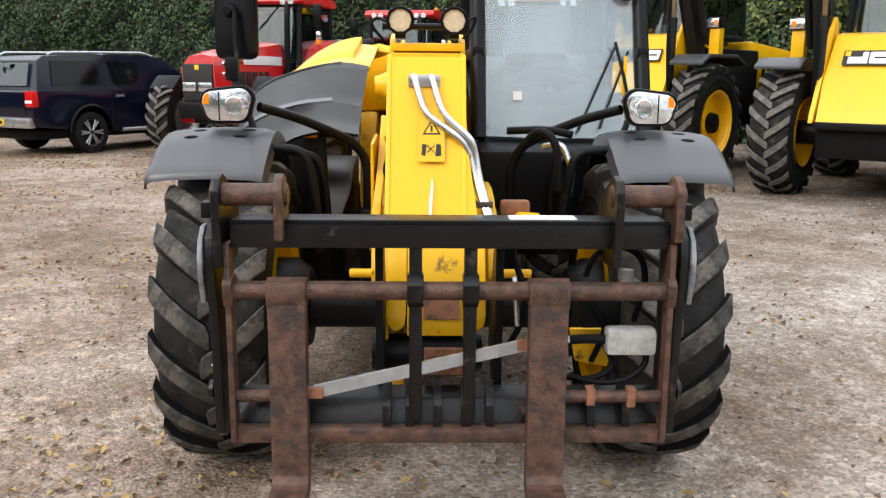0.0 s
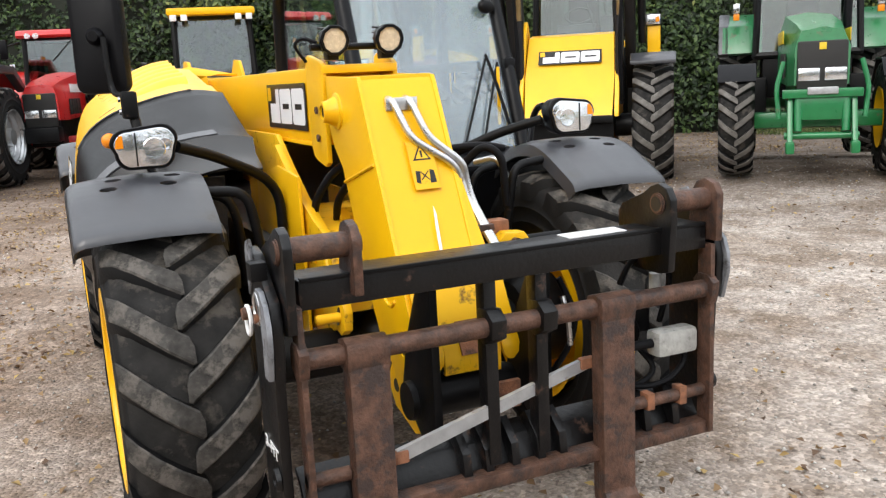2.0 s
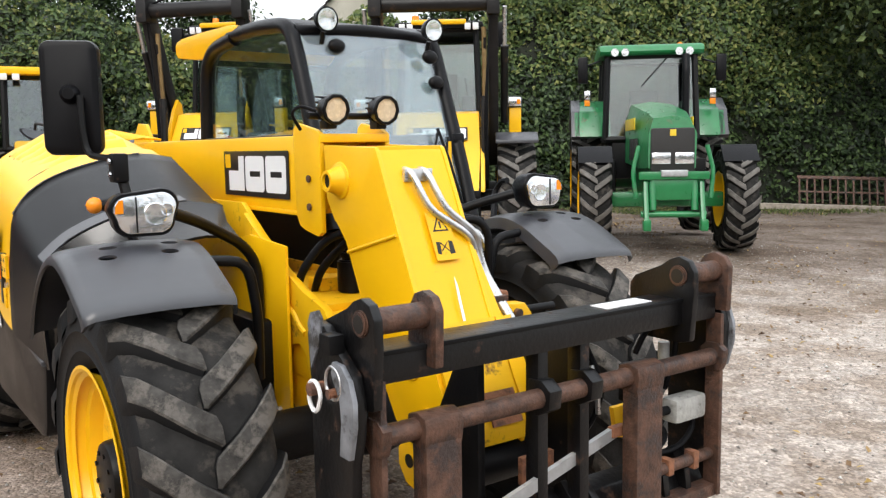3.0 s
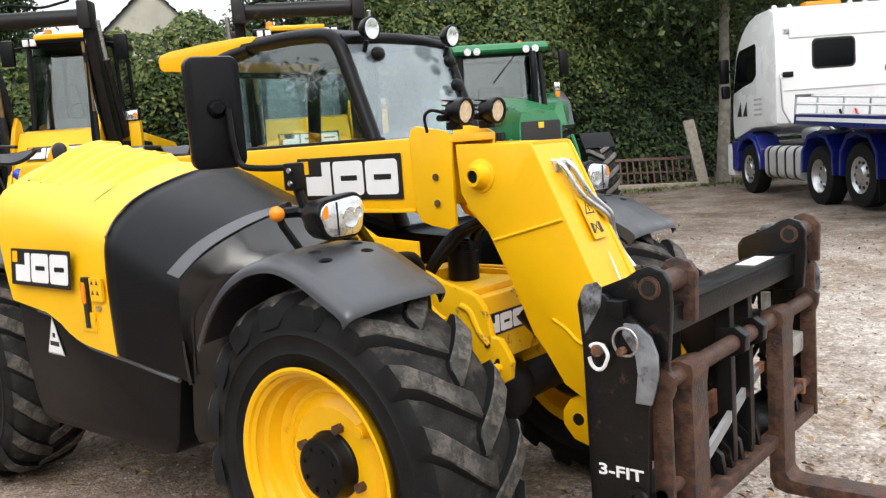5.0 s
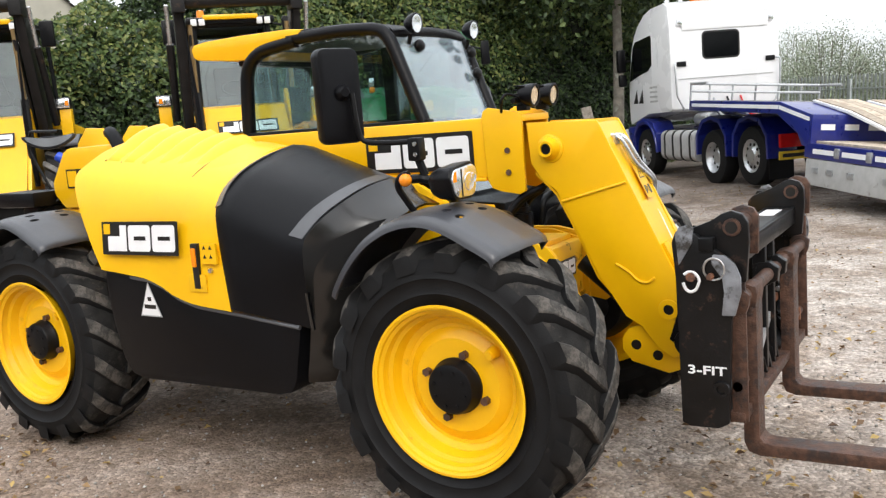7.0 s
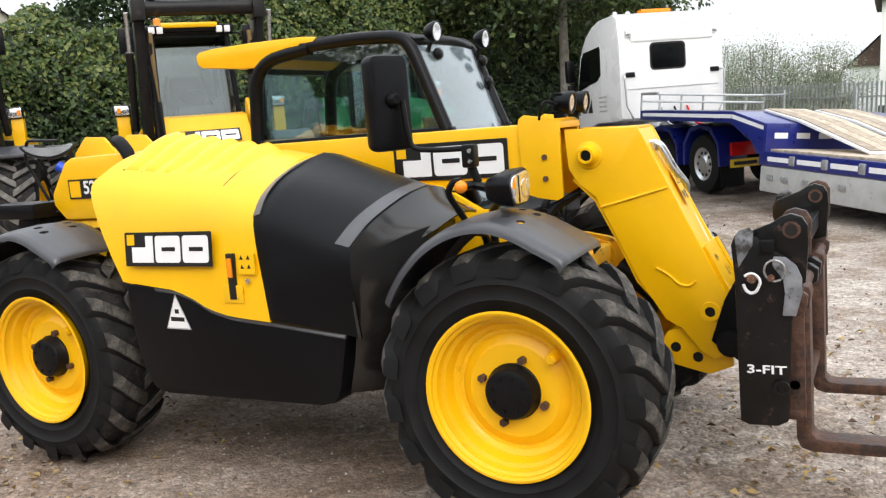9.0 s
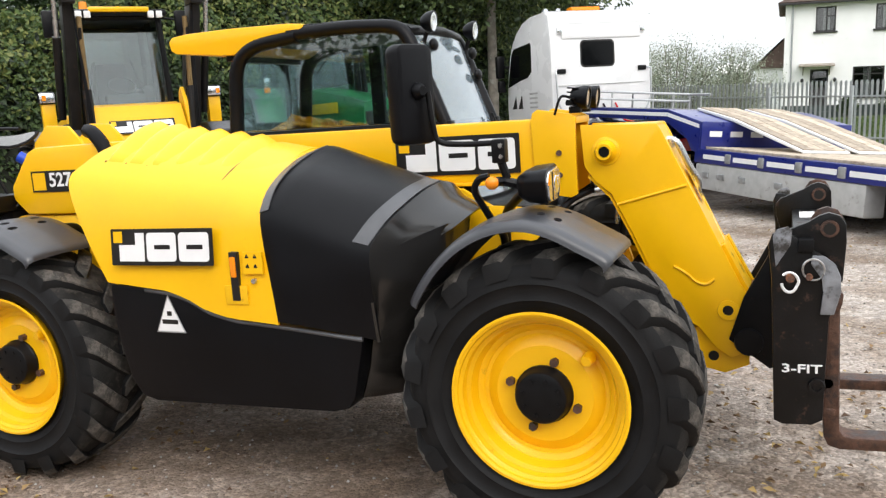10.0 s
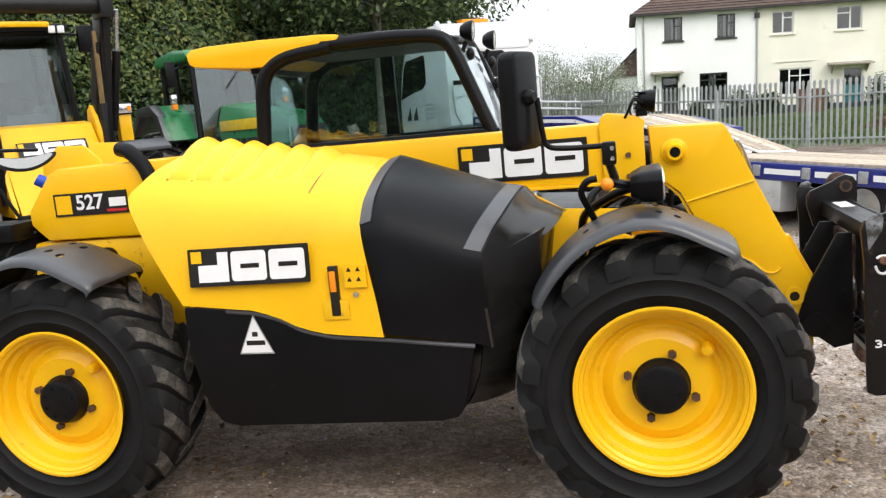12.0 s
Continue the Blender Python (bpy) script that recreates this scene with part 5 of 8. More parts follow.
rm = part("rear_mirror", prism([(0.155 * math.cos(a), 0.034 * math.sin(a) + 0.022 * math.cos(2 * a)) for a in (2 * math.pi * k / 24 for k in range(24))], "z", -0.012, 0.012, 0.005, m=facing((-0.46, 2.98, 1.655), (-0.6, -0.5, 0.2))), PLASTIC, machine, "low oval black rear mirror on a wire frame")
part("mirror_glass", prism([(0.135 * math.cos(a), 0.026 * math.sin(a) + 0.018 * math.cos(2 * a)) for a in (2 * math.pi * k / 24 for k in range(24))], "z", 0.0125, 0.0135, m=facing((-0.46, 2.98, 1.655), (-0.6, -0.5, 0.2))), MIRROR, rm)
part("mirror_wire", tube([(-0.45, 2.90, 1.70), (-0.46, 3.16, 1.715), (-0.47, 3.18, 1.60), (-0.44, 3.06, 1.36)], 0.009, 8, 0.03), BLACK, rm)
part("number_plate_arm", tube([(-0.45, 2.98, 1.30), (-0.55, 3.05, 1.25), (-0.6, 3.1, 1.1)], 0.012, 8, 0.04), BLACK, machine)

# ---------------------------------------------------------------- other machines in the yard
GREEN = shade("green_paint", (0.012, 0.17, 0.052), 0.3, vary=0.12, coat=0.3, spots=(0.12, 0.10, 0.06), spot_at=0.68, spot_scale=5)
RED = shade("red_paint", (0.56, 0.012, 0.012), 0.3, vary=0.1, coat=0.4)
NAVY = shade("navy_paint", (0.003, 0.004, 0.014), 0.2, vary=0.1, coat=0.35, spec=0.3)
WHITE_PAINT = shade("white_paint", (0.80, 0.80, 0.80), 0.28, vary=0.04, scale=1.2, coat=0.4)
BLUE = shade("dark_blue_paint", (0.008, 0.016, 0.17), 0.3, vary=0.12, coat=0.4, spots=(0.05, 0.05, 0.09), spot_at=0.68)
ALLOY = shade("silver_alloy", (0.55, 0.56, 0.57), 0.3, metal=0.8, vary=0.1)
LOCKER = shade("dull_grey_paint", (0.42, 0.42, 0.41), 0.5, vary=0.1, spots=(0.22, 0.2, 0.18), spot_at=0.66)
BOARDS = shade("pale_weathered_boards", (0.46, 0.38, 0.29), 0.8, vary=0.25, scale=14, bump=0.3, bump_scale=50, spots=(0.28, 0.21, 0.15), spot_at=0.6, per="object")
RED_LENS = shade("red_lamp_lens", (0.55, 0.01, 0.01), 0.2, vary=0.1)
PLATE = shade("yellow_plate", (0.75, 0.52, 0.03), 0.4)
ARM = shade("greasy_dark_steel", (0.011, 0.010, 0.010), 0.38, vary=0.3, scale=6, spots=(0.07, 0.04, 0.025), spot_at=0.66, spot_scale=5, spec=0.3)
GRILLE = shade("black_mesh", (0.012, 0.011, 0.010), 0.6, bump=0.5, bump_scale=90)
DUSTY = shade("dusty_agricultural_tread", (0.105, 0.096, 0.086), 0.9, vary=0.35, scale=9, bump=0.3, bump_scale=60, spots=(0.16, 0.15, 0.135), spot_at=0.55, spot_scale=6)


def farm_wheel(parent, x, y, R, W, rim, rim_mat, lugs=20, label="large farm tyre with chevron tread", seg=44):
    w = part("wheel", tyre_mesh(R, W, rim, 0.055, seg), [RUBBER, TREAD_BED], parent, label, 50)
    tread(w, R, W, rim, lugs, -1 if x < 0 else 1, DUSTY, 0.055)
    w.location, w.rotation_euler = (x, y, R), (0.13 * x, 0, 0 if x < 0 else math.pi)
    part("rim", dished_rim(bmesh.new(), -1, rim, W), rim_mat, w)
    part("hub", lathe([(-W * 0.2, rim * 0.34), (-W * 0.42, rim * 0.30), (-W * 0.44, 0.0)], (0, 0, 0), 24), BLACK if rim_mat is YELLOW else rim_mat, w)
    return w


def glass_box(parent, lo, hi, tilt, bar=0.05, mat=None, pane=None):
    """A glazed cab: corner posts, top and bottom rails and a pane in each side; tilt is how far the top leans in at the front."""
    mat, pane = mat or BLACK, pane or GLASS
    (x0, y0, z0), (x1, y1, z1) = lo, hi
    yt = y0 + tilt
    f = part("cab_frame", tube([(x0, y0, z0), (x0 + 0.04, yt, z1)], bar, 8), mat, parent, "black cab posts")
    for a, b in (((x1, y0, z0), (x1 - 0.04, yt, z1)), ((x0, y1, z0), (x0 + 0.04, y1, z1)), ((x1, y1, z0), (x1 - 0.04, y1, z1)),
                 ((x0, (y0 + y1) / 2 + 0.1, z0), (x0 + 0.04, (y0 + y1) / 2 + 0.1, z1)), ((x1, (y0 + y1) / 2 + 0.1, z0), (x1 - 0.04, (y0 + y1) / 2 + 0.1, z1)),
                 ((x0, y0, z0), (x1, y0, z0)), ((x0, yt, z1), (x1, yt, z1)), ((x0, y1, z1), (x1, y1, z1)), ((x0, y0, z0), (x0, y1, z0)), ((x1, y0, z0), (x1, y1, z0)), ((x0, y1, z0), (x1, y1, z0))):
        part("post", rod(a, b, bar, 8), mat, f)
    for pts in ([(x0, y0, z0), (x1, y0, z0), (x1 - 0.04, yt, z1), (x0 + 0.04, yt, z1)], [(x0, y1, z0), (x1, y1, z0), (x1 - 0.04, y1, z1), (x0 + 0.04, y1, z1)],
                [(x0, y0, z0), (x0, y1, z0), (x0 + 0.04, y1, z1), (x0 + 0.04, yt, z1)], [(x1, y0, z0), (x1, y1, z0), (x1 - 0.04, y1, z1), (x1 - 0.04, yt, z1)]):
        g = part("window_pane", loft([pts[:2], [pts[3], pts[2]]], 0.008), pane if pts[0][1] == pts[1][1] == y0 else GLASS_DARK, parent)
        g.visible_shadow = False
    return f


def cab_inside(parent, x, y, z):
    s = part("seat", box((x - 0.25, y, z), (x + 0.25, y + 0.5, z + 0.15), 0.04), SEAT, parent, "dark seat")
    part("seat_back", box((x - 0.24, y + 0.42, z + 0.1), (x + 0.24, y + 0.58, z + 0.75), 0.05), SEAT, s)
    part("steering_wheel", tube([(x + 0.2 * math.cos(a), y - 0.35 + 0.12 * math.sin(a), z + 0.36 + 0.12 * math.sin(a)) for a in (2 * math.pi * k / 16 for k in range(17))], 0.016, 6, 0.01), DASH, parent)
    part("dashboard", box((x - 0.3, y - 0.75, z - 0.2), (x + 0.3, y - 0.5, z + 0.22), 0.05), DASH, parent)


def wheel_loader(m):
    """An articulated loading shovel seen from the front with its arms raised; forward is -y."""
    t = thing("wheel_loader", m, "yellow wheel loader with raised dark arms parked by the hedge", "loader", "wheel loaders by the hedge")
    for x in (-1.14, 1.14):
        for y in (0, 3.0):
            farm_wheel(t, x, y, 0.85, 0.54, 0.47, YELLOW)
        g = part("mudguard", prism([(-0.62, 1.72), (-0.40, 1.83), (0.5, 1.83), (0.8, 1.70), (0.8, 1.66), (0.48, 1.78), (-0.38, 1.78), (-0.62, 1.67)], "x", x - 0.30, x + 0.30, 0.02), FENDER, t, "black mudguard")
        part("lamp_block", box((x - 0.09, 0.2, 1.83), (x + 0.09, 0.36, 2.21), 0.02), YELLOW, g)
        part("mudguard", prism([(2.4, 1.70), (2.6, 1.83), (3.5, 1.83), (3.8, 1.65), (3.8, 1.60), (3.48, 1.78), (2.62, 1.78), (2.4, 1.65)], "x", x - 0.28, x + 0.28, 0.02), FENDER, t)
        s = 1 if x > 0 else -1
        l = part("head_lamp", box((x - 0.13, 0.16, 2.20), (x + 0.11, 0.28, 2.37), 0.05), PLASTIC, t, "head lamp on a stalk")
        part("lens", box((x - 0.11, 0.145, 2.22), (x + 0.09, 0.165, 2.35), 0.03), LENS, l)
        part("indicator", box((x + s * 0.05 - 0.025, 0.138, 2.25), (x + s * 0.05 + 0.025, 0.147, 2.32), 0), AMBER, l)
        part("mirror", box((s * 0.92 - 0.11, 0.7, 3.14), (s * 0.92 + 0.11, 0.78, 3.52), 0.03), PLASTIC, t, "black mirror")
        part("mirror_stalk", rod((s * 0.60, 0.8, 3.42), (s * 0.92, 0.75, 3.38), 0.016, 6), BLACK, t)
    # sloping yellow front with the name panel
    part("front_panel", loft([[(-0.60, -0.62, 1.02), (0.60, -0.62, 1.02)], [(-0.62, -0.35, 1.55), (0.62, -0.35, 1.55)], [(-0.60, 0.02, 2.12), (0.60, 0.02, 2.12)], [(-0.60, 0.30, 2.16), (0.60, 0.30, 2.16)], [(-0.66, 1.2, 1.9), (0.66, 1.2, 1.9)]], 0.03), YELLOW, t, "sloping yellow front panel")
    for s in (-1, 1):
        part("front_cheek", prism([(-0.66, 1.0), (-0.62, 1.12), (-0.02, 2.22), (0.10, 2.36), (0.22, 2.30), (0.4, 1.7), (0.5, 1.0)], "x", s * 0.66 - 0.03, s * 0.66 + 0.03, 0.01), YELLOW, t, "yellow arm cheek plate")
        arm = part("loader_arm", prism([(0.35, 1.35), (0.12, 1.75), (-0.28, 2.8), (-0.56, 3.64), (-0.30, 3.74), (0.05, 2.85), (0.38, 1.9), (0.58, 1.45)], "x", s * 0.82 - 0.07, s * 0.82 + 0.07, 0.012), ARM, t, "raised dark greasy loader arm")
        part("lift_ram", rod((s * 0.80 - s * 0.11, -0.35, 1.15), (s * 0.80 - s * 0.11, -0.30, 2.35), 0.06, 14), ARM, arm)
        part("ram_rod", rod((s * 0.80 - s * 0.11, -0.30, 2.35), (s * 0.80 - s * 0.11, -0.38, 3.3), 0.036, 12), shade("brass_rod", (0.30, 0.20, 0.09), 0.35, metal=0.7), arm)
        part("arm_head", box((s * 0.82 - 0.09, -0.64, 3.44), (s * 0.82 + 0.09, -0.28, 3.82), 0.03), ARM, arm)
        part("tilt_ram", rod((s * 0.98, 0.25, 2.0), (s * 0.98, -0.30, 3.05), 0.055, 12), ARM, arm)
        part("tilt_rod", rod((s * 0.98, -0.30, 3.05), (s * 0.98, -0.50, 3.56), 0.032, 10), STEEL, arm)
        part("arm_plate", prism([(-0.46, 3.15), (-0.18, 3.1), (0.22, 2.2), (0.36, 1.75), (0.22, 1.72), (0.0, 2.2)], "x", s * 0.70 - 0.02, s * 0.70 + 0.02, 0.008), ARM, arm)
        for k in range(3):
            part("arm_hose", tube([(s * (0.74 - 0.02 * k), -0.40, 1.2), (s * (0.72 - 0.02 * k), -0.46, 2.0), (s * 0.75, -0.5, 3.0), (s * 0.78, -0.55, 3.62)], 0.012, 6, 0.2), HOSE, arm)
    cross = part("cross_tube", rod((-0.80, -0.45, 3.62), (0.80, -0.45, 3.62), 0.11, 20), ARM, t, "thick dark cross tube between the raised arms")
    part("cross_hose", tube([(-0.7, -0.5, 3.7), (-0.3, -0.55, 3.82), (0.2, -0.5, 3.76), (0.6, -0.5, 3.84)], 0.018, 6, 0.1), HOSE, cross)
    sign_plate(0.88, 0.22, facing((0.0, -0.215, 1.825), (0, -0.839, 0.544)), t)
    part("front_frame", box((-0.62, -0.5, 0.55), (0.62, 0.6, 1.05), 0.04), BLACK, t, "black front frame")
    part("axle", rod((-1.0, 0, 0.85), (1.0, 0, 0.85), 0.16, 16), BLACK, t)
    part("axle", rod((-1.0, 3.0, 0.85), (1.0, 3.0, 0.85), 0.16, 16), BLACK, t)
    part("bumper_bar", box((-0.62, -0.66, 0.92), (0.62, -0.50, 1.02), 0.02), BLACK, t)
    part("body", box((-0.75, 0.9, 0.7), (0.75, 2.6, 1.95), 0.05), BLACK, t)
    eng = part("engine_hood", prism([(2.4, 0.9), (2.4, 2.1), (4.4, 1.95), (4.7, 1.8), (4.75, 0.95)], "x", -0.72, 0.72, 0.08), YELLOW, t, "yellow engine hood")
    for k in range(6):
        part("hood_slot", box((0.715, 2.8 + 0.22 * k, 1.3), (0.725, 2.93 + 0.22 * k, 1.75), 0), GRILLE, eng)
    glass_box(t, (-0.60, 0.62, 2.12), (0.60, 2.2, 3.42), 0.10, 0.045, pane=GLASS)
    r = part("cab_roof", box((-0.68, 0.60, 3.42), (0.68, 2.3, 3.53), 0.05), BLACK, t, "black roof with a yellow front edge")
    part("roof_edge", box((-0.42, 0.57, 3.48), (0.42, 0.9, 3.56), 0.03), YELLOW, r)
    for x in (-0.56, -0.44, 0.44, 0.56):
        part("roof_lamp", box((x - 0.045, 0.575, 3.40), (x + 0.045, 0.63, 3.50), 0.012), WHITE, r)
    b = part("beacon", lathe([(3.53, 0.07), (3.56, 0.065), (3.70, 0.055), (3.72, 0.0)], (-0.4, 1.2, 0), 16, axis="z"), AMBER, r, "orange beacon")
    part("wiper", tube([(0.3, 0.70, 2.15), (0.1, 0.76, 2.8)], 0.012, 6), BLACK, t)
    cab_inside(t, 0, 1.45, 2.1)
    part("side_console", box((0.32, 1.2, 2.0), (0.5, 1.9, 2.45), 0.05), DASH, t)
    part("control_lever", rod((0.41, 1.25, 2.45), (0.38, 1.15, 2.72), 0.022, 8), DASH, t)
    part("hand_rail", tube([(-0.45, 0.95, 2.1), (-0.46, 0.85, 2.6), (-0.38, 1.0, 2.8)], 0.018, 6, 0.1), BLACK, t)
    return t


L1 = wheel_loader(YARD @ pose(5.43, 7.15, 0, 0, 0, -39) @ Matrix.Scale(0.94, 4))
copy_thing(L1, YARD @ pose(3.24, 9.88, 0, 0, 0, -47) @ Matrix.Diagonal((0.94, 0.94, 1.04, 1)))


def farm_tractor(name, m, paint, label, group, rim_mat, front_r, rear_r, front_links):
    """A four wheel drive farm tractor; forward is -y, origin under the front axle."""
    t = thing(name, m, label, "tractor", group)
    for x in (-0.98, 0.98):
        farm_wheel(t, x, 0, front_r, 0.44, front_r * 0.55, rim_mat, 20)
        farm_wheel(t, x * 0.98, 2.65, rear_r, 0.56, rear_r * 0.55, rim_mat, 22)
        part("front_mudguard", prism([(-0.45, front_r * 1.75), (-0.2, front_r * 2.06), (0.25, front_r * 2.06), (0.62, front_r * 1.62), (0.60, front_r * 1.57), (0.24, front_r * 2.02), (-0.19, front_r * 2.02), (-0.43, front_r * 1.72)], "x", x - 0.24, x + 0.24, 0.012), PLASTIC, t)
        s = 1 if x > 0 else -1
        rg = part("rear_mudguard", prism([(1.72, 1.55), (1.95, 1.95), (2.35, 2.12), (2.95, 2.10), (3.4, 1.8), (3.4, 1.70), (2.9, 2.02), (2.35, 2.04), (2.02, 1.88), (1.80, 1.52)], "x", s * 0.62, s * 1.22, 0.02), paint, t, "broad painted rear mudguard")
        part("mudguard_edge", prism([(1.72, 1.55), (1.95, 1.95), (2.35, 2.14), (2.95, 2.12), (3.4, 1.8), (3.4, 1.66), (2.9, 1.98), (2.35, 2.0), (2.05, 1.85), (1.82, 1.50)], "x", s * 1.10, s * 1.26, 0.02), FENDER, rg)
        ml = part("marker_lamp", box((s * 1.0 - 0.05, 1.78, 2.12), (s * 1.0 + 0.05, 1.86, 2.26), 0.015), LENS, t, "marker lamps on the cab post")
        part("amber_part", box((s * 1.0 - 0.045, 1.77, 2.02), (s * 1.0 + 0.045, 1.86, 2.11), 0.01), AMBER, ml)
        part("step", box((s * 0.70 - 0.14, 1.35, 0.55), (s * 0.70 + 0.14, 1.65, 1.2), 0.03), BLACK, t)
        part("mirror", box((s * 1.08 - 0.08, 1.55, 2.35), (s * 1.08 + 0.08, 1.62, 2.75), 0.03), PLASTIC, t, "black mirror")
        part("mirror_stalk", rod((s * 0.8, 1.75, 2.7), (s * 1.08, 1.6, 2.6), 0.015, 6), BLACK, t)
    hood = part("hood", loft([[(-0.31, -0.80, 1.12), (-0.31, -0.84, 1.55), (-0.24, -0.72, 1.74), (0.0, -0.70, 1.78), (0.24, -0.72, 1.74), (0.31, -0.84, 1.55), (0.31, -0.80, 1.12)],
                              [(-0.36, -0.2, 1.10), (-0.36, -0.2, 1.60), (-0.27, -0.2, 1.84), (0.0, -0.2, 1.88), (0.27, -0.2, 1.84), (0.36, -0.2, 1.60), (0.36, -0.2, 1.10)],
                              [(-0.40, 1.55, 1.15), (-0.40, 1.55, 1.75), (-0.31, 1.55, 2.02), (0.0, 1.55, 2.06), (0.31, 1.55, 2.02), (0.40, 1.55, 1.75), (0.40, 1.55, 1.15)]], 0, closed=True), paint, t, "painted bonnet with rounded edges", 50)
    gr = part("grille", box((-0.285, -0.865, 1.00), (0.285, -0.80, 1.62), 0.03), GRILLE, hood, "black mesh grille")
    for s in (-1, 1):
        part("head_lamp", box((s * 0.15 - 0.125, -0.885, 1.17), (s * 0.15 + 0.125, -0.855, 1.315), 0.02), LENS, gr, "rectangular head lamp")
        part("side_stripe", box((s * 0.405 - 0.01, 0.0, 1.62), (s * 0.405 + 0.002, 1.45, 1.78), 0.004), WHITE if paint is RED else PLATE, hood)
        for k in range(5):
            part("side_vent", box((s * 0.385 - 0.012, -0.1 + 0.22 * k, 1.2), (s * 0.385 + 0.008, 0.05 + 0.22 * k, 1.5), 0.004), GRILLE, hood)
    part("badge", box((-0.04, -0.872, 1.52), (0.04, -0.862, 1.60), 0.004), PLATE, gr)
    part("engine_block", box((-0.28, -0.6, 0.62), (0.28, 1.7, 1.15), 0.04), paint if front_links else BLACK, t)
    ax = part("front_axle", box((-0.85, -0.12, front_r - 0.10), (0.85, 0.12, front_r + 0.10), 0.05), paint, t, "front axle beam")
    part("rear_axle", rod((-0.9, 2.65, rear_r), (0.9, 2.65, rear_r), 0.16, 16), paint, t)
    part("weight_frame", box((-0.30, -1.0, 0.72), (0.30, -0.55, 1.0), 0.04), paint if front_links else BLACK, t)
    if front_links:
        for s in (-1, 1):
            lk = part("front_linkage", prism([(-0.86, 1.02), (-0.96, 1.06), (-1.02, 0.85), (-1.15, 0.55), (-1.22, 0.42), (-1.12, 0.40), (-1.0, 0.55), (-0.86, 0.85)], "x", s * 0.36 - 0.03, s * 0.36 + 0.03, 0.01), paint, t, "green front linkage arm")
            part("lift_ram", rod((s * 0.27, -0.95, 0.98), (s * 0.27, -1.02, 0.6), 0.05, 12), paint, lk)
            part("hook", box((s * 0.36 - 0.05, -1.25, 0.36), (s * 0.36 + 0.05, -1.10, 0.50), 0.02), paint, lk)
            part("side_rail", tube([(s * 0.44, -0.85, 1.40), (s * 0.52, -0.9, 1.1), (s * 0.48, -0.95, 0.75)], 0.03, 8, 0.1), paint, lk)
        part("linkage_bar", box((-0.45, -1.03, 0.98), (0.45, -0.88, 1.08), 0.02), paint, t)
        part("linkage_cross", rod((-0.42, -1.0, 0.55), (0.42, -1.0, 0.55), 0.04, 10), paint, t)
        part("hitch_plate", box((-0.17, -1.06, 1.02), (0.17, -0.98, 1.10), 0.01), GALV, t)
    part("cab_base", box((-0.62, 1.55, 0.9), (0.62, 3.0, 1.55), 0.05), BLACK, t)
    glass_box(t, (-0.72, 1.55, 1.50), (0.72, 3.05, 2.76), 0.12, 0.05)
    rf = part("cab_roof", prism([(1.58, 2.76), (1.52, 2.82), (1.60, 2.92), (2.2, 2.97), (3.0, 2.93), (3.15, 2.84), (3.1, 2.76)], "x", -0.82, 0.82, 0.05), paint, t, "rounded painted cab roof")
    for x in (-0.58, -0.42, 0.42, 0.58):
        part("roof_lamp", rod((x, 1.535, 2.80), (x, 1.50, 2.80), 0.06, 14), LENS, rf)
    part("beacon", lathe([(2.93, 0.06), (3.05, 0.05), (3.08, 0.0)], (0.62, 2.8, 0), 14, axis="z"), AMBER, rf, "orange beacon")
    part("exhaust", tube([(0.52, 1.45, 1.4), (0.52, 1.45, 2.5), (0.52, 1.5, 2.75)], 0.06, 12, 0.05), PLASTIC, t, "tall black exhaust stack")
    part("wiper", tube([(0.25, 1.66, 2.72), (-0.15, 1.60, 2.3)], 0.012, 6), BLACK, t)
    cab_inside(t, 0, 2.2, 1.55)
    return t


farm_tractor("green_tractor", YARD @ pose(7.33, 4.79, 0.17, 0, 0, -43) @ Matrix.Diagonal((0.91, 0.96, 0.96, 1)), GREEN, "green farm tractor with dusty tyres and front linkage", "farm tractors", YELLOW, 0.68, 0.86, True)
R1 = farm_tractor("red_tractor", YARD @ pose(-3.6, 12.2, 0, 0, 0, -17.5), RED, "red farm tractor with silver wheels beside the hedge", "farm tractors", ALLOY, 0.69, 0.88, False)
copy_thing(R1, YARD @ pose(-1.0, 15.6, 0, 0, 0, -12))


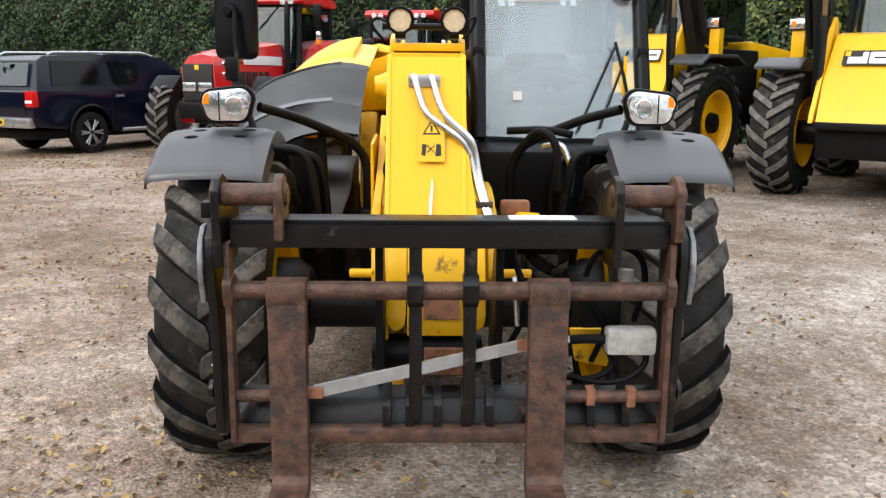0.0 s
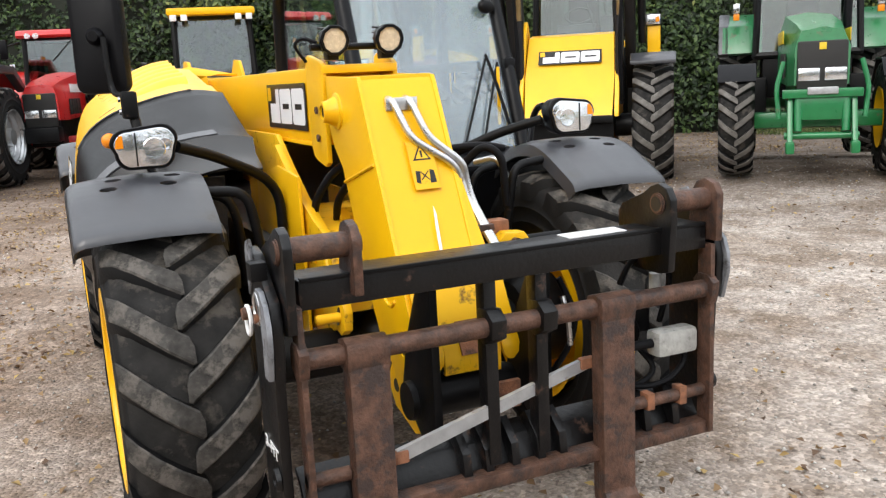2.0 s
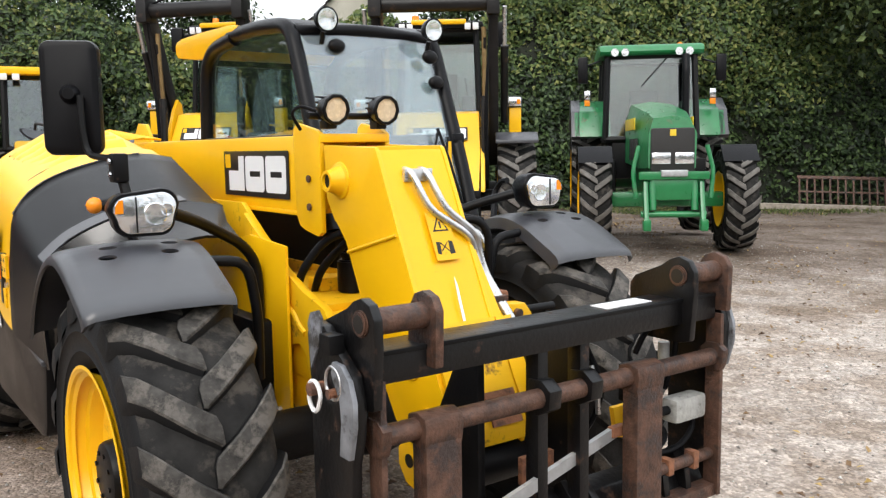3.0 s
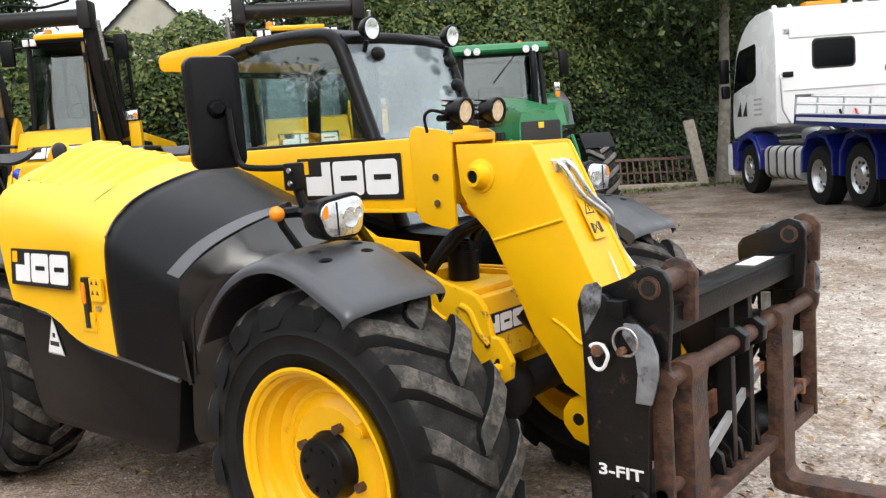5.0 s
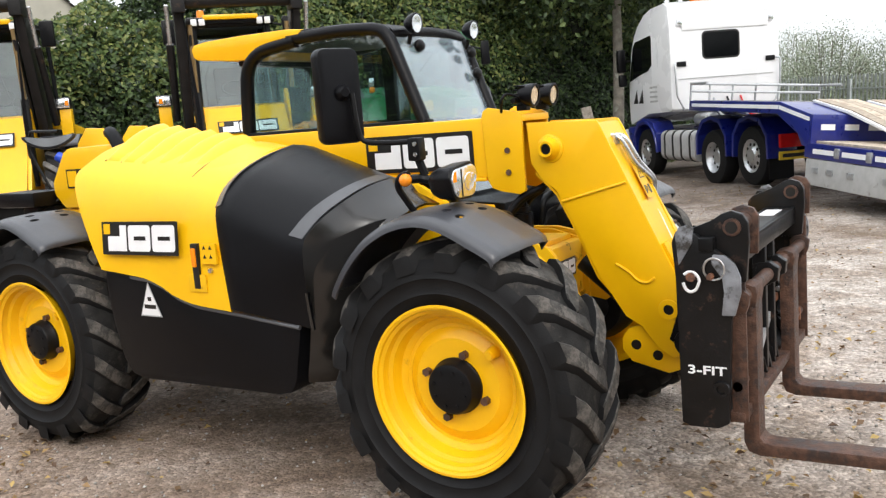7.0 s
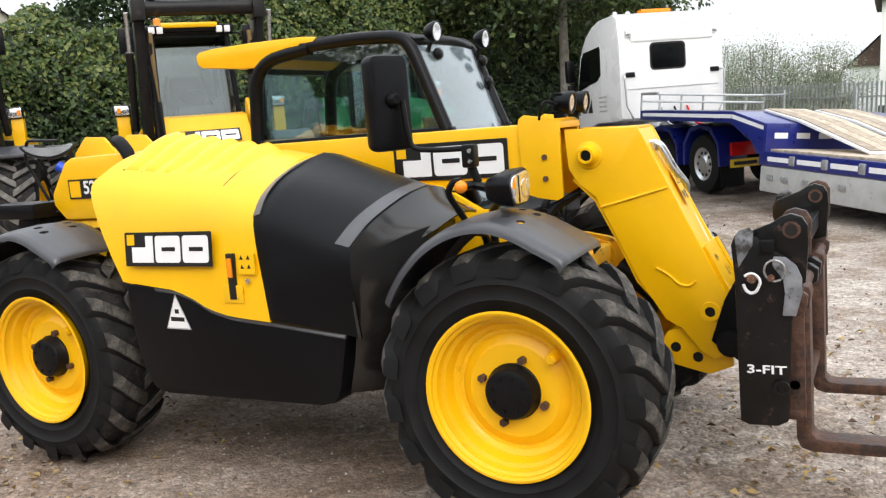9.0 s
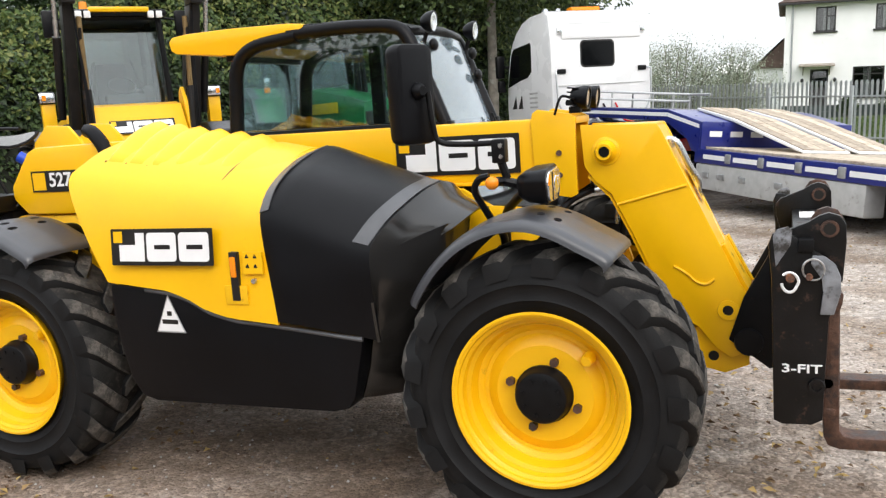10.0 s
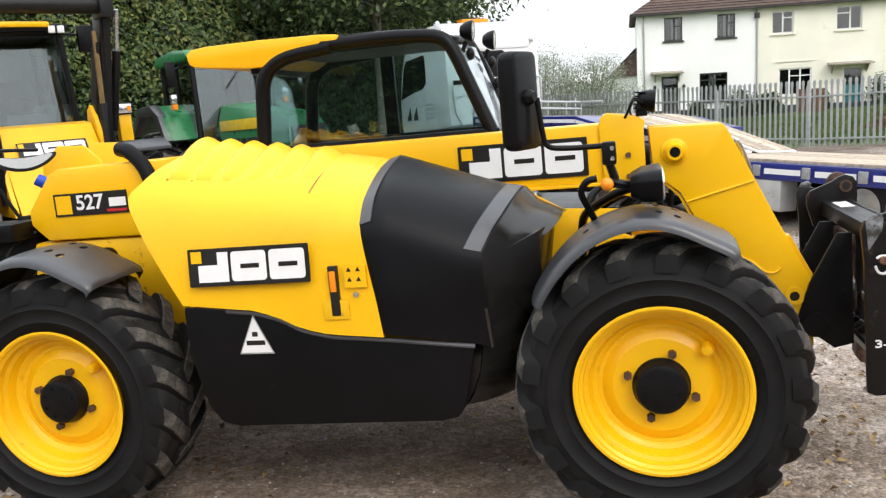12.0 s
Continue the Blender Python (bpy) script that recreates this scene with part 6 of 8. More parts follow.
def digger(m):
    """A backhoe loader by the hedge with its yellow boom folded upright behind the cab."""
    t = thing("backhoe_loader", m, "yellow backhoe digger with raised boom by the hedge", "digger")
    for x in (-0.9, 0.9):
        farm_wheel(t, x, 2.4, 0.72, 0.5, 0.38, YELLOW, 18)
        farm_wheel(t, x * 0.95, 0, 0.55, 0.4, 0.28, YELLOW, 16)
    part("body", prism([(-0.6, 0.6), (-0.6, 1.3), (0.9, 1.55), (3.0, 1.4), (3.2, 0.6)], "x", -0.6, 0.6, 0.06), YELLOW, t, "yellow body")
    glass_box(t, (-0.74, 1.0, 1.4), (0.74, 2.7, 2.72), 0.16, 0.06, pane=GLASS)
    r = part("cab_roof", box((-0.82, 0.85, 2.72), (0.82, 2.8, 2.86), 0.05), YELLOW, t, "yellow cab roof")
    part("beacon", lathe([(2.86, 0.07), (3.02, 0.055), (3.05, 0.0)], (0.3, 2.2, 0), 14, axis="z"), AMBER, r, "orange beacon")
    for x in (-0.7, -0.5, 0.5, 0.7):
        part("roof_lamp", box((x - 0.06, 0.82, 2.62), (x + 0.06, 0.9, 2.73), 0.01), WHITE, r)
    tip = pose(0.1, 0, 0, 0, -20, 0)
    b = part("boom", prism([(2.95, 0.9), (3.3, 0.9), (3.25, 3.0), (2.9, 4.6), (2.5, 5.2), (2.3, 5.0), (2.7, 4.2), (2.95, 3.0)], "x", -0.22, 0.20, 0.03, m=tip), YELLOW, t, "tall yellow folded boom")
    part("boom_ram", rod((0.42, 3.0, 1.6), (-0.45, 2.95, 3.6), 0.06, 12), ARM, b)
    cab_inside(t, 0, 1.7, 1.45)
    return t


digger(YARD @ pose(2.3, 16.0, 0, 0, 0, -10) @ Matrix.Scale(1.16, 4))


CAR_GLASS = shade("dark_car_glass", (0.003, 0.0034, 0.004), 0.05, vary=0.05, spec=0.22)


def pickup(m):
    """A crew cab pickup with a hard top over the bed; forward is -y, origin under the rear axle."""
    t = thing("pickup_truck", m, "dark navy pickup with hard top and silver roof rails", "pickup")
    BODY = [(1.15, 0.52), (1.20, 0.70), (1.17, 1.10), (1.10, 1.16), (-1.0, 1.16), (-2.65, 1.13), (-2.95, 1.10), (-3.85, 1.02), (-4.08, 0.92), (-4.15, 0.70), (-4.12, 0.45), (-3.65, 0.40), (-3.63, 0.55), (-3.50, 0.76), (-3.20, 0.85), (-2.90, 0.80), (-2.72, 0.62), (-2.68, 0.38), (-0.50, 0.38), (-0.46, 0.60), (-0.30, 0.78), (0.0, 0.86), (0.30, 0.78), (0.46, 0.60), (0.50, 0.45)]
    body = part("body", prism(BODY, "x", -0.92, 0.92, 0.03), NAVY, t, "dark navy body")
    TOP = [(1.08, 1.15), (0.92, 1.66), (0.80, 1.74), (-0.30, 1.79), (-1.55, 1.80), (-1.95, 1.74), (-2.60, 1.26), (-2.75, 1.14)]
    part("cabin", loft([[(-0.90, y, z) if z < 1.3 else (-0.74, y, z) for y, z in TOP], [(0.90, y, z) if z < 1.3 else (0.74, y, z) for y, z in TOP]], 0, closed=True), NAVY, body)
    for s in (-1, 1):
        for ys in ((0.78, -0.28), (-0.52, -1.22), (-1.32, -2.10)):
            y0, y1 = ys
            zt = 1.66 if y1 > -1.5 else 1.60
            pts = [(y0 - 0.02, 1.24), (y0 - 0.10 if y0 > 0.5 else y0, zt), (y1 if y1 > -1.5 else y1 + 0.25, zt), (y1, 1.24)]
            part("side_window", loft([[(s * (0.90 - 0.16 * (z - 1.15) / 0.6 + 0.006), y, z) for y, z in (pts[0], pts[3])], [(s * (0.90 - 0.16 * (z - 1.15) / 0.6 + 0.006), y, z) for y, z in (pts[1], pts[2])]], 0.01), CAR_GLASS, body, "dark tinted window")
        part("roof_rail", tube([(s * 0.66, 0.65, 1.76), (s * 0.66, 0.55, 1.81), (s * 0.66, -0.3, 1.83), (s * 0.66, -1.5, 1.85), (s * 0.66, -1.75, 1.79)], 0.022, 8, 0.06), ALLOY, t, "silver roof rail")
        tl = part("tail_lamp", box((s * 0.84 - 0.10, 1.08, 0.86), (s * 0.84 + 0.095, 1.22, 1.14), 0.03), RED_LENS, t, "red tail lamp")
        part("lamp_stripe", box((s * 0.84 - 0.09, 1.205, 0.93), (s * 0.84 + 0.085, 1.225, 0.98), 0.004), WHITE, tl)
        part("side_step", rod((s * 0.90, -0.7, 0.40), (s * 0.90, -2.5, 0.40), 0.04, 10), ALLOY, t, "silver side step")
        part("door_handle", box((s * 0.915, -0.75, 1.02), (s * 0.94, -0.58, 1.06), 0.01), ALLOY, body)
        part("door_handle", box((s * 0.915, -1.70, 1.02), (s * 0.94, -1.52, 1.06), 0.01), ALLOY, body)
        for y in (-0.48, -1.42, -2.42):
            part("door_gap", box((s * 0.919, y - 0.005, 0.50), (s * 0.924, y + 0.005, 1.15), 0), DECAL, body)
        for y in (0.0, -3.15):
            part("wheel_arch", tube([(s * 0.925, y + 0.47 * math.cos(a), 0.40 + 0.47 * math.sin(a)) for a in (math.pi * k / 12 for k in range(13))], 0.028, 6, 0.03), PLASTIC, t)
            w = part("wheel", lathe([(-0.12, 0.25), (-0.125, 0.30), (-0.11, 0.365), (-0.06, 0.38), (0.06, 0.38), (0.11, 0.365), (0.125, 0.30), (0.12, 0.25)], (0, 0, 0), 36), RUBBER, t, "road tyre")
            w.location = (s * 0.80, y, 0.38)
            rim = part("rim", lathe([(s * 0.115, 0.255), (s * 0.10, 0.235), (s * 0.02, 0.22), (s * 0.02, 0.0)], (0, 0, 0), 32), DECAL, w)
            for k in range(6):
                a = math.pi * k / 3
                for d in (-0.13, 0.13):
                    part("spoke", rod((s * 0.105, 0.04 * math.cos(a), 0.04 * math.sin(a)), (s * 0.105, 0.242 * math.cos(a + d), 0.242 * math.sin(a + d)), 0.017, 6), ALLOY, rim)
    part("rear_bumper", box((-0.88, 1.12, 0.50), (0.88, 1.30, 0.68), 0.04), ALLOY, t, "bright rear bumper")
    part("number_plate", box((-0.26, 1.30, 0.54), (0.26, 1.315, 0.65), 0), PLATE, t, "yellow plate with a dark bar")
    part("plate_bar", box((-0.22, 1.315, 0.57), (0.22, 1.318, 0.62), 0), DECAL, t)
    part("tailgate", box((-0.72, 1.17, 0.72), (0.72, 1.215, 1.12), 0.02), NAVY, t)
    part("tow_ball", rod((0, 1.28, 0.45), (0, 1.42, 0.45), 0.03, 8), BLACK, t)
    part("rear_window", loft([[(-0.66, 1.09, 1.22), (0.66, 1.09, 1.22)], [(-0.60, 0.965, 1.62), (0.60, 0.965, 1.62)]], 0.01), GLASS_DARK, body)
    part("underbody", box((-0.7, -3.9, 0.28), (0.7, 1.0, 0.45), 0.03), BLACK, t)
    return t


pickup(YARD @ pose(-7.0, 13.3, 0, 0, 0, 150))


def lorry(m):
    """A three axle tractor unit seen from behind; forward is -y, origin under the drive axle."""
    t = thing("lorry", m, "white lorry cab on a dark blue three axle chassis", "lorry")
    SIDE = [(-4.50, 1.12), (-4.54, 1.6), (-4.50, 2.05), (-4.40, 2.5), (-4.27, 2.85), (-4.10, 3.12), (-3.85, 3.34), (-3.5, 3.52), (-3.1, 3.61), (-2.45, 3.63), (-2.22, 3.54), (-2.15, 3.0), (-2.15, 1.42), (-2.35, 1.38), (-3.4, 1.36), (-4.1, 1.2)]
    cab = part("cab", prism(SIDE, "x", -1.22, 1.22, 0.10), WHITE_PAINT, t, "tall white sleeper cab")
    cab.location.y = 0.41
    for z in (2.05, 3.33):
        part("panel_line", box((-1.05, -2.146, z - 0.005), (1.05, -2.13, z + 0.005), 0.002), LOCKER, cab)
    part("roof_panel", box((-0.95, -2.145, 3.02), (0.95, -2.12, 3.30), 0.02), WHITE_PAINT, cab)
    part("rear_window", prism(round_rect(0.76, 0.50, 0.08), "y", -2.146, -2.138, m=Matrix.Translation((0.1, 0, 2.70))), CAR_GLASS, cab, "dark rear window with rounded corners")
    part("window_seal", prism(round_rect(0.83, 0.57, 0.10), "y", -2.149, -2.143, m=Matrix.Translation((0.1, 0, 2.70))), DECAL, cab)
    for s in (-1, 1):
        part("side_window", prism([(-4.38, 2.12), (-4.12, 2.86), (-3.98, 2.98), (-3.12, 3.04), (-3.08, 2.98), (-3.10, 2.42), (-3.3, 2.30), (-3.75, 2.24)], "x", s * 1.215, s * 1.228), CAR_GLASS, cab, "dark side window")
        part("vent", box((s * 0.98 - 0.10, -2.148, 2.30), (s * 0.98 + 0.10, -2.12, 2.40), 0.01), BLACK, cab)
        part("marker_lamp", box((s * 1.0 - 0.06, -2.148, 3.12), (s * 1.0 + 0.06, -2.10, 3.28), 0.02), LENS, cab)
        part("grab_rail", tube([(s * 1.10, -2.14, 2.36), (s * 1.16, -2.05, 2.34), (s * 1.13, -2.05, 1.7), (s * 1.0, -2.05, 1.45), (s * 0.98, -2.13, 1.42)], 0.02, 8, 0.06), ALLOY, cab, "grey grab rail")
        mr = part("mirror", box((s * 1.42 - 0.10, -4.45, 2.34), (s * 1.42 + 0.10, -4.30, 2.86), 0.05), PLASTIC, cab, "black mirror housing")
        part("wide_mirror", box((s * 1.40 - 0.09, -4.44, 2.02), (s * 1.40 + 0.09, -4.31, 2.30), 0.05), PLASTIC, mr)
        part("mirror_stalk", rod((s * 1.2, -4.3, 2.6), (s * 1.4, -4.4, 2.6), 0.025, 6), BLACK, mr)
        part("wing_lip", tube([(s * 1.235, -3.21 + 0.66 * math.cos(a), 0.55 + 0.66 * math.sin(a)) for a in (math.pi * k / 14 for k in range(15))], 0.03, 6, 0.03), BLUE, t)
        part("front_wing", prism([(-3.72, 0.55), (-3.70, 0.95), (-3.5, 1.2), (-3.07, 1.28), (-2.6, 1.2), (-2.40, 0.95), (-2.38, 0.55), (-2.48, 0.55), (-2.5, 0.9), (-2.7, 1.10), (-3.07, 1.16), (-3.42, 1.10), (-3.6, 0.9), (-3.62, 0.55)], "x", s * 0.80, s * 1.24, 0.015), BLUE, t, "dark blue wheel arch").location.y = -0.14
        part("front_step", box((s * 0.95, -4.25, 0.45), (s * 1.22, -3.85, 1.1), 0.06), BLUE, t)
        for y in (0.0, 1.42):
            part("wheel_arch", prism([(y - 0.62, 0.55), (y - 0.60, 0.95), (y - 0.36, 1.22), (y, 1.29), (y + 0.36, 1.22), (y + 0.60, 0.95), (y + 0.62, 0.55), (y + 0.56, 0.55), (y + 0.53, 0.92), (y + 0.32, 1.15), (y, 1.22), (y - 0.32, 1.15), (y - 0.53, 0.92), (y - 0.56, 0.55)], "x", s * 0.72, s * 1.25, 0.012), BLUE, t, "dark blue wheel arch")
        for y, z in ((-3.21, 0.53), (0.0, 0.51), (1.42, 0.58)):
            w = part("wheel", lathe([(-0.15, 0.29), (-0.155, 0.40), (-0.14, 0.49), (-0.10, 0.51), (0.10, 0.51), (0.14, 0.49), (0.155, 0.40), (0.15, 0.29)], (0, 0, 0), 40), RUBBER, t, "lorry tyre")
            w.location = (s * 1.06, y, z)
            deep = 0.02 if y == 0 else 0.11
            rim = part("rim", lathe([(s * 0.15, 0.295), (s * 0.13, 0.27), (s * deep, 0.24), (s * (deep + 0.02), 0.15), (s * (deep + 0.05), 0.12), (s * (deep + 0.05), 0.0)], (0, 0, 0), 32), ALLOY, w, "bright alloy rim")
            for k in range(10):
                a = 2 * math.pi * k / 10
                part("rim_hole", rod((s * (deep + 0.008), 0.20 * math.cos(a), 0.20 * math.sin(a)), (s * (deep + 0.02), 0.20 * math.cos(a), 0.20 * math.sin(a)), 0.028, 10), DECAL, rim)
        tank = part("fuel_tank", prism([(p[0] + s * 0.92, p[1] + 0.70) for p in round_rect(0.56, 0.62, 0.14)], "y", -2.42, -0.78, 0.02), LOCKER, t, "ribbed grey fuel tank")
        for y in (-2.2, -1.8, -1.4, -1.0):
            part("tank_strap", prism([(p[0] + s * 0.92, p[1] + 0.70) for p in round_rect(0.585, 0.645, 0.15)], "y", y - 0.03, y + 0.03, 0), DECAL, tank)
        part("chassis_rail", box((s * 0.42 - 0.05, -4.1, 0.72), (s * 0.42 + 0.05, 2.3, 1.0), 0.01), BLUE, t)
        part("tail_lamp", box((s * 0.82 - 0.28, 2.10, 0.72), (s * 0.82 + 0.28, 2.18, 0.95), 0.02), RED_LENS, t, "red tail lamp cluster")
        part("plate", box((s * 0.82 - 0.28, 2.105, 0.52), (s * 0.82 + 0.28, 2.13, 0.66), 0), PLATE, t)
        part("plate_bar", box((s * 0.82 - 0.22, 2.13, 0.56), (s * 0.82 + 0.22, 2.134, 0.62), 0), DECAL, t)
        part("mud_flap", box((s * 1.0 - 0.22, 2.0, 0.2), (s * 1.0 + 0.22, 2.02, 0.75), 0), BLACK, t)
    part("axle", rod((-1.0, 0, 0.51), (1.0, 0, 0.51), 0.12, 12), BLACK, t)
    part("axle", rod((-1.0, 1.42, 0.58), (1.0, 1.42, 0.58), 0.10, 12), BLACK, t)
    part("axle", rod((-1.0, -3.21, 0.53), (1.0, -3.21, 0.53), 0.10, 12), BLACK, t)
    part("fifth_wheel", box((-0.5, -0.5, 1.0), (0.5, 0.5, 1.14), 0.03), BLACK, t)
    for x in (-0.3, 0.0, 0.3):
        part("air_line", tube([(x, -1.73, 1.62), (x, -1.45, 1.25), (x * 0.8, -0.8, 1.2), (x * 0.6, -0.5, 1.2)], 0.022, 6, 0.2), (RED_LENS, BLACK, GALV)[int(x * 3.4) + 1], t)
    part("air_bottle", rod((0.55, -1.9, 1.2), (0.55, -1.2, 1.2), 0.13, 14), ALLOY, t)
    b = part("light_bar", box((-0.35, -2.6, 3.625), (0.35, -2.35, 3.75), 0.03), AMBER, t, "orange light bar on the roof")
    for x in (-0.9, -0.6, 0.6, 0.9):
        part("roof_lamp", rod((x, -2.5, 3.69), (x, -2.6, 3.69), 0.055, 12), LENS, b)
    part("roof_rail", rod((-1.0, -2.5, 3.65), (1.0, -2.5, 3.65), 0.025, 8), ALLOY, b)
    for dy in (0.0, 0.32):
        part("cab_marking", prism([(-4.2 + dy, 1.62), (-3.95 + dy, 1.62), (-3.98 + dy, 1.92)], "x", 1.218, 1.226), DECAL, cab, "dark painted triangle")
    for k in range(4):
        part("marking_bar", box((1.218, -3.25, 1.62 + 0.1 * k), (1.224, -2.85, 1.66 + 0.1 * k), 0), LOCKER, cab)
    part("bumper", box((-1.22, -4.5, 0.35), (1.22, -4.1, 1.05), 0.06), WHITE_PAINT, t)
    return t


def low_loader(m):
    """A step frame machinery trailer, swung a little out of line with the lorry; origin at its coupling."""
    t = thing("low_loader_trailer", m, "dark blue low loader trailer with a pale board deck", "trailer")
    W = 1.27
    neck = part("neck", prism([(-0.75, 1.28), (-0.75, 1.46), (3.07, 1.46), (4.05, 1.30), (4.05, 0.84), (3.85, 0.86), (3.7, 1.02), (3.0, 1.28)], "x", -W, W, 0.015), BLUE, t, "dark blue raised neck")
    part("neck_deck", box((-W + 0.06, -0.7, 1.461), (W - 0.06, 3.04, 1.475), 0), LOCKER, neck, "grey chequer plate")
    for s in (-1, 1):
        part("white_stripe", box((s * W - 0.004, -0.6, 1.35), (s * W + 0.004, 3.05, 1.41), 0), WHITE, neck)
        part("white_stripe", prism([(3.07, 1.41), (4.03, 1.255), (4.03, 1.20), (3.07, 1.35)], "x", s * W - 0.004, s * W + 0.004), WHITE, neck)
        for z in (1.64, 1.78):
            part("rail", rod((s * W, -0.7, z), (-s * 0.0, -0.7, z), 0.025, 8), GALV, neck, "galvanised guard rail")
        for y in (-0.7,):
            for x in (0.0, 0.45, 0.9, 1.27):
                part("rail_post", rod((s * x, y, 1.46), (s * x, y, 1.80), 0.02, 8), GALV, neck)
        part("rail", rod((s * W, -0.7, 1.78), (s * W, 0.1, 1.78), 0.025, 8), GALV, neck)
    part("head_board", box((-W, 4.05, 0.88), (W, 4.11, 1.295), 0.01), BLUE, t, "blue board at the end of the neck")
    for k in range(7):
        part("lashing_slot", box((-1.1 + 0.34 * k, 4.11, 1.08), (-0.9 + 0.34 * k, 4.118, 1.16), 0), WHITE, t)
    deck = part("deck_frame", box((-W, 3.95, 0.70), (W, 9.7, 0.90), 0.015), BLUE, t, "dark blue deck frame")
    for k in range(12):
        x = -W + 0.05 + k * 0.2015
        part("deck_board", box((x, 4.12, 0.901), (x + 0.195, 9.65, 0.935), 0.004), BOARDS, deck)
    for s in (-1, 1):
        for k in range(7):
            y = 4.2 + 0.76 * k
            part("white_stripe", box((s * W - 0.004, y, 0.765), (s * W + 0.005, y + 0.55, 0.83), 0), WHITE, deck)
            part("lashing_ring", box((s * W - 0.004, y + 0.58, 0.735), (s * W + 0.02, y + 0.70, 0.865), 0.012), GALV, deck, "recessed lashing ring")
        part("side_locker", box((s * W - 0.28, 4.0, 0.33), (s * W - 0.01, 7.5, 0.695), 0.02), LOCKER, t, "long grey side locker")
        for y in (4.2, 4.6, 5.1, 5.9, 6.8):
            part("locker_latch", box((s * W - 0.012, y, 0.50), (s * W + 0.006, y + 0.16, 0.58), 0.01), GALV, t)
        for y in (8.6, 9.42):
            w = part("wheel", lathe([(-0.13, 0.22), (-0.14, 0.30), (-0.12, 0.39), (-0.08, 0.41), (0.08, 0.41), (0.12, 0.39), (0.14, 0.30), (0.13, 0.22)], (0, 0, 0), 32), RUBBER, t, "small trailer tyre")
            w.location = (s * 1.08, y, 0.46)
            part("rim", lathe([(s * 0.13, 0.225), (s * 0.10, 0.20), (s * 0.03, 0.17), (s * 0.05, 0.0)], (0, 0, 0), 24), ALLOY, w)
    part("main_beam", box((-0.35, 3.9, 0.45), (0.35, 9.5, 0.70), 0.02), BLACK, t)
    # two boarded ramps lying from the neck down to the deck
    for x in (-0.42, 0.42):
        r = part("ramp", prism([(3.1, 1.46), (3.1, 1.495), (4.12, 1.345), (5.75, 0.965), (5.75, 0.937), (4.1, 1.305)], "x", x - 0.36, x + 0.36, 0.008), WHITE_PAINT, t, "pale boarded loading ramp")
        for k in range(4):
            xx = x - 0.32 + 0.16 * k
            part("ramp_board", prism([(3.12, 1.488), (3.12, 1.506), (4.13, 1.357), (5.70, 0.990), (5.70, 0.972), (4.13, 1.339)], "x", xx, xx + 0.15), BOARDS, r)
    return t


lorry(YARD @ pose(13.66, 1.68, -0.03, 0, 0, 130.9))
# the trailer leans a little on the uneven ground
low_loader(YARD @ pose(9.94, -0.61, -0.14, 0, 0, 125.7) @ pose(0, 0, 0, -1.72, -5.04) @ pose(0, -4.05, 0))

# ---------------------------------------------------------------- ground
FALL = math.tan(radians(2.3))


def ground_z(x, y):
    """Height of the sloping yard; it levels out far away, with a low rise where the green tractor stands."""
    rise = 0.19 * math.exp(-((x - 8.0) ** 2 + (y - 5.4) ** 2) / 5.5)
    if abs(y) < 14:
        return rise - FALL * y
    return rise - FALL * math.copysign(14 + 14 * math.tanh((abs(y) - 14) / 14), y)


def at_yard(x, y, dz=0.0, rz=0.0):
    """An upright place on the ground."""
    return pose(x, y, ground_z(x, y) + dz, 0, 0, rz)


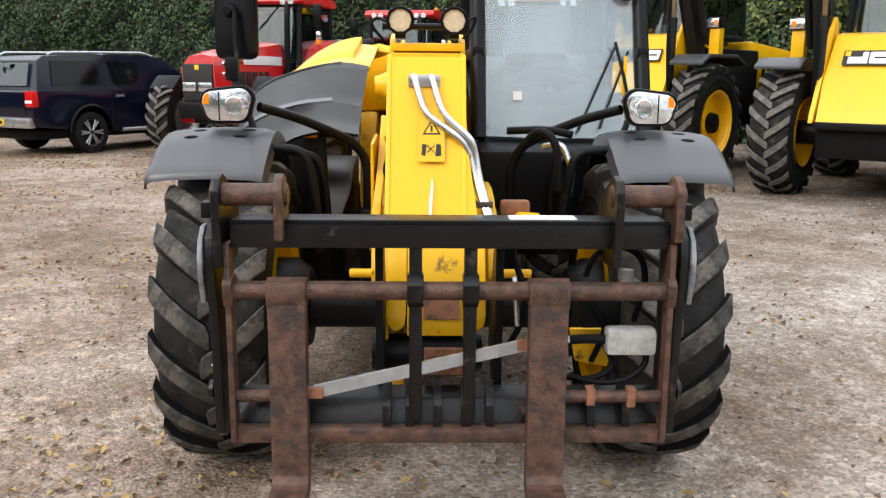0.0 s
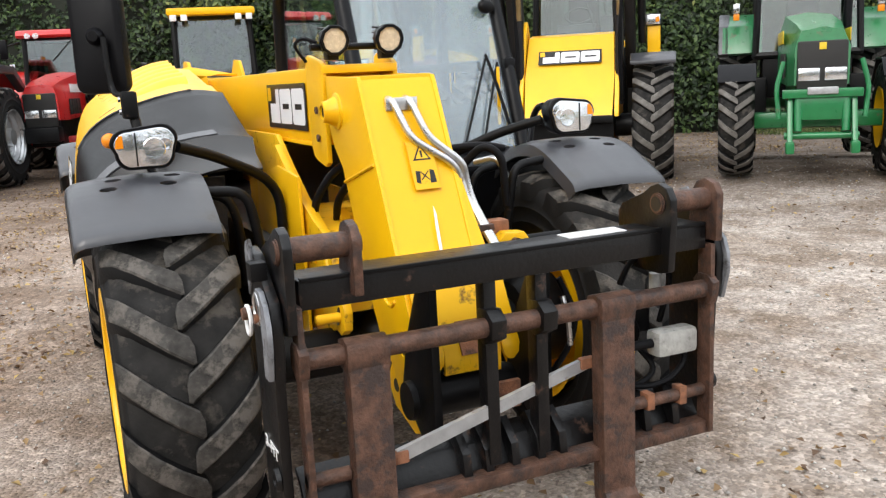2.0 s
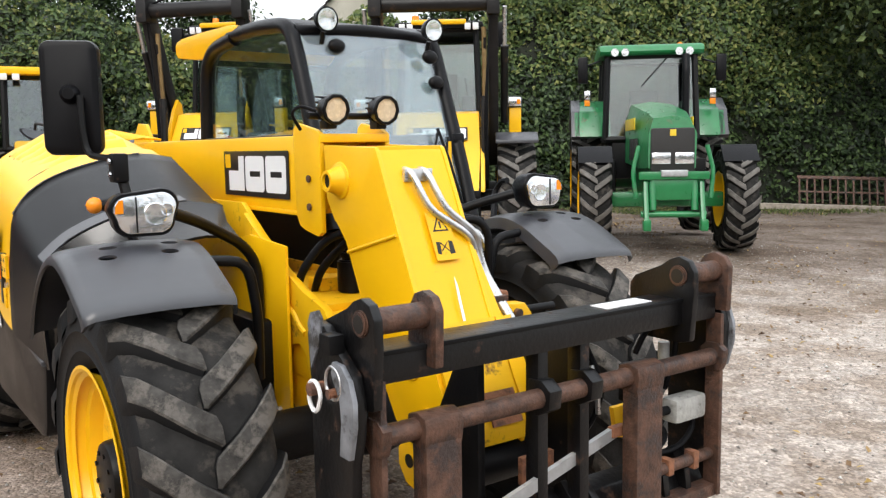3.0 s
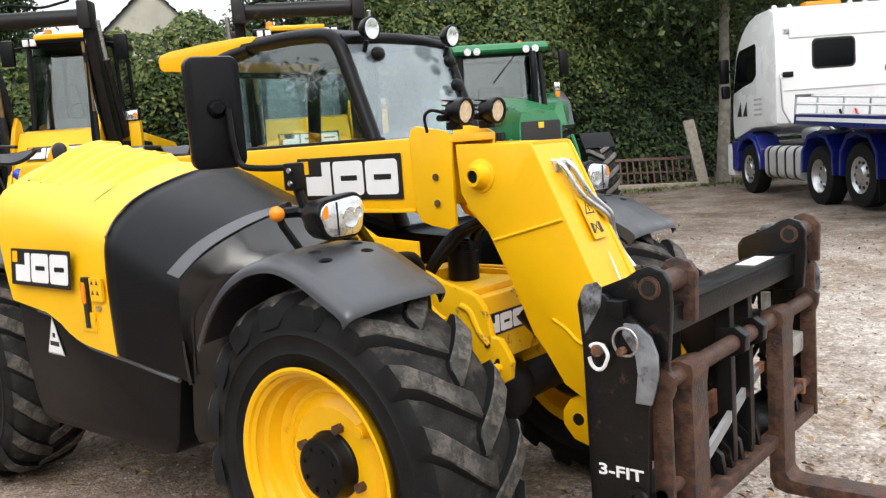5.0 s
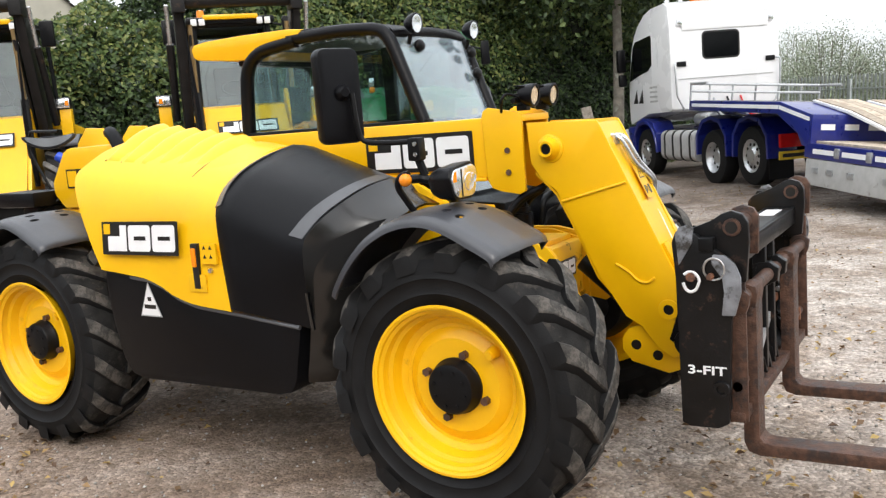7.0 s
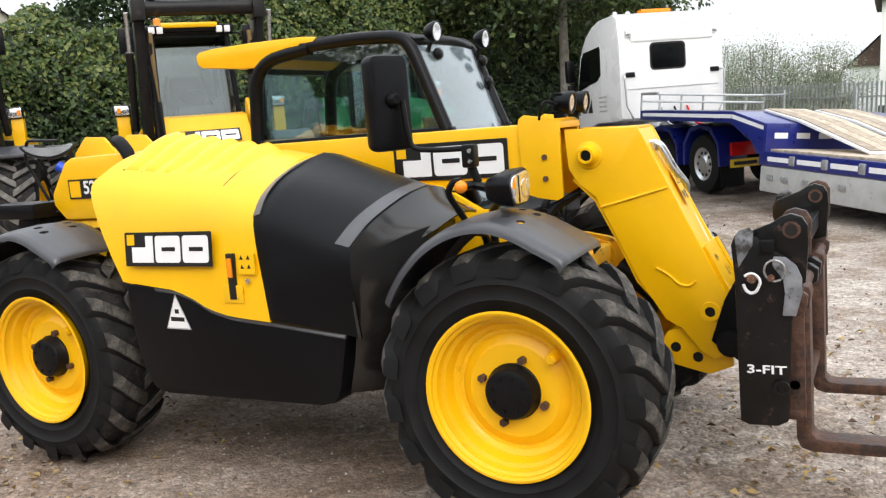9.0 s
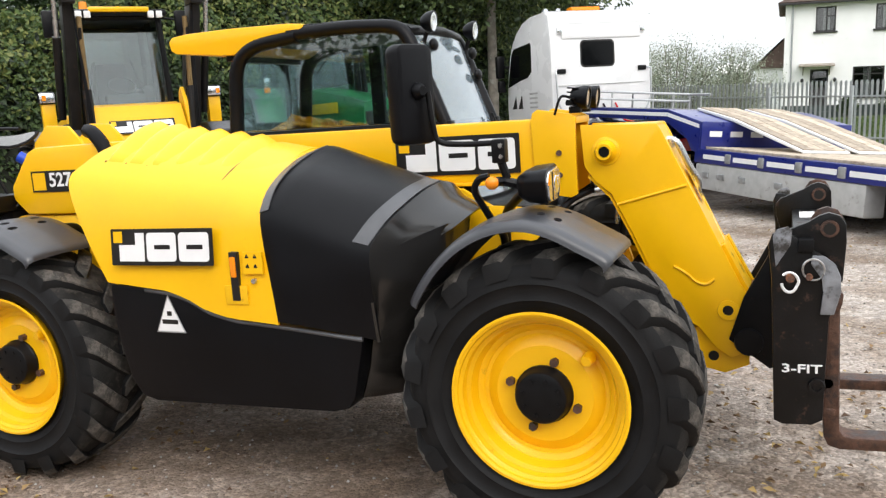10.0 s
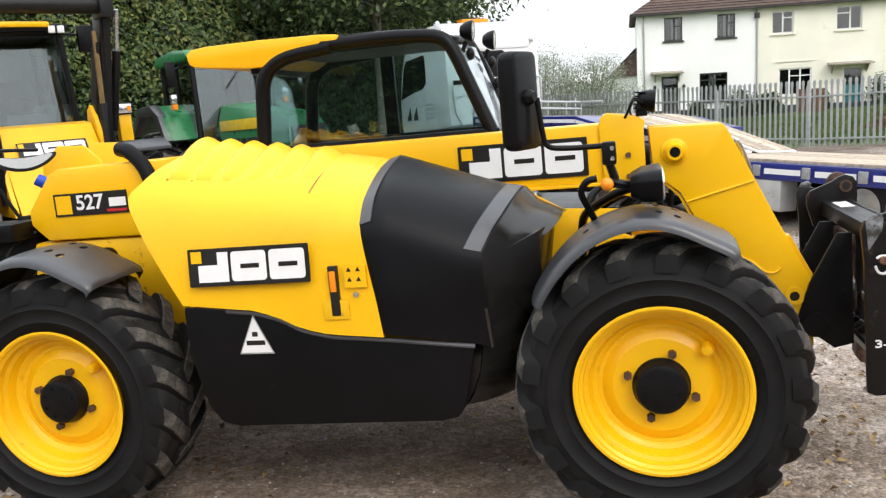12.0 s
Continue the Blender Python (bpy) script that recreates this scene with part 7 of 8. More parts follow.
def gravel():
    m = bpy.data.materials.new("gravel")
    m.use_nodes = True
    nt = m.node_tree
    b = nt.nodes["Principled BSDF"]
    add, link = nt.nodes.new, nt.links.new
    tc = add("ShaderNodeTexCoord")

    def noise(scale, detail=6, rough=0.6):
        n = add("ShaderNodeTexNoise")
        n.inputs["Scale"].default_value, n.inputs["Detail"].default_value, n.inputs["Roughness"].default_value = scale, detail, rough
        link(tc.outputs["Object"], n.inputs["Vector"])
        return n.outputs["Fac"]

    def ramp(fac, stops):
        r = add("ShaderNodeValToRGB")
        els = r.color_ramp.elements
        while len(els) < len(stops):
            els.new(0.5)
        for e, (p, c) in zip(els, stops):
            e.position, e.color = p, (*c, 1)
        link(fac, r.inputs[0])
        return r.outputs[0]

    def mix(fac, a, c, mode="MIX"):
        x = add("ShaderNodeMix")
        x.data_type, x.blend_type = "RGBA", mode
        if isinstance(fac, float):
            x.inputs["Factor"].default_value = fac
        else:
            link(fac, x.inputs["Factor"])
        link(a, x.inputs["A"])
        link(c, x.inputs["B"])
        return x.outputs["Result"]

    broad = ramp(noise(0.35, 5), [(0.36, (0.28, 0.235, 0.20)), (0.5, (0.385, 0.347, 0.32)), (0.66, (0.455, 0.42, 0.395))])
    patch = ramp(noise(1.7, 8, 0.66), [(0.42, (0.62, 0.56, 0.5)), (0.56, (1, 1, 1))])
    col = mix(0.85, broad, patch, "MULTIPLY")
    # paler clean stone towards the open middle of the yard, earthier towards the parked cars
    sep, wob = add("ShaderNodeSeparateXYZ"), add("ShaderNodeMath")
    link(tc.outputs["Object"], sep.inputs[0])
    wob.operation = "MULTIPLY_ADD"
    link(noise(0.5, 4), wob.inputs[0])
    wob.inputs[1].default_value = 5.0
    link(sep.outputs["X"], wob.inputs[2])
    mr = add("ShaderNodeMapRange")
    mr.inputs["From Min"].default_value, mr.inputs["From Max"].default_value = 0.5, 5.5
    link(wob.outputs[0], mr.inputs["Value"])
    col = mix(1.0, col, ramp(mr.outputs[0], [(0.0, (0.86, 0.76, 0.68)), (1.0, (1.06, 1.04, 1.01))]), "MULTIPLY")
    # damp trodden earth in the part of the yard towards the hedge and the lorry
    tilt, wob2, mr2 = add("ShaderNodeVectorMath"), add("ShaderNodeMath"), add("ShaderNodeMapRange")
    tilt.operation, wob2.operation = "DOT_PRODUCT", "MULTIPLY_ADD"
    tilt.inputs[1].default_value = (0.68, 0.73, 0)
    link(tc.outputs["Object"], tilt.inputs[0])
    link(noise(0.6, 5, 0.65), wob2.inputs[0])
    wob2.inputs[1].default_value = 5.0
    link(tilt.outputs["Value"], wob2.inputs[2])
    mr2.inputs["From Min"].default_value, mr2.inputs["From Max"].default_value = 7.4, 10.6
    link(wob2.outputs[0], mr2.inputs["Value"])
    col = mix(1.0, col, ramp(mr2.outputs[0], [(0.0, (1, 1, 1)), (1.0, (0.50, 0.47, 0.45))]), "MULTIPLY")
    vo = add("ShaderNodeTexVoronoi")
    vo.inputs["Scale"].default_value = 62
    link(tc.outputs["Object"], vo.inputs["Vector"])
    bw = add("ShaderNodeRGBToBW")
    link(vo.outputs["Color"], bw.inputs[0])
    stones = ramp(bw.outputs[0], [(0.2, (0.55, 0.53, 0.5)), (0.5, (0.95, 0.93, 0.9)), (0.8, (1.5, 1.48, 1.45))])
    col = mix(0.6, col, stones, "MULTIPLY")
    vo2 = add("ShaderNodeTexVoronoi")
    vo2.inputs["Scale"].default_value = 21
    link(tc.outputs["Object"], vo2.inputs["Vector"])
    bw2 = add("ShaderNodeRGBToBW")
    link(vo2.outputs["Color"], bw2.inputs[0])
    col = mix(0.6, col, ramp(bw2.outputs[0], [(0.25, (0.75, 0.72, 0.68)), (0.6, (1, 1, 1)), (0.78, (1.35, 1.33, 1.3))]), "MULTIPLY")
    link(col, b.inputs["Base Color"])
    b.inputs["Roughness"].default_value = 0.9
    b.inputs["Specular IOR Level"].default_value = 0.25
    h = add("ShaderNodeMath")
    h.operation = "ADD"
    link(vo.outputs["Distance"], h.inputs[0])
    link(noise(30, 6), h.inputs[1])
    bp = add("ShaderNodeBump")
    bp.inputs["Strength"].default_value, bp.inputs["Distance"].default_value = 0.7, 0.012
    bp.invert = True
    link(h.outputs[0], bp.inputs["Height"])
    link(bp.outputs[0], b.inputs["Normal"])
    return m


GRAVEL = gravel()
TURF = shade("turf", (0.10, 0.14, 0.045), 0.9, vary=0.35, scale=1.3, bump=0.6, bump_scale=40, spots=(0.16, 0.14, 0.07), spot_at=0.6, spot_scale=0.8)


def leaf_paint(name, dark, mid, light, rough=0.55, soft=0.25):
    """Leaves: each one takes its own tint between three colours; some light comes through."""
    m = bpy.data.materials.new(name)
    m.use_nodes = True
    nt = m.node_tree
    b = nt.nodes["Principled BSDF"]
    geo, r = nt.nodes.new("ShaderNodeNewGeometry"), nt.nodes.new("ShaderNodeValToRGB")
    els = r.color_ramp.elements
    els.new(0.5)
    for e, p, c in zip(els, (0.05, 0.55, 1.0), (dark, mid, light)):
        e.position, e.color = p, (*c, 1)
    nt.links.new(geo.outputs["Random Per Island"], r.inputs[0])
    nt.links.new(r.outputs[0], b.inputs["Base Color"])
    b.inputs["Roughness"].default_value = rough
    if soft:
        t, mx = nt.nodes.new("ShaderNodeBsdfTranslucent"), nt.nodes.new("ShaderNodeMixShader")
        nt.links.new(r.outputs[0], t.inputs[0])
        mx.inputs[0].default_value = soft
        nt.links.new(b.outputs[0], mx.inputs[1])
        nt.links.new(t.outputs[0], mx.inputs[2])
        nt.links.new(mx.outputs[0], nt.nodes["Material Output"].inputs[0])
    return m


def leaf_cloud(name, centres, normals, sizes, material, rng, parent=None, narrow=0.55):
    """Many folded leaves in one mesh: two triangles each side of the midrib."""
    n = len(centres)
    nrm = normals / np.linalg.norm(normals, axis=1)[:, None]
    rnd = rng.normal(size=(n, 3))
    a = np.cross(nrm, rnd)
    a /= np.linalg.norm(a, axis=1)[:, None]
    c = np.cross(nrm, a)
    s = sizes[:, None]
    fold = rng.uniform(0.05, 0.3, (n, 1))
    tip, tail = centres + a * s * 0.5, centres - a * s * 0.5
    l = centres + c * s * 0.5 * narrow + nrm * s * fold
    r = centres - c * s * 0.5 * narrow + nrm * s * fold
    verts = np.stack([tail, l, tip, r], 1).reshape(-1, 3)
    me = bpy.data.meshes.new(name)
    me.vertices.add(4 * n)
    me.vertices.foreach_set("co", verts.ravel())
    idx = (np.arange(n) * 4)[:, None] + np.array([0, 1, 2, 0, 2, 3])
    me.loops.add(6 * n)
    me.loops.foreach_set("vertex_index", idx.ravel().astype(np.int32))
    me.polygons.add(2 * n)
    me.polygons.foreach_set("loop_start", np.arange(0, 6 * n, 3, dtype=np.int32))
    me.update(calc_edges=True)
    me.materials.append(material)
    ob = new(name, me)
    if parent:
        ob.parent = parent
    return ob


def ground_sheet():
    rng = np.random.default_rng(4)
    fine_x = list(np.arange(-9, 16, 0.25))
    fine_y = list(np.arange(-6, 13, 0.25))

    def lines(fine):
        out, step, v = list(fine), 0.3, fine[-1]
        while v < 900:
            step *= 1.22
            v += step
            out.append(v)
        step, v = 0.3, fine[0]
        while v > -900:
            step *= 1.22
            v -= step
            out.insert(0, v)
        return out
    xs, ys = lines(fine_x), lines(fine_y)
    ph = rng.uniform(0, 6.28, 8)
    verts = []
    for y in ys:
        for x in xs:
            near = math.exp(-((x - 2) ** 2 + (y - 3) ** 2) / 160)
            w = sum(math.sin(x * (0.9 + k * 0.7) + ph[k]) * math.sin(y * (1.1 + k * 0.6) + ph[k + 4]) for k in range(4)) / 4
            verts.append((x, y, ground_z(x, y) - 0.006 + 0.006 * w * near))
    nx = len(xs)
    faces = [(j * nx + i, j * nx + i + 1, (j + 1) * nx + i + 1, (j + 1) * nx + i) for j in range(len(ys) - 1) for i in range(nx - 1)]
    me = bpy.data.meshes.new("ground")
    me.from_pydata(verts, [], faces)
    me.materials.append(GRAVEL)
    me.materials.append(TURF)
    for p in me.polygons:
        p.use_smooth = True
        c = p.center
        beyond = (c.x - 19.9) * 0.751 - (c.y + 4.1) * 0.66
        behind = (c.x - 12.6) * 0.465 + (c.y - 13.2) * 0.885
        if beyond > 0.15 or behind > 0.4 or c.x < -40:
            p.material_index = 1
    ob = new("ground", me)
    tagged(ob, "grey-brown gravel yard with grass beyond the fence", "ground", kind="structure")


ground_sheet()


def fallen_leaves():
    rng = np.random.default_rng(11)
    pts = []
    heaps = rng.uniform((-9, -3), (13, 14), (220, 2))
    while len(pts) < 26000:
        k = rng.integers(0, 220)
        if rng.random() < 0.6:
            p = heaps[k] + rng.normal(0, 1, 2) * np.array([0.6, 0.25])
        else:
            p = rng.uniform((-12, -4.5), (17, 17))
        weight = 1.0 if p[0] < -1.0 else 0.38 if p[0] < 2.6 else 0.22
        if p[1] > 7.5 or (p[0] < -1.5 and p[1] > 2.5):
            weight = 1.0
        if rng.random() < weight:
            pts.append(p)
    pts = np.array(pts)
    z = np.array([ground_z(x, y) for x, y in pts]) + rng.uniform(0.002, 0.012, len(pts))
    nrm = np.column_stack([rng.normal(0, 0.33, (len(pts), 2)), np.ones(len(pts))])
    leaf_cloud("fallen_leaves", np.column_stack([pts, z]), nrm, rng.uniform(0.022, 0.056, len(pts)),
               leaf_paint("dead_leaf", (0.10, 0.055, 0.03), (0.25, 0.15, 0.07), (0.50, 0.35, 0.12), 0.7, 0.1), rng, narrow=0.62)
    tagged(bpy.data.objects["fallen_leaves"], "scattered yellow and brown fallen autumn leaves on gravel", "leaves", kind="stuff")


def loose_stones():
    rng = np.random.default_rng(12)
    n = 12000
    p = np.column_stack([rng.uniform(-7, 9, n), rng.uniform(-3.2, 8, n)])
    r = rng.uniform(0.004, 0.011, n) * np.where(rng.random(n) < 0.04, 1.8, 1)
    base = np.array([(1, 0, 0), (0, 1, 0), (-1, 0, 0), (0, -1, 0), (0, 0, 0.8), (0, 0, -0.6)])
    tri = np.array([(0, 1, 4), (1, 2, 4), (2, 3, 4), (3, 0, 4), (1, 0, 5), (2, 1, 5), (3, 2, 5), (0, 3, 5)])
    z = np.array([ground_z(x, y) for x, y in p])
    v = base[None] * r[:, None, None] * rng.uniform(0.6, 1.3, (n, 6, 1))
    a = rng.uniform(0, 6.28, n)
    c, s = np.cos(a)[:, None], np.sin(a)[:, None]
    v = np.stack([v[..., 0] * c - v[..., 1] * s, v[..., 0] * s + v[..., 1] * c, v[..., 2]], -1) + np.column_stack([p, z])[:, None]
    me = bpy.data.meshes.new("loose_stones")
    me.vertices.add(6 * n)
    me.vertices.foreach_set("co", v.ravel())
    idx = (np.arange(n) * 6)[:, None, None] + tri[None]
    me.loops.add(24 * n)
    me.loops.foreach_set("vertex_index", idx.ravel().astype(np.int32))
    me.polygons.add(8 * n)
    me.polygons.foreach_set("loop_start", np.arange(0, 24 * n, 3, dtype=np.int32))
    me.update(calc_edges=True)
    me.materials.append(leaf_paint("stone_chip", (0.2, 0.18, 0.16), (0.38, 0.36, 0.33), (0.6, 0.58, 0.55), 0.85, 0))
    tagged(new("loose_stones", me), "pale grey loose stone chippings on the yard", "gravel", kind="stuff")


fallen_leaves()
loose_stones()

# ---------------------------------------------------------------- hedge and trees
BARK = shade("bark", (0.20, 0.18, 0.15), 0.9, vary=0.3, scale=7, bump=0.9, bump_scale=28, spots=(0.28, 0.28, 0.24), spot_at=0.6, spot_scale=5)
# almost black, so that the sheet reads as shade behind the leaves
SHADE_CORE = shade("hedge_core", (0.012, 0.015, 0.008), 0.95, vary=0.4, scale=4, bump=1.0, bump_scale=18)
# darker tone for the shaded lower hedge, lighter one for its daylit top
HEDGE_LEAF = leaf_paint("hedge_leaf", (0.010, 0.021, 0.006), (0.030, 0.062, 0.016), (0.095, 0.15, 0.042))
LIT_LEAF = leaf_paint("hedge_top_leaf", (0.045, 0.085, 0.022), (0.11, 0.165, 0.04), (0.25, 0.265, 0.075))
TREE_LEAF = leaf_paint("tree_leaf", (0.018, 0.034, 0.011), (0.056, 0.094, 0.028), (0.15, 0.20, 0.06))
WILLOW_LEAF = leaf_paint("willow_leaf", (0.2, 0.235, 0.16), (0.31, 0.35, 0.25), (0.42, 0.45, 0.34))
HEDGE_DIR, HEDGE_OUT = Vector((-0.885, 0.465)), Vector((-0.465, -0.885))


def hedge_xy(u, out):
    """Plan of the hedge about its bend: a straight run to the far end and a run that turns in behind the lorry."""
    bend = np.clip(-u, 0, 6.6)
    rest = np.clip(-u - 6.6, 0, 99)
    x = np.where(u > 0, HEDGE_DIR.x * u, 0.78 * bend + 0.90 * rest)
    y = np.where(u > 0, HEDGE_DIR.y * u, -0.626 * bend - 0.436 * rest)
    ox = np.where(u > 0, HEDGE_OUT.x, np.where(u > -6.6, -0.626, -0.436))
    oy = np.where(u > 0, HEDGE_OUT.y, np.where(u > -6.6, -0.78, -0.90))
    return x + ox * out, y + oy * out


def lumps(u, v, ph):
    return (np.sin(u * 0.8 + ph[0]) * np.sin(v * 1.1 + ph[1]) * 0.5 + np.sin(u * 2.1 + ph[2]) * np.sin(v * 1.9 + ph[3]) * 0.3
            + np.sin(u * 4.7 + ph[4]) * np.sin(v * 5.3 + ph[5]) * 0.2)


def hedge_top(u, ph):
    return 4.32 + 0.75 * np.exp(-((u - 3.7) / 1.0) ** 2) + 0.4 * (1 - np.tanh((u - 0.6) * 1.2)) + 0.15 * (1 - np.tanh(u)) + 0.65 * (1 + np.tanh((u - 11.5) * 0.9)) + 0.2 * np.sin(u * 0.37 + ph[6]) + 0.22 * np.sin(u * 1.3 + ph[7]) + 0.12 * np.sin(u * 3.9 + ph[0])


def hedge():
    rng = np.random.default_rng(21)
    ph = rng.uniform(0, 6.28, 8)
    u0, u1 = -15.5, 46.0
    bush = thing("hedge", at_yard(12.6, 13.2), "tall dense overgrown dark green hedge", "hedge")

    def place(u, out, h):
        x, y = hedge_xy(np.atleast_1d(u), np.atleast_1d(out))
        g = np.array([ground_z(12.6 + a, 13.2 + b) - ground_z(12.6, 13.2) for a, b in zip(np.atleast_1d(x), np.atleast_1d(y))])
        return np.column_stack([np.atleast_1d(x), np.atleast_1d(y), np.atleast_1d(h) + g])
    # a near-black sheet that stands in for the shade deep inside
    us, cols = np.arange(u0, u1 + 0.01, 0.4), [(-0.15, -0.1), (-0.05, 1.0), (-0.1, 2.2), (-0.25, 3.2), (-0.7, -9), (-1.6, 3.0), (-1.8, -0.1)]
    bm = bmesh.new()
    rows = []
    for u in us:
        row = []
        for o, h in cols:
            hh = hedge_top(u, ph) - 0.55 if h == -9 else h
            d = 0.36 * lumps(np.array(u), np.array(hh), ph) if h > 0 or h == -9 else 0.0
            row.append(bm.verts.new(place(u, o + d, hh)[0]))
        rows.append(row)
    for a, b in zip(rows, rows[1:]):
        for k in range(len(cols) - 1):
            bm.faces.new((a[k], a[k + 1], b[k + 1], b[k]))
    part("inner_growth", bm, SHADE_CORE, bush, "near-black sheet standing in for the shade inside the hedge")
    # leaves on the front
    n = 120000
    w = rng.random(n)
    u = np.where(w < 0.62, rng.uniform(u0, 12, n), rng.uniform(12, u1, n))
    h = rng.random(n) ** 0.9 * hedge_top(u, ph)
    keep = rng.random(n) < np.clip(0.28 + h / 1.1, 0, 1)
    u, h = u[keep], h[keep]
    out = 0.55 * lumps(u, h, ph) + 0.12 - rng.random(len(u)) ** 1.5 * 0.3 - np.clip(h - 3.3, 0, 9) * 0.3
    nrm = np.column_stack([np.full(len(u), HEDGE_OUT.x), np.full(len(u), HEDGE_OUT.y), np.full(len(u), 0.55)]) + rng.normal(0, 0.5, (len(u), 3))
    # leaves near the top take the lit colour, as if daylight fell there
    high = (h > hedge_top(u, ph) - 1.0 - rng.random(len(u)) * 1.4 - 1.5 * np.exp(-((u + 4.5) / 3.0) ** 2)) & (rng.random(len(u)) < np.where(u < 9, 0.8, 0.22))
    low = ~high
    c = place(u, out, h)
    size = rng.uniform(0.09, 0.19, len(u))
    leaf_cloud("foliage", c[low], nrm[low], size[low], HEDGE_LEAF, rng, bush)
    # sprays along the top, in the lighter colour that imitates daylight on them
    m = 26000
    u2 = rng.uniform(u0, u1, m)
    k = rng.integers(0, 420, m)
    spray = rng.uniform(u0, u1, 420)
    tall = rng.uniform(0.1, 0.6, 420)
    up = rng.random(m)
    u2 = spray[k] + rng.normal(0, 0.16, m) * (1.1 - up)
    h2 = hedge_top(u2, ph) - 0.35 + up * tall[k]
    o2 = rng.uniform(-1.3, -0.3, 420)[k] + rng.normal(0, 0.14, m) * (1.1 - up)
    c2 = place(u2, o2, h2)
    nr2 = rng.normal(0, 1, (m, 3)) + np.array([HEDGE_OUT.x * 0.5, HEDGE_OUT.y * 0.5, 0.6])
    leaf_cloud("young_growth", np.vstack([c[high], c2]), np.vstack([nrm[high], nr2]), np.concatenate([size[high], rng.uniform(0.06, 0.11, m)]), LIT_LEAF, rng, bush)


hedge()


def unseen_hedge():
    """Added hedge out of view, away from the machines; it darkens low light and reflections."""
    rng = np.random.default_rng(23)
    way = [(-19, 27), (-17, 12), (-16.5, -2), (-14, -12), (-4, -16), (8, -17)]
    h = thing("hedge", at_yard(-16, -2), "added unseen hedge that cuts low sky light on the open side of the yard", "hedge")
    o = at_yard(-16, -2).translation
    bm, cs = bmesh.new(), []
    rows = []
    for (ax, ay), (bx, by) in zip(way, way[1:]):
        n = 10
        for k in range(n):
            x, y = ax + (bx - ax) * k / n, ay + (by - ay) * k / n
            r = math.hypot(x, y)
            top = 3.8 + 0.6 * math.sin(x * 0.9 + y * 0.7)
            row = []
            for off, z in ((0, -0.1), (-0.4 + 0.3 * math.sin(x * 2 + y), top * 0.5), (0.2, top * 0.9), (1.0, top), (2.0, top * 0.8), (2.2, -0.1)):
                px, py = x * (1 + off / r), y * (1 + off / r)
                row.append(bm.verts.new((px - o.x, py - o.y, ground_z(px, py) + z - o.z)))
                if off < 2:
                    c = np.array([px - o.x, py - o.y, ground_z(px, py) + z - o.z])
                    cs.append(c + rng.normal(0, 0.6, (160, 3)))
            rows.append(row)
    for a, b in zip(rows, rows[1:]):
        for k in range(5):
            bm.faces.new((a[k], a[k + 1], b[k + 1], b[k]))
    # the same dark sheet in place of shade between the leaves
    part("inner_growth", bm, SHADE_CORE, h, "near-black sheet standing in for the shade inside the hedge")
    cs = np.vstack(cs)
    leaf_cloud("foliage", cs, rng.normal(0, 1, cs.shape) + np.array([0.3, 0.3, 0.6]), rng.uniform(0.16, 0.3, len(cs)), HEDGE_LEAF, rng, h)


unseen_hedge()


def tree(name, x, y, height, spread, bare, leaves, seed, leaf, label, lean=(0, 0), size=(0.13, 0.23), r0=0.2, clumps=40, droop=0.0, stems=1):
    """A tapered trunk, limbs that fork, and a crown of leaf clumps at the ends of the limbs."""
    rng = np.random.default_rng(seed)
    th = thing(name, at_yard(x, y), label, name.replace("_", " "))
    top = Vector((lean[0], lean[1], height * 0.82))
    bm = bmesh.new()

    def limb(p, q, ra, rb, seg=8):
        mid = (p + q) / 2 + Vector(rng.normal(0, 0.05, 3)) * (q - p).length
        rod(p, mid, ra, seg, (ra + rb) / 2, bm)
        rod(mid, q, (ra + rb) / 2, seg, rb, bm)
    if stems == 1:
        steps = 5
        pts = [Vector((top.x * k / steps + rng.normal(0, 0.05) * (k > 1), top.y * k / steps + rng.normal(0, 0.05) * (k > 1), -0.1 + (top.z + 0.1) * k / steps)) for k in range(steps + 1)]
        for k in range(steps):
            rod(pts[k], pts[k + 1], r0 * (1 - 0.17 * k), 12, r0 * (1 - 0.17 * (k + 1)), bm)
        rod((0, 0, -0.1), (0, 0, 0.3), r0 * 1.35, 12, r0, bm)
        part("trunk", bm, BARK, th)
        bm = bmesh.new()
    ends = []
    for k in range(clumps):
        t = bare + (1 - bare) * (k + 0.5) / clumps
        a = k * 2.4 + rng.normal(0, 0.4)
        full = math.sin(math.pi * min(1, 0.18 + 0.82 * (t - bare) / (1 - bare) * 0.95)) ** 0.6
        reach = spread * full * rng.uniform(0.45, 1.05)
        z = height * t
        root = Vector((top.x * t, top.y * t, max(0.05, z - reach * 0.55))) if stems == 1 else Vector((rng.normal(0, 0.15), rng.normal(0, 0.15), 0))
        end = Vector((top.x * t + math.cos(a) * reach, top.y * t + math.sin(a) * reach, z - droop * reach))
        limb(root, end, r0 * 0.3 * (1.1 - t) + 0.015, 0.012, 6)
        ends.append((end, root))
    part("limb_frame", bm, BARK, th)
    per = leaves // clumps
    cs, ns = [], []
    for end, root in ends:
        r = spread * rng.uniform(0.24, 0.42)
        q = rng.normal(0, 0.5, (per, 3)) * np.array([r, r, r * 0.75])
        f = rng.random(per)[:, None] ** 2 * 0.45
        c = np.array(end) * (1 - f) + np.array(root) * f + q
        c[:, 2] -= droop * np.linalg.norm(q[:, :2], axis=1)
        cs.append(c)
        ns.append(q / (np.linalg.norm(q, axis=1)[:, None] + 1e-6) + rng.normal(0, 0.6, (per, 3)) + np.array([0, 0, 0.5]))
    cs = np.vstack(cs)
    cs[:, 2] = np.maximum(cs[:, 2], 0.1)
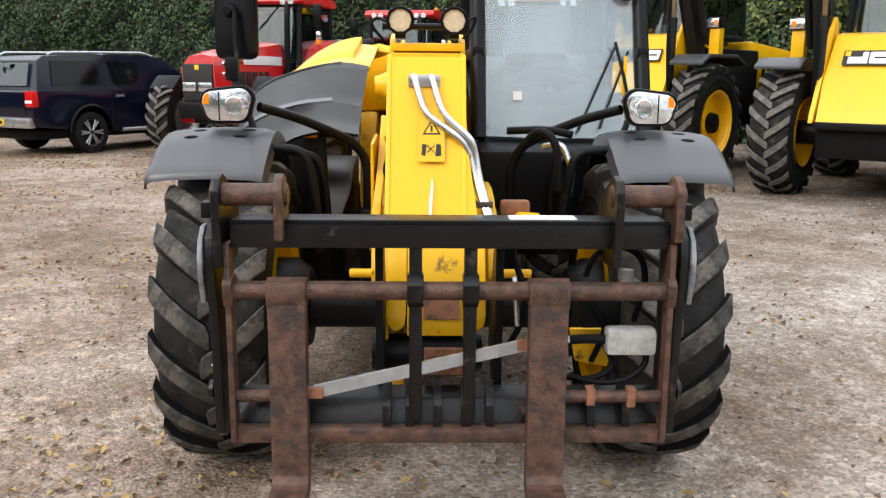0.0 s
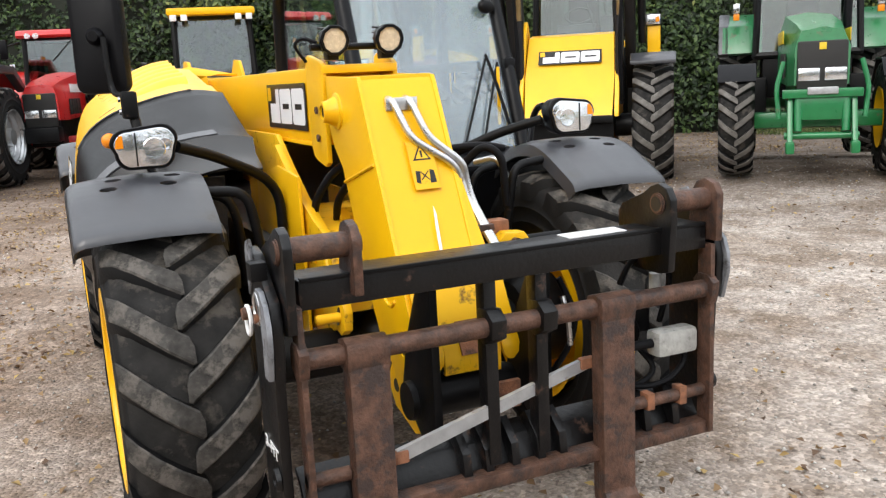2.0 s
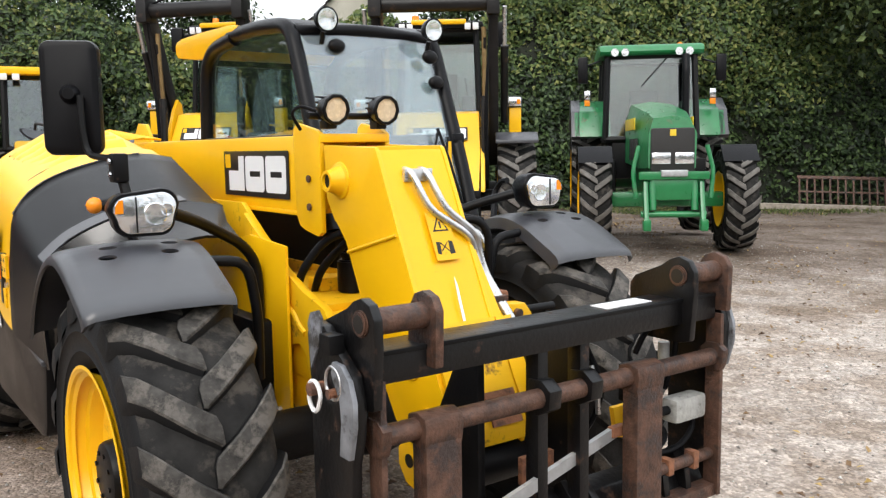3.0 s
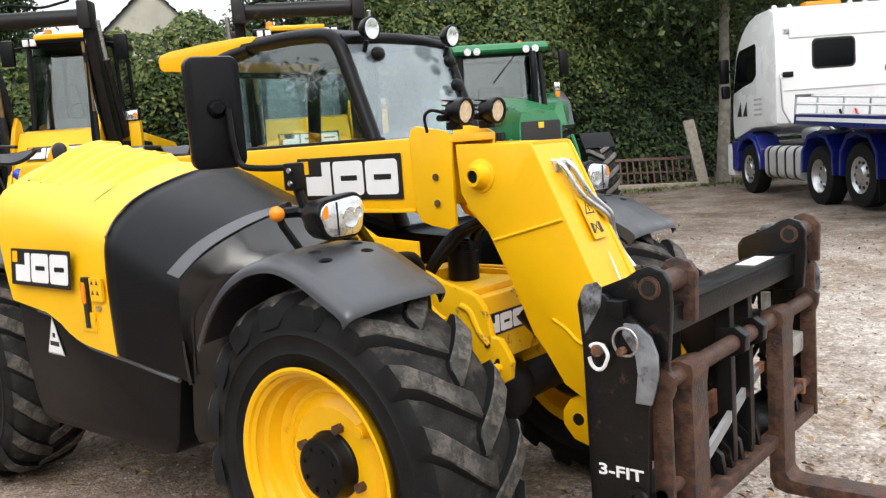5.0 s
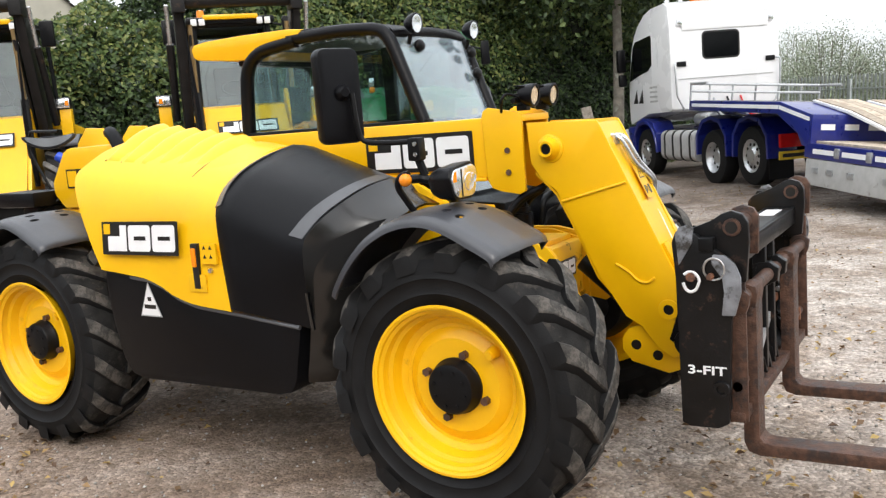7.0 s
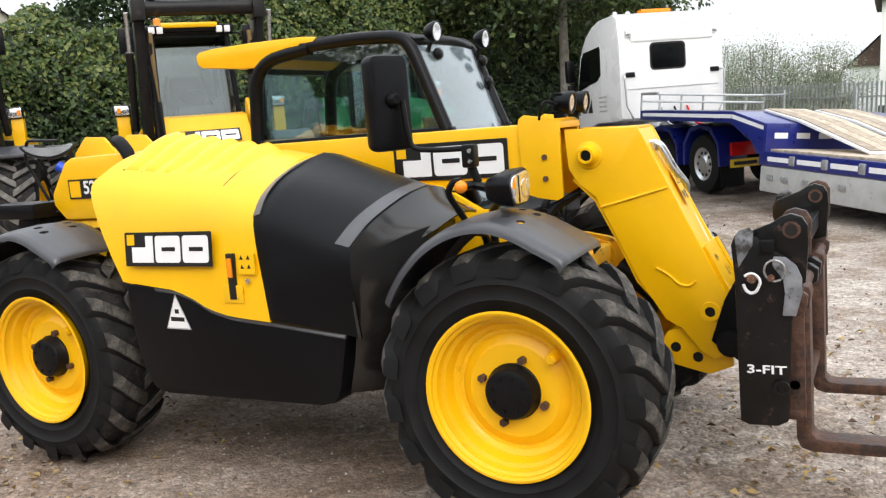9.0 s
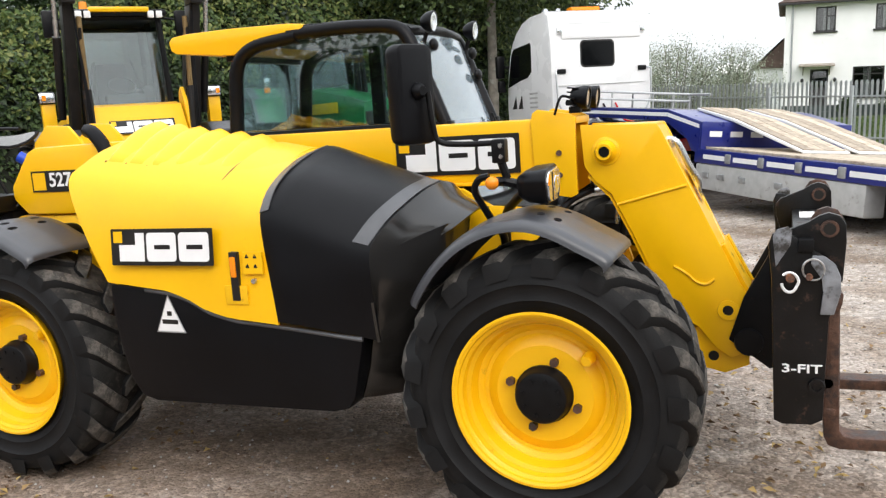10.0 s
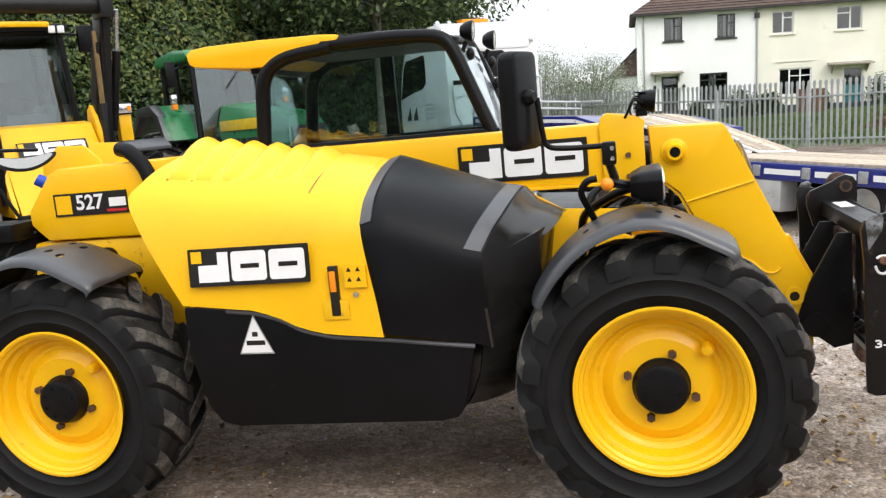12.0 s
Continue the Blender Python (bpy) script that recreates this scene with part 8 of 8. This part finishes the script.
    leaf_cloud("crown", cs, np.vstack(ns), rng.uniform(size[0], size[1], len(cs)), leaf, rng, th)


TALL = "tall dark green broadleaf tree behind the hedge"
for i, (tx, ty, hh, sp) in enumerate([(16.6, 15.2, 10.5, 3.2), (19.6, 11.8, 12.0, 3.6), (23.0, 9.8, 12.5, 3.6), (26.6, 8.0, 11.0, 3.3)]):
    tree("tree", tx, ty, hh, sp, 0.22, 26000, 40 + i, TREE_LEAF, TALL, clumps=52)
tree("tree", 18.3, 6.5, 12.5, 3.3, 0.42, 24000, 60, TREE_LEAF, "tree with a bare grey trunk and a drooping dark crown", lean=(-0.5, -0.4), r0=0.17, clumps=44, droop=0.35)
for i, (tx, ty, hh) in enumerate([(22.5, 24.5, 8.5), (-12, 31, 9.5), (-5, 28.5, 9.0), (-20, 33, 10), (19.6, 25.0, 8.6), (9.4, 26.5, 8.4), (5.4, 28.0, 8.8), (1.0, 29.0, 9.0)]):
    tree("tree", tx, ty, hh, 2.4, 0.25, 15000, 70 + i, HEDGE_LEAF, "leafy green tree behind the hedge", clumps=34, size=(0.14, 0.24))
for i, (tx, ty, hh, sp) in enumerate([(33.5, 3.4, 3.8, 1.8), (34.8, 1.3, 3.5, 1.8), (38.5, 5.8, 4.2, 2.0)]):
    tree("willow_shrub", tx, ty, hh, sp, 0.2, 14000, 90 + i, WILLOW_LEAF, "pale grey-green willow shrub behind the fence", size=(0.05, 0.1), r0=0.05, clumps=64, stems=6)


def grass_verge():
    rng = np.random.default_rng(31)
    n = 9000
    p = np.column_stack([rng.uniform(12.5, 19.5, n), rng.uniform(5.2, 12.5, n)])
    line = (p[:, 0] - 12.6) * 0.626 + (p[:, 1] - 13.2) * 0.78
    keep = (line < -0.2) & (line > -2.4 + rng.normal(0, 0.3, n)) & (p[:, 0] > 12.8)
    p = p[keep]
    z = np.array([ground_z(a, b) for a, b in p]) + 0.03
    nrm = rng.normal(0, 1, (len(p), 3)) * np.array([1, 1, 0.25])
    leaf_cloud("grass_verge", np.column_stack([p, z]), nrm, rng.uniform(0.07, 0.16, len(p)), leaf_paint("grass_blade", (0.05, 0.08, 0.02), (0.13, 0.17, 0.05), (0.26, 0.26, 0.10)), rng, narrow=0.18)
    tagged(bpy.data.objects["grass_verge"], "rough short grass along the foot of the hedge", "grass", kind="stuff")


grass_verge()


# ---------------------------------------------------------------- things at the foot of the hedge
def rack():
    th = thing("rack", at_yard(17.35, 7.85, 0, -48), "rusty steel ladder-like rack leaning against the hedge", "rack")
    lean = pose(0, 0, 0.02, -22)
    for z in (0.0, 0.68):
        part("rail", box((-1.05, -0.03, z), (1.05, 0.03, z + 0.075), 0.008, m=lean), RUST, th)
    for k in range(13):
        x = -1.0 + k * 0.1667
        part("rung", box((x - 0.02, -0.02, 0.06), (x + 0.02, 0.02, 0.69), 0.005, m=lean), RUST, th)
    part("rail", box((-1.03, -0.02, 0.35), (1.03, 0.02, 0.39), 0.005, m=lean), RUST, th)


TIMBER = shade("weathered_timber", (0.33, 0.29, 0.24), 0.9, vary=0.25, scale=14, bump=0.5, bump_scale=60, spots=(0.2, 0.16, 0.12), spot_at=0.6)
rack()
th = thing("plank", at_yard(17.75, 6.75, 0, -40), "weathered grey wooden plank leaning against the hedge", "plank")
part("board", box((-0.14, -0.03, 0), (0.14, 0.03, 1.65), 0.006, m=pose(0, 0, 0, -12, -9)), TIMBER, th)
th = thing("timber_beam", at_yard(16.7, 7.85, 0, -48), "pale weathered timber beam lying on the ground", "beam")
part("beam", box((-1.5, -0.09, 0), (1.5, 0.09, 0.13), 0.015), TIMBER, th)

# ---------------------------------------------------------------- houses and fence
RENDER_WHITE = shade("white_render", (0.88, 0.88, 0.87), 0.85, vary=0.05, scale=0.6, bump=0.3, bump_scale=90, spots=(0.68, 0.67, 0.64), spot_at=0.68, spot_scale=0.7)
RENDER_CREAM = shade("cream_render", (0.84, 0.81, 0.69), 0.85, vary=0.06, scale=0.6, bump=0.4, bump_scale=80, spots=(0.62, 0.58, 0.47), spot_at=0.66, spot_scale=0.6)
PLINTH = shade("plinth_paint", (0.05, 0.065, 0.06), 0.8, vary=0.25, scale=2)
TILE = shade("roof_tile", (0.085, 0.055, 0.045), 0.85, vary=0.3, scale=3, bump=0.3, bump_scale=40, per="island")
DARK_FRAME = shade("dark_window_frame", (0.03, 0.028, 0.028), 0.5)
UPVC = shade("white_window_frame", (0.8, 0.8, 0.78), 0.4, vary=0.04)
TEAL = shade("teal_door_paint", (0.03, 0.16, 0.17), 0.5)
CURTAIN = shade("net_curtain", (0.6, 0.6, 0.58), 0.9, vary=0.2, scale=6)
ROOM = shade("dim_room", (0.05, 0.048, 0.045), 0.9, vary=0.3, scale=1)
PANE = clear("window_pane", (0.72, 0.74, 0.74))
TIMBER_BROWN = shade("brown_fence_board", (0.13, 0.065, 0.04), 0.85, vary=0.3, scale=5, bump=0.4)


def wall_with_holes(w, h, holes, y0, y1, x0=0.0):
    """A wall in strips round its openings; holes are (u0, u1, z0, z1)."""
    bm = bmesh.new()
    us = sorted({x0, x0 + w} | {v for q in holes for v in q[:2]})
    for a, b in zip(us, us[1:]):
        mid = (a + b) / 2
        cuts = sorted((q[2], q[3]) for q in holes if q[0] < mid < q[1])
        z = 0.0
        for c0, c1 in cuts + [(h, h)]:
            if c0 > z + 1e-4:
                box((a, y0, z), (b, y1, c0), 0, bm)
            z = c1
    bmesh.ops.remove_doubles(bm, verts=bm.verts, dist=1e-4)
    return bm


def window(house, name, u0, u1, z0, z1, frame_mat, bars, sill=True, curtain=0.0, sill_mat=None):
    f = 0.07
    bm = bmesh.new()
    for lo, hi in (((u0, 0.08, z0), (u0 + f, 0.15, z1)), ((u1 - f, 0.08, z0), (u1, 0.15, z1)),
                   ((u0 + f, 0.08, z0), (u1 - f, 0.15, z0 + f)), ((u0 + f, 0.08, z1 - f), (u1 - f, 0.15, z1))):
        box(lo, hi, 0.008, bm)
    win = part(name, bm, frame_mat, house)
    w, h = u1 - u0, z1 - z0
    for kind, a, b, c in bars:
        if kind == "v":
            part("mullion", box((u0 + a * w - 0.04, 0.085, z0 + f + b * (h - 2 * f)), (u0 + a * w + 0.04, 0.145, z0 + f + c * (h - 2 * f)), 0.006), frame_mat, win)
        else:
            part("transom", box((u0 + f + b * (w - 2 * f), 0.087, z0 + a * h - 0.03), (u0 + f + c * (w - 2 * f), 0.143, z0 + a * h + 0.03), 0.006), frame_mat, win)
    part("pane", box((u0 + f, 0.11, z0 + f), (u1 - f, 0.12, z1 - f)), PANE, win)
    if curtain:
        part("curtain", box((u0 + f + w * 0.3, 0.3, z0), (u0 + f + w * (0.3 + curtain), 0.32, z1)), CURTAIN, win)
    if sill:
        part("sill", box((u0 - 0.1, -0.1, z0 - 0.09), (u1 + 0.1, 0.1, z0), 0.015), sill_mat or frame_mat, win)


def door(house, u0, u1, z1, leaf, frame_mat, canopy):
    d = part("door", box((u0 + 0.07, 0.1, 0.12), (u1 - 0.07, 0.16, 1.35), 0.01), leaf, house)
    part("top_light", box((u0 + 0.07, 0.11, 1.36), (u1 - 0.07, 0.15, z1 - 0.08), 0.005), GLASS_DARK, d)
    bm = box((u0, 0.06, 0.1), (u0 + 0.07, 0.18, z1), 0.006)
    box((u1 - 0.07, 0.06, 0.1), (u1, 0.18, z1), 0.006, bm)
    box((u0 + 0.07, 0.06, z1 - 0.08), (u1 - 0.07, 0.18, z1), 0.006, bm)
    part("door_frame", bm, frame_mat, d)
    part("step", box((u0 - 0.1, -0.5, -0.2), (u1 + 0.1, 0.1, 0.1), 0.02), PLINTH, house)
    a, b = canopy
    part("canopy", prism([(-0.8, z1 + 0.12), (0.0, z1 + 0.16), (0.0, z1 + 0.3), (-0.8, z1 + 0.2)], "x", a, b, 0.01), TIMBER, house)
    for x in (a + 0.2, b - 0.25):
        part("bracket", prism([(-0.55, z1 + 0.12), (0, z1 + 0.12), (0, z1 - 0.3)], "x", x, x + 0.05, 0.004), TIMBER, house)


def tiled(a0, a1, b0, b1, rows, thick=0.06):
    """A roof slope in lapped courses between an eaves edge and a ridge edge."""
    bm = bmesh.new()
    a0, a1, b0, b1 = (Vector(p) for p in (a0, a1, b0, b1))
    up = (a1 - a0).cross(b0 - a0).normalized()
    if up.z < 0:
        up = -up
    edge = []
    for k in range(rows):
        for t, h in ((k / rows, thick), ((k + 1) / rows, 0.02)):
            edge.append([bm.verts.new(a0.lerp(b0, t) + up * h), bm.verts.new(a1.lerp(b1, t) + up * h)])
    edge.append([bm.verts.new(b0 - up * 0.04), bm.verts.new(b1 - up * 0.04)])
    edge.append([bm.verts.new(a0 - up * 0.04), bm.verts.new(a1 - up * 0.04)])
    for (p, q), (r, s) in zip(edge, edge[1:] + edge[:1]):
        bm.faces.new((p, q, s, r))
    bmesh.ops.remove_doubles(bm, verts=bm.verts, dist=1e-4)
    return bm


def semi(name, u0, w, white, label):
    """One half of a pair of two-storey houses; the eaves lie 6 m up."""
    mat = RENDER_WHITE if white else RENDER_CREAM
    h = thing(name, HOUSES @ pose(u0, 0, 0), label, "house")
    eave, ridge, depth, over = 5.75, 8.5, 8.0, 0.35
    if white:
        holes = [(1.5, 2.48, 4.28, 5.55), (4.35, 5.3, 4.28, 5.55), (1.33, 2.23, 0.1, 2.33), (3.4, 4.9, 0.85, 2.4)]
    else:
        holes = [(0.85, 1.98, 4.3, 5.5), (4.15, 5.45, 4.3, 5.55), (1.25, 2.95, 0.95, 2.4), (4.55, 5.55, 0.1, 2.3)]
    part("front_wall", wall_with_holes(w, eave, holes, 0, 0.3), mat, h)
    part("back_wall", box((0, depth - 0.3, 0), (w, depth, eave)), mat, h)
    part("end_wall", box((0 if white else w - 0.3, 0.3, 0), (0.3 if white else w, depth - 0.3, eave)), mat, h)
    part("inner_room", box((0.3, 1.6, 0.05), (w - 0.3, 1.7, eave)), ROOM, h)
    part("upper_floor", box((0.3, 0.3, 2.7), (w - 0.3, 1.6, 2.9)), ROOM, h)
    part("plinth", box((-0.02, -0.03, -0.6), (w + 0.0, 0.02, 0.42), 0.01), PLINTH, h)
    if white:
        e0, e1 = (-over, -over, eave + 0.05), (w, -over, eave + 0.05)
        r0, r1 = (3.4, depth / 2, ridge), (w, depth / 2, ridge)
        part("roof", tiled(e0, e1, r0, r1, 16), TILE, h, "dark brown tiled roof")
        part("roof_end", tiled((-over, depth + over, eave + 0.05), e0, r0, r0, 16), TILE, h)
        part("roof_back", tiled((w, depth + over, eave + 0.05), (-over, depth + over, eave + 0.05), r1, r0, 12), TILE, h)
        for q in holes[:2]:
            window(h, "window", *q, DARK_FRAME, [("v", 0.55, 0, 1), ("h", 0.62, 0.55, 1)], curtain=0.35)
        window(h, "window", *holes[3], DARK_FRAME, [("v", 0.5, 0, 1), ("h", 0.75, 0, 1)], curtain=0.25)
        door(h, *holes[2][:2], 2.33, DARK_FRAME, DARK_FRAME, (0.75, 2.5))
        for u in (0.95, 2.55):
            part("wall_lantern", ball((u, -0.1, 1.75), 0.09, scale=(1, 1, 1.4)), DARK_FRAME, h)
        part("drainpipe", rod((0.38, -0.06, 0), (0.38, -0.06, eave), 0.045, 10), GALV, h)
    else:
        e0, e1 = (0, -over, eave + 0.05), (w + over, -over, eave + 0.05)
        r0, r1 = (0, depth / 2, ridge), (w - 3.4, depth / 2, ridge)
        part("roof", tiled(e0, e1, r0, r1, 16), TILE, h, "dark brown tiled roof")
        part("roof_end", tiled(e1, (w + over, depth + over, eave + 0.05), r1, r1, 16), TILE, h)
        part("roof_back", tiled((w + over, depth + over, eave + 0.05), (0, depth + over, eave + 0.05), r1, r0, 12), TILE, h)
        window(h, "window", *holes[0], UPVC, [("v", 0.52, 0, 1), ("h", 0.7, 0.5, 1)], sill_mat=RENDER_CREAM)
        window(h, "window", *holes[1], UPVC, [("v", 0.55, 0, 1), ("h", 0.7, 0, 0.5)], sill_mat=RENDER_CREAM)
        window(h, "window", *holes[2], UPVC, [("v", 0.33, 0, 1), ("v", 0.66, 0, 1), ("h", 0.72, 0.33, 1)], sill_mat=RENDER_CREAM)
        part("lintel", box((1.0, -0.05, 2.75), (3.1, 0.0, 2.83), 0.01), RENDER_CREAM, h)
        door(h, *holes[3][:2], 2.3, TEAL, UPVC, (3.75, 5.95))
        part("drainpipe", rod((0.1, -0.06, 0), (0.1, -0.06, eave), 0.045, 10), GALV, h)
        part("hopper", box((-0.05, -0.14, eave - 0.55), (0.22, 0.0, eave - 0.25), 0.02), DARK_FRAME, h)
    part("gutter", box((-0.3 if white else 0.01, -over - 0.08, eave - 0.06), (w - 0.01 if white else w + 0.3, -over + 0.03, eave + 0.05), 0.02), DARK_FRAME, h)
    part("soffit", box((-0.3 if white else 0.0, -over + 0.03, eave), (w, 0.0, eave + 0.04)), DARK_FRAME, h)
    if white:
        part("side_wall", wall_with_holes(1.4, 2.5, [(0.5, 0.95, 0.9, 2.1)], 1.5, 1.7, -1.4), mat, h, "white wall of the lean-to")
        part("side_end_wall", box((-1.4, 1.7, 0), (-1.2, 5, 2.5)), mat, h)
        part("side_pane", box((-0.9 + 0.0, 1.6, 0.9), (-0.45, 1.62, 2.1)), GLASS_DARK, h)
        part("side_roof", tiled((-1.65, 1.25, 2.5), (-1.65, 5.2, 2.5), (0, 1.25, 4.1), (0, 5.2, 4.1), 9), TILE, h)
        part("side_roof_front", prism([(-1.55, 2.5), (0, 2.5), (0, 4.05)], "y", 1.3, 1.5), TILE, h)
    return h


HOUSES = at_yard(46.95, -0.65, 0.32, -90)
semi("house", 0, 6.35, True, "white rendered two-storey semi-detached house with dark windows")
semi("house", 6.352, 8.0, False, "cream rendered two-storey semi-detached house with white windows")


PEBBLE = shade("weathered_pebble_dash", (0.50, 0.47, 0.40), 0.95, vary=0.12, scale=1.2, bump=0.6, bump_scale=60, spots=(0.38, 0.36, 0.30), spot_at=0.6, spot_scale=0.9)


def gable_house():
    h = thing("house", at_yard(14.3, 25.0, 0, -32.7), "weathered beige gabled house behind the hedge", "house")
    end = [(-2.7, 0), (2.7, 0), (2.7, 4.7), (0, 7.4), (-2.7, 4.7)]
    part("front_wall", prism(end, "y", 0, 0.3), PEBBLE, h)
    part("back_wall", prism(end, "y", 9, 9.3), PEBBLE, h)
    for s in (-1, 1):
        part("side_wall", box((min(s * 2.7, s * 2.4), 0.3, 0), (max(s * 2.7, s * 2.4), 9, 4.7)), PEBBLE, h)
        part("roof", tiled((s * 2.95, -0.12, 4.46), (s * 2.95, 9.45, 4.46), (0, -0.12, 7.42), (0, 9.45, 7.42), 14), TILE, h)


gable_house()


def conservatory():
    c = thing("conservatory", HOUSES @ pose(-3.6, 4, 0), "small white-framed garden conservatory", "conservatory")
    for x in (0, 0.75, 1.5):
        part("post", box((x - 0.06, 0, 0), (x + 0.06, 0.12, 2.4), 0.01), UPVC, c)
    part("wall", box((0.06, 0.02, 0), (1.44, 0.1, 0.7)), UPVC, c)
    part("glass_wall", box((0.06, 0.05, 0.7), (1.44, 0.07, 2.3)), PANE, c)
    part("roof", prism([(-0.2, 2.3), (2.2, 2.9), (2.2, 3.0), (-0.2, 2.4)], "x", -0.15, 1.65, 0.01), UPVC, c)
    part("back_wall", box((0, 2.1, 0), (1.5, 2.2, 2.9)), UPVC, c)


conservatory()


FENCE = shade("pale_galvanised_fence", (0.46, 0.49, 0.49), 0.5, metal=0.25, vary=0.12, scale=9, spots=(0.33, 0.34, 0.33), spot_at=0.64, spot_scale=6)


def palisade():
    """Steel fence: posts, two rails and pales with split, pointed tops."""
    p0 = Vector((19.9, -4.1))
    d = Vector((0.66, 0.751))
    rz = math.degrees(math.atan2(d.y, d.x))
    f = thing("palisade_fence", at_yard(p0.x, p0.y, 0, rz), "grey galvanised steel palisade fence with pointed pales", "fence")
    s0, s1 = -8.8, 12.6

    def dz(s):
        return ground_z(p0.x + d.x * s, p0.y + d.y * s) - ground_z(p0.x, p0.y) + max(-0.2, min(0.14, -0.17 + 0.034 * s))
    k = s0
    while k < s1 + 0.1:
        part("post", box((k - 0.05, 0.04, dz(k) - 0.3), (k + 0.05, 0.1, dz(k) + 1.72), 0.006), FENCE, f)
        for z in (0.35, 1.42):
            if k + 2.75 <= s1 + 0.1:
                sl = math.degrees(math.atan2(dz(k + 2.75) - dz(k), 2.75))
                part("rail", box((0, 0.0, 0), (2.75, 0.036, 0.045), 0.004, m=pose(k, 0, dz(k) + z, 0, -sl)), FENCE, f)
        k += 2.75
    pts = [(-0.034, 0), (-0.034, 1.66), (-0.046, 1.73), (-0.03, 1.80), (-0.014, 1.745), (0, 1.83), (0.014, 1.745), (0.03, 1.80), (0.046, 1.73), (0.034, 1.66), (0.034, 0)]
    bm = bmesh.new()
    front = [bm.verts.new((x, -0.012 + 0.012 * (abs(x) / 0.034), z)) for x, z in pts]
    back = [bm.verts.new((x, -0.006 + 0.012 * (abs(x) / 0.034), z)) for x, z in pts]
    top = (5, 4, 3, 2, 1, 0)
    n = len(pts)
    for a in (front, back):
        for i in range(0, 5):
            j = n - 1 - i
            if i < 4:
                bm.faces.new((a[i], a[i + 1], a[j - 1], a[j]))
            else:
                bm.faces.new((a[i], a[5], a[j]))
    for i in range(n):
        bm.faces.new((front[i], front[(i + 1) % n], back[(i + 1) % n], back[i]))
    first = part("pale", bm, FENCE, f)
    k, s = 0, s0 + 0.08
    while s < s1:
        ob = first if k == 0 else new("pale", first.data)
        ob.parent = f
        ob.matrix_local = pose(s, -0.008, dz(s) + 0.05)
        k, s = k + 1, s + 0.155
    return f


palisade()


def garden():
    rng = np.random.default_rng(51)
    for i, (u, v, r, hh) in enumerate([(5.6, -1.2, 0.9, 1.2), (6.9, -1.5, 0.7, 0.9), (3.2, -1.0, 0.5, 0.7), (9.6, -1.0, 0.5, 0.8), (12.6, -1.4, 1.0, 1.3)]):
        p = HOUSES @ Vector((u, v, 0))
        tree("garden_bush", p.x, p.y, hh + 0.3, r, 0.15, 1500, 110 + i, HEDGE_LEAF, "dark green garden bush beside the house", r0=0.04, clumps=20, stems=5, size=(0.09, 0.16))
    g = thing("garden_gate", HOUSES @ pose(8.0, -3.5, -0.1), "brown wooden garden gate", "gate")
    for k in range(8):
        part("board", box((k * 0.16, 0, 0.05), (k * 0.16 + 0.15, 0.025, 1.35), 0.004), TIMBER_BROWN, g)
    for z in (0.3, 1.1):
        part("crossbar", box((0, 0.025, z), (1.27, 0.06, z + 0.09), 0.004), TIMBER_BROWN, g)
    # heap of cut brushwood
    th = thing("brushwood_heap", at_yard(24.0, -8.9) @ Matrix.Scale(1.15, 4), "brown heap of cut brushwood behind the fence", "brush heap")
    bm = bmesh.new()
    for k in range(420):
        a, rr = rng.uniform(0, 6.28), rng.random() ** 0.5
        z = (1 - rr) * 1.2 * rng.random() + 0.04
        c = Vector((math.cos(a) * rr * 1.7, math.sin(a) * rr * 1.3, z))
        e = Vector(rng.normal(0, 1, 3) * np.array([0.35, 0.35, 0.18]))
        rod(c - e, c + e, rng.uniform(0.008, 0.02), 5, 0.004, bm)
    for v in bm.verts:
        v.co.z = max(v.co.z, 0.005)
    part("brushwood", bm, TIMBER_BROWN, th)
    q = rng.normal(0, 1, (2600, 3)) * np.array([0.75, 0.6, 0.0])
    q[:, 2] = np.clip(1.15 - np.linalg.norm(q[:, :2], axis=1) * 0.7, 0.03, 2) * rng.random(2600) ** 0.4
    leaf_cloud("dry_leaves", q, rng.normal(0, 1, (2600, 3)) + np.array([0, 0, 0.8]), rng.uniform(0.08, 0.16, 2600), leaf_paint("dry_leaf", (0.09, 0.05, 0.03), (0.2, 0.12, 0.07), (0.33, 0.23, 0.14), 0.8, 0.1), rng, th)


garden()


def lawn_grass():
    rng = np.random.default_rng(33)
    n = 30000
    p = np.column_stack([rng.uniform(13, 42, n), rng.uniform(-16, 8, n)])
    beyond = (p[:, 0] - 19.9) * 0.751 - (p[:, 1] + 4.1) * 0.66
    p = p[(beyond > 0.3) & ((p[:, 0] - 12.6) * 0.465 + (p[:, 1] - 13.2) * 0.885 < -0.5)]
    z = np.array([ground_z(a, b) for a, b in p]) + 0.06
    leaf_cloud("lawn_grass", np.column_stack([p, z]), rng.normal(0, 1, (len(p), 3)) * np.array([1, 1, 0.2]), rng.uniform(0.12, 0.32, len(p)), leaf_paint("lawn_blade", (0.05, 0.09, 0.02), (0.10, 0.16, 0.04), (0.2, 0.25, 0.08)), rng, narrow=0.16)
    tagged(bpy.data.objects["lawn_grass"], "rough green grass beyond the steel fence", "grass", kind="stuff")


lawn_grass()
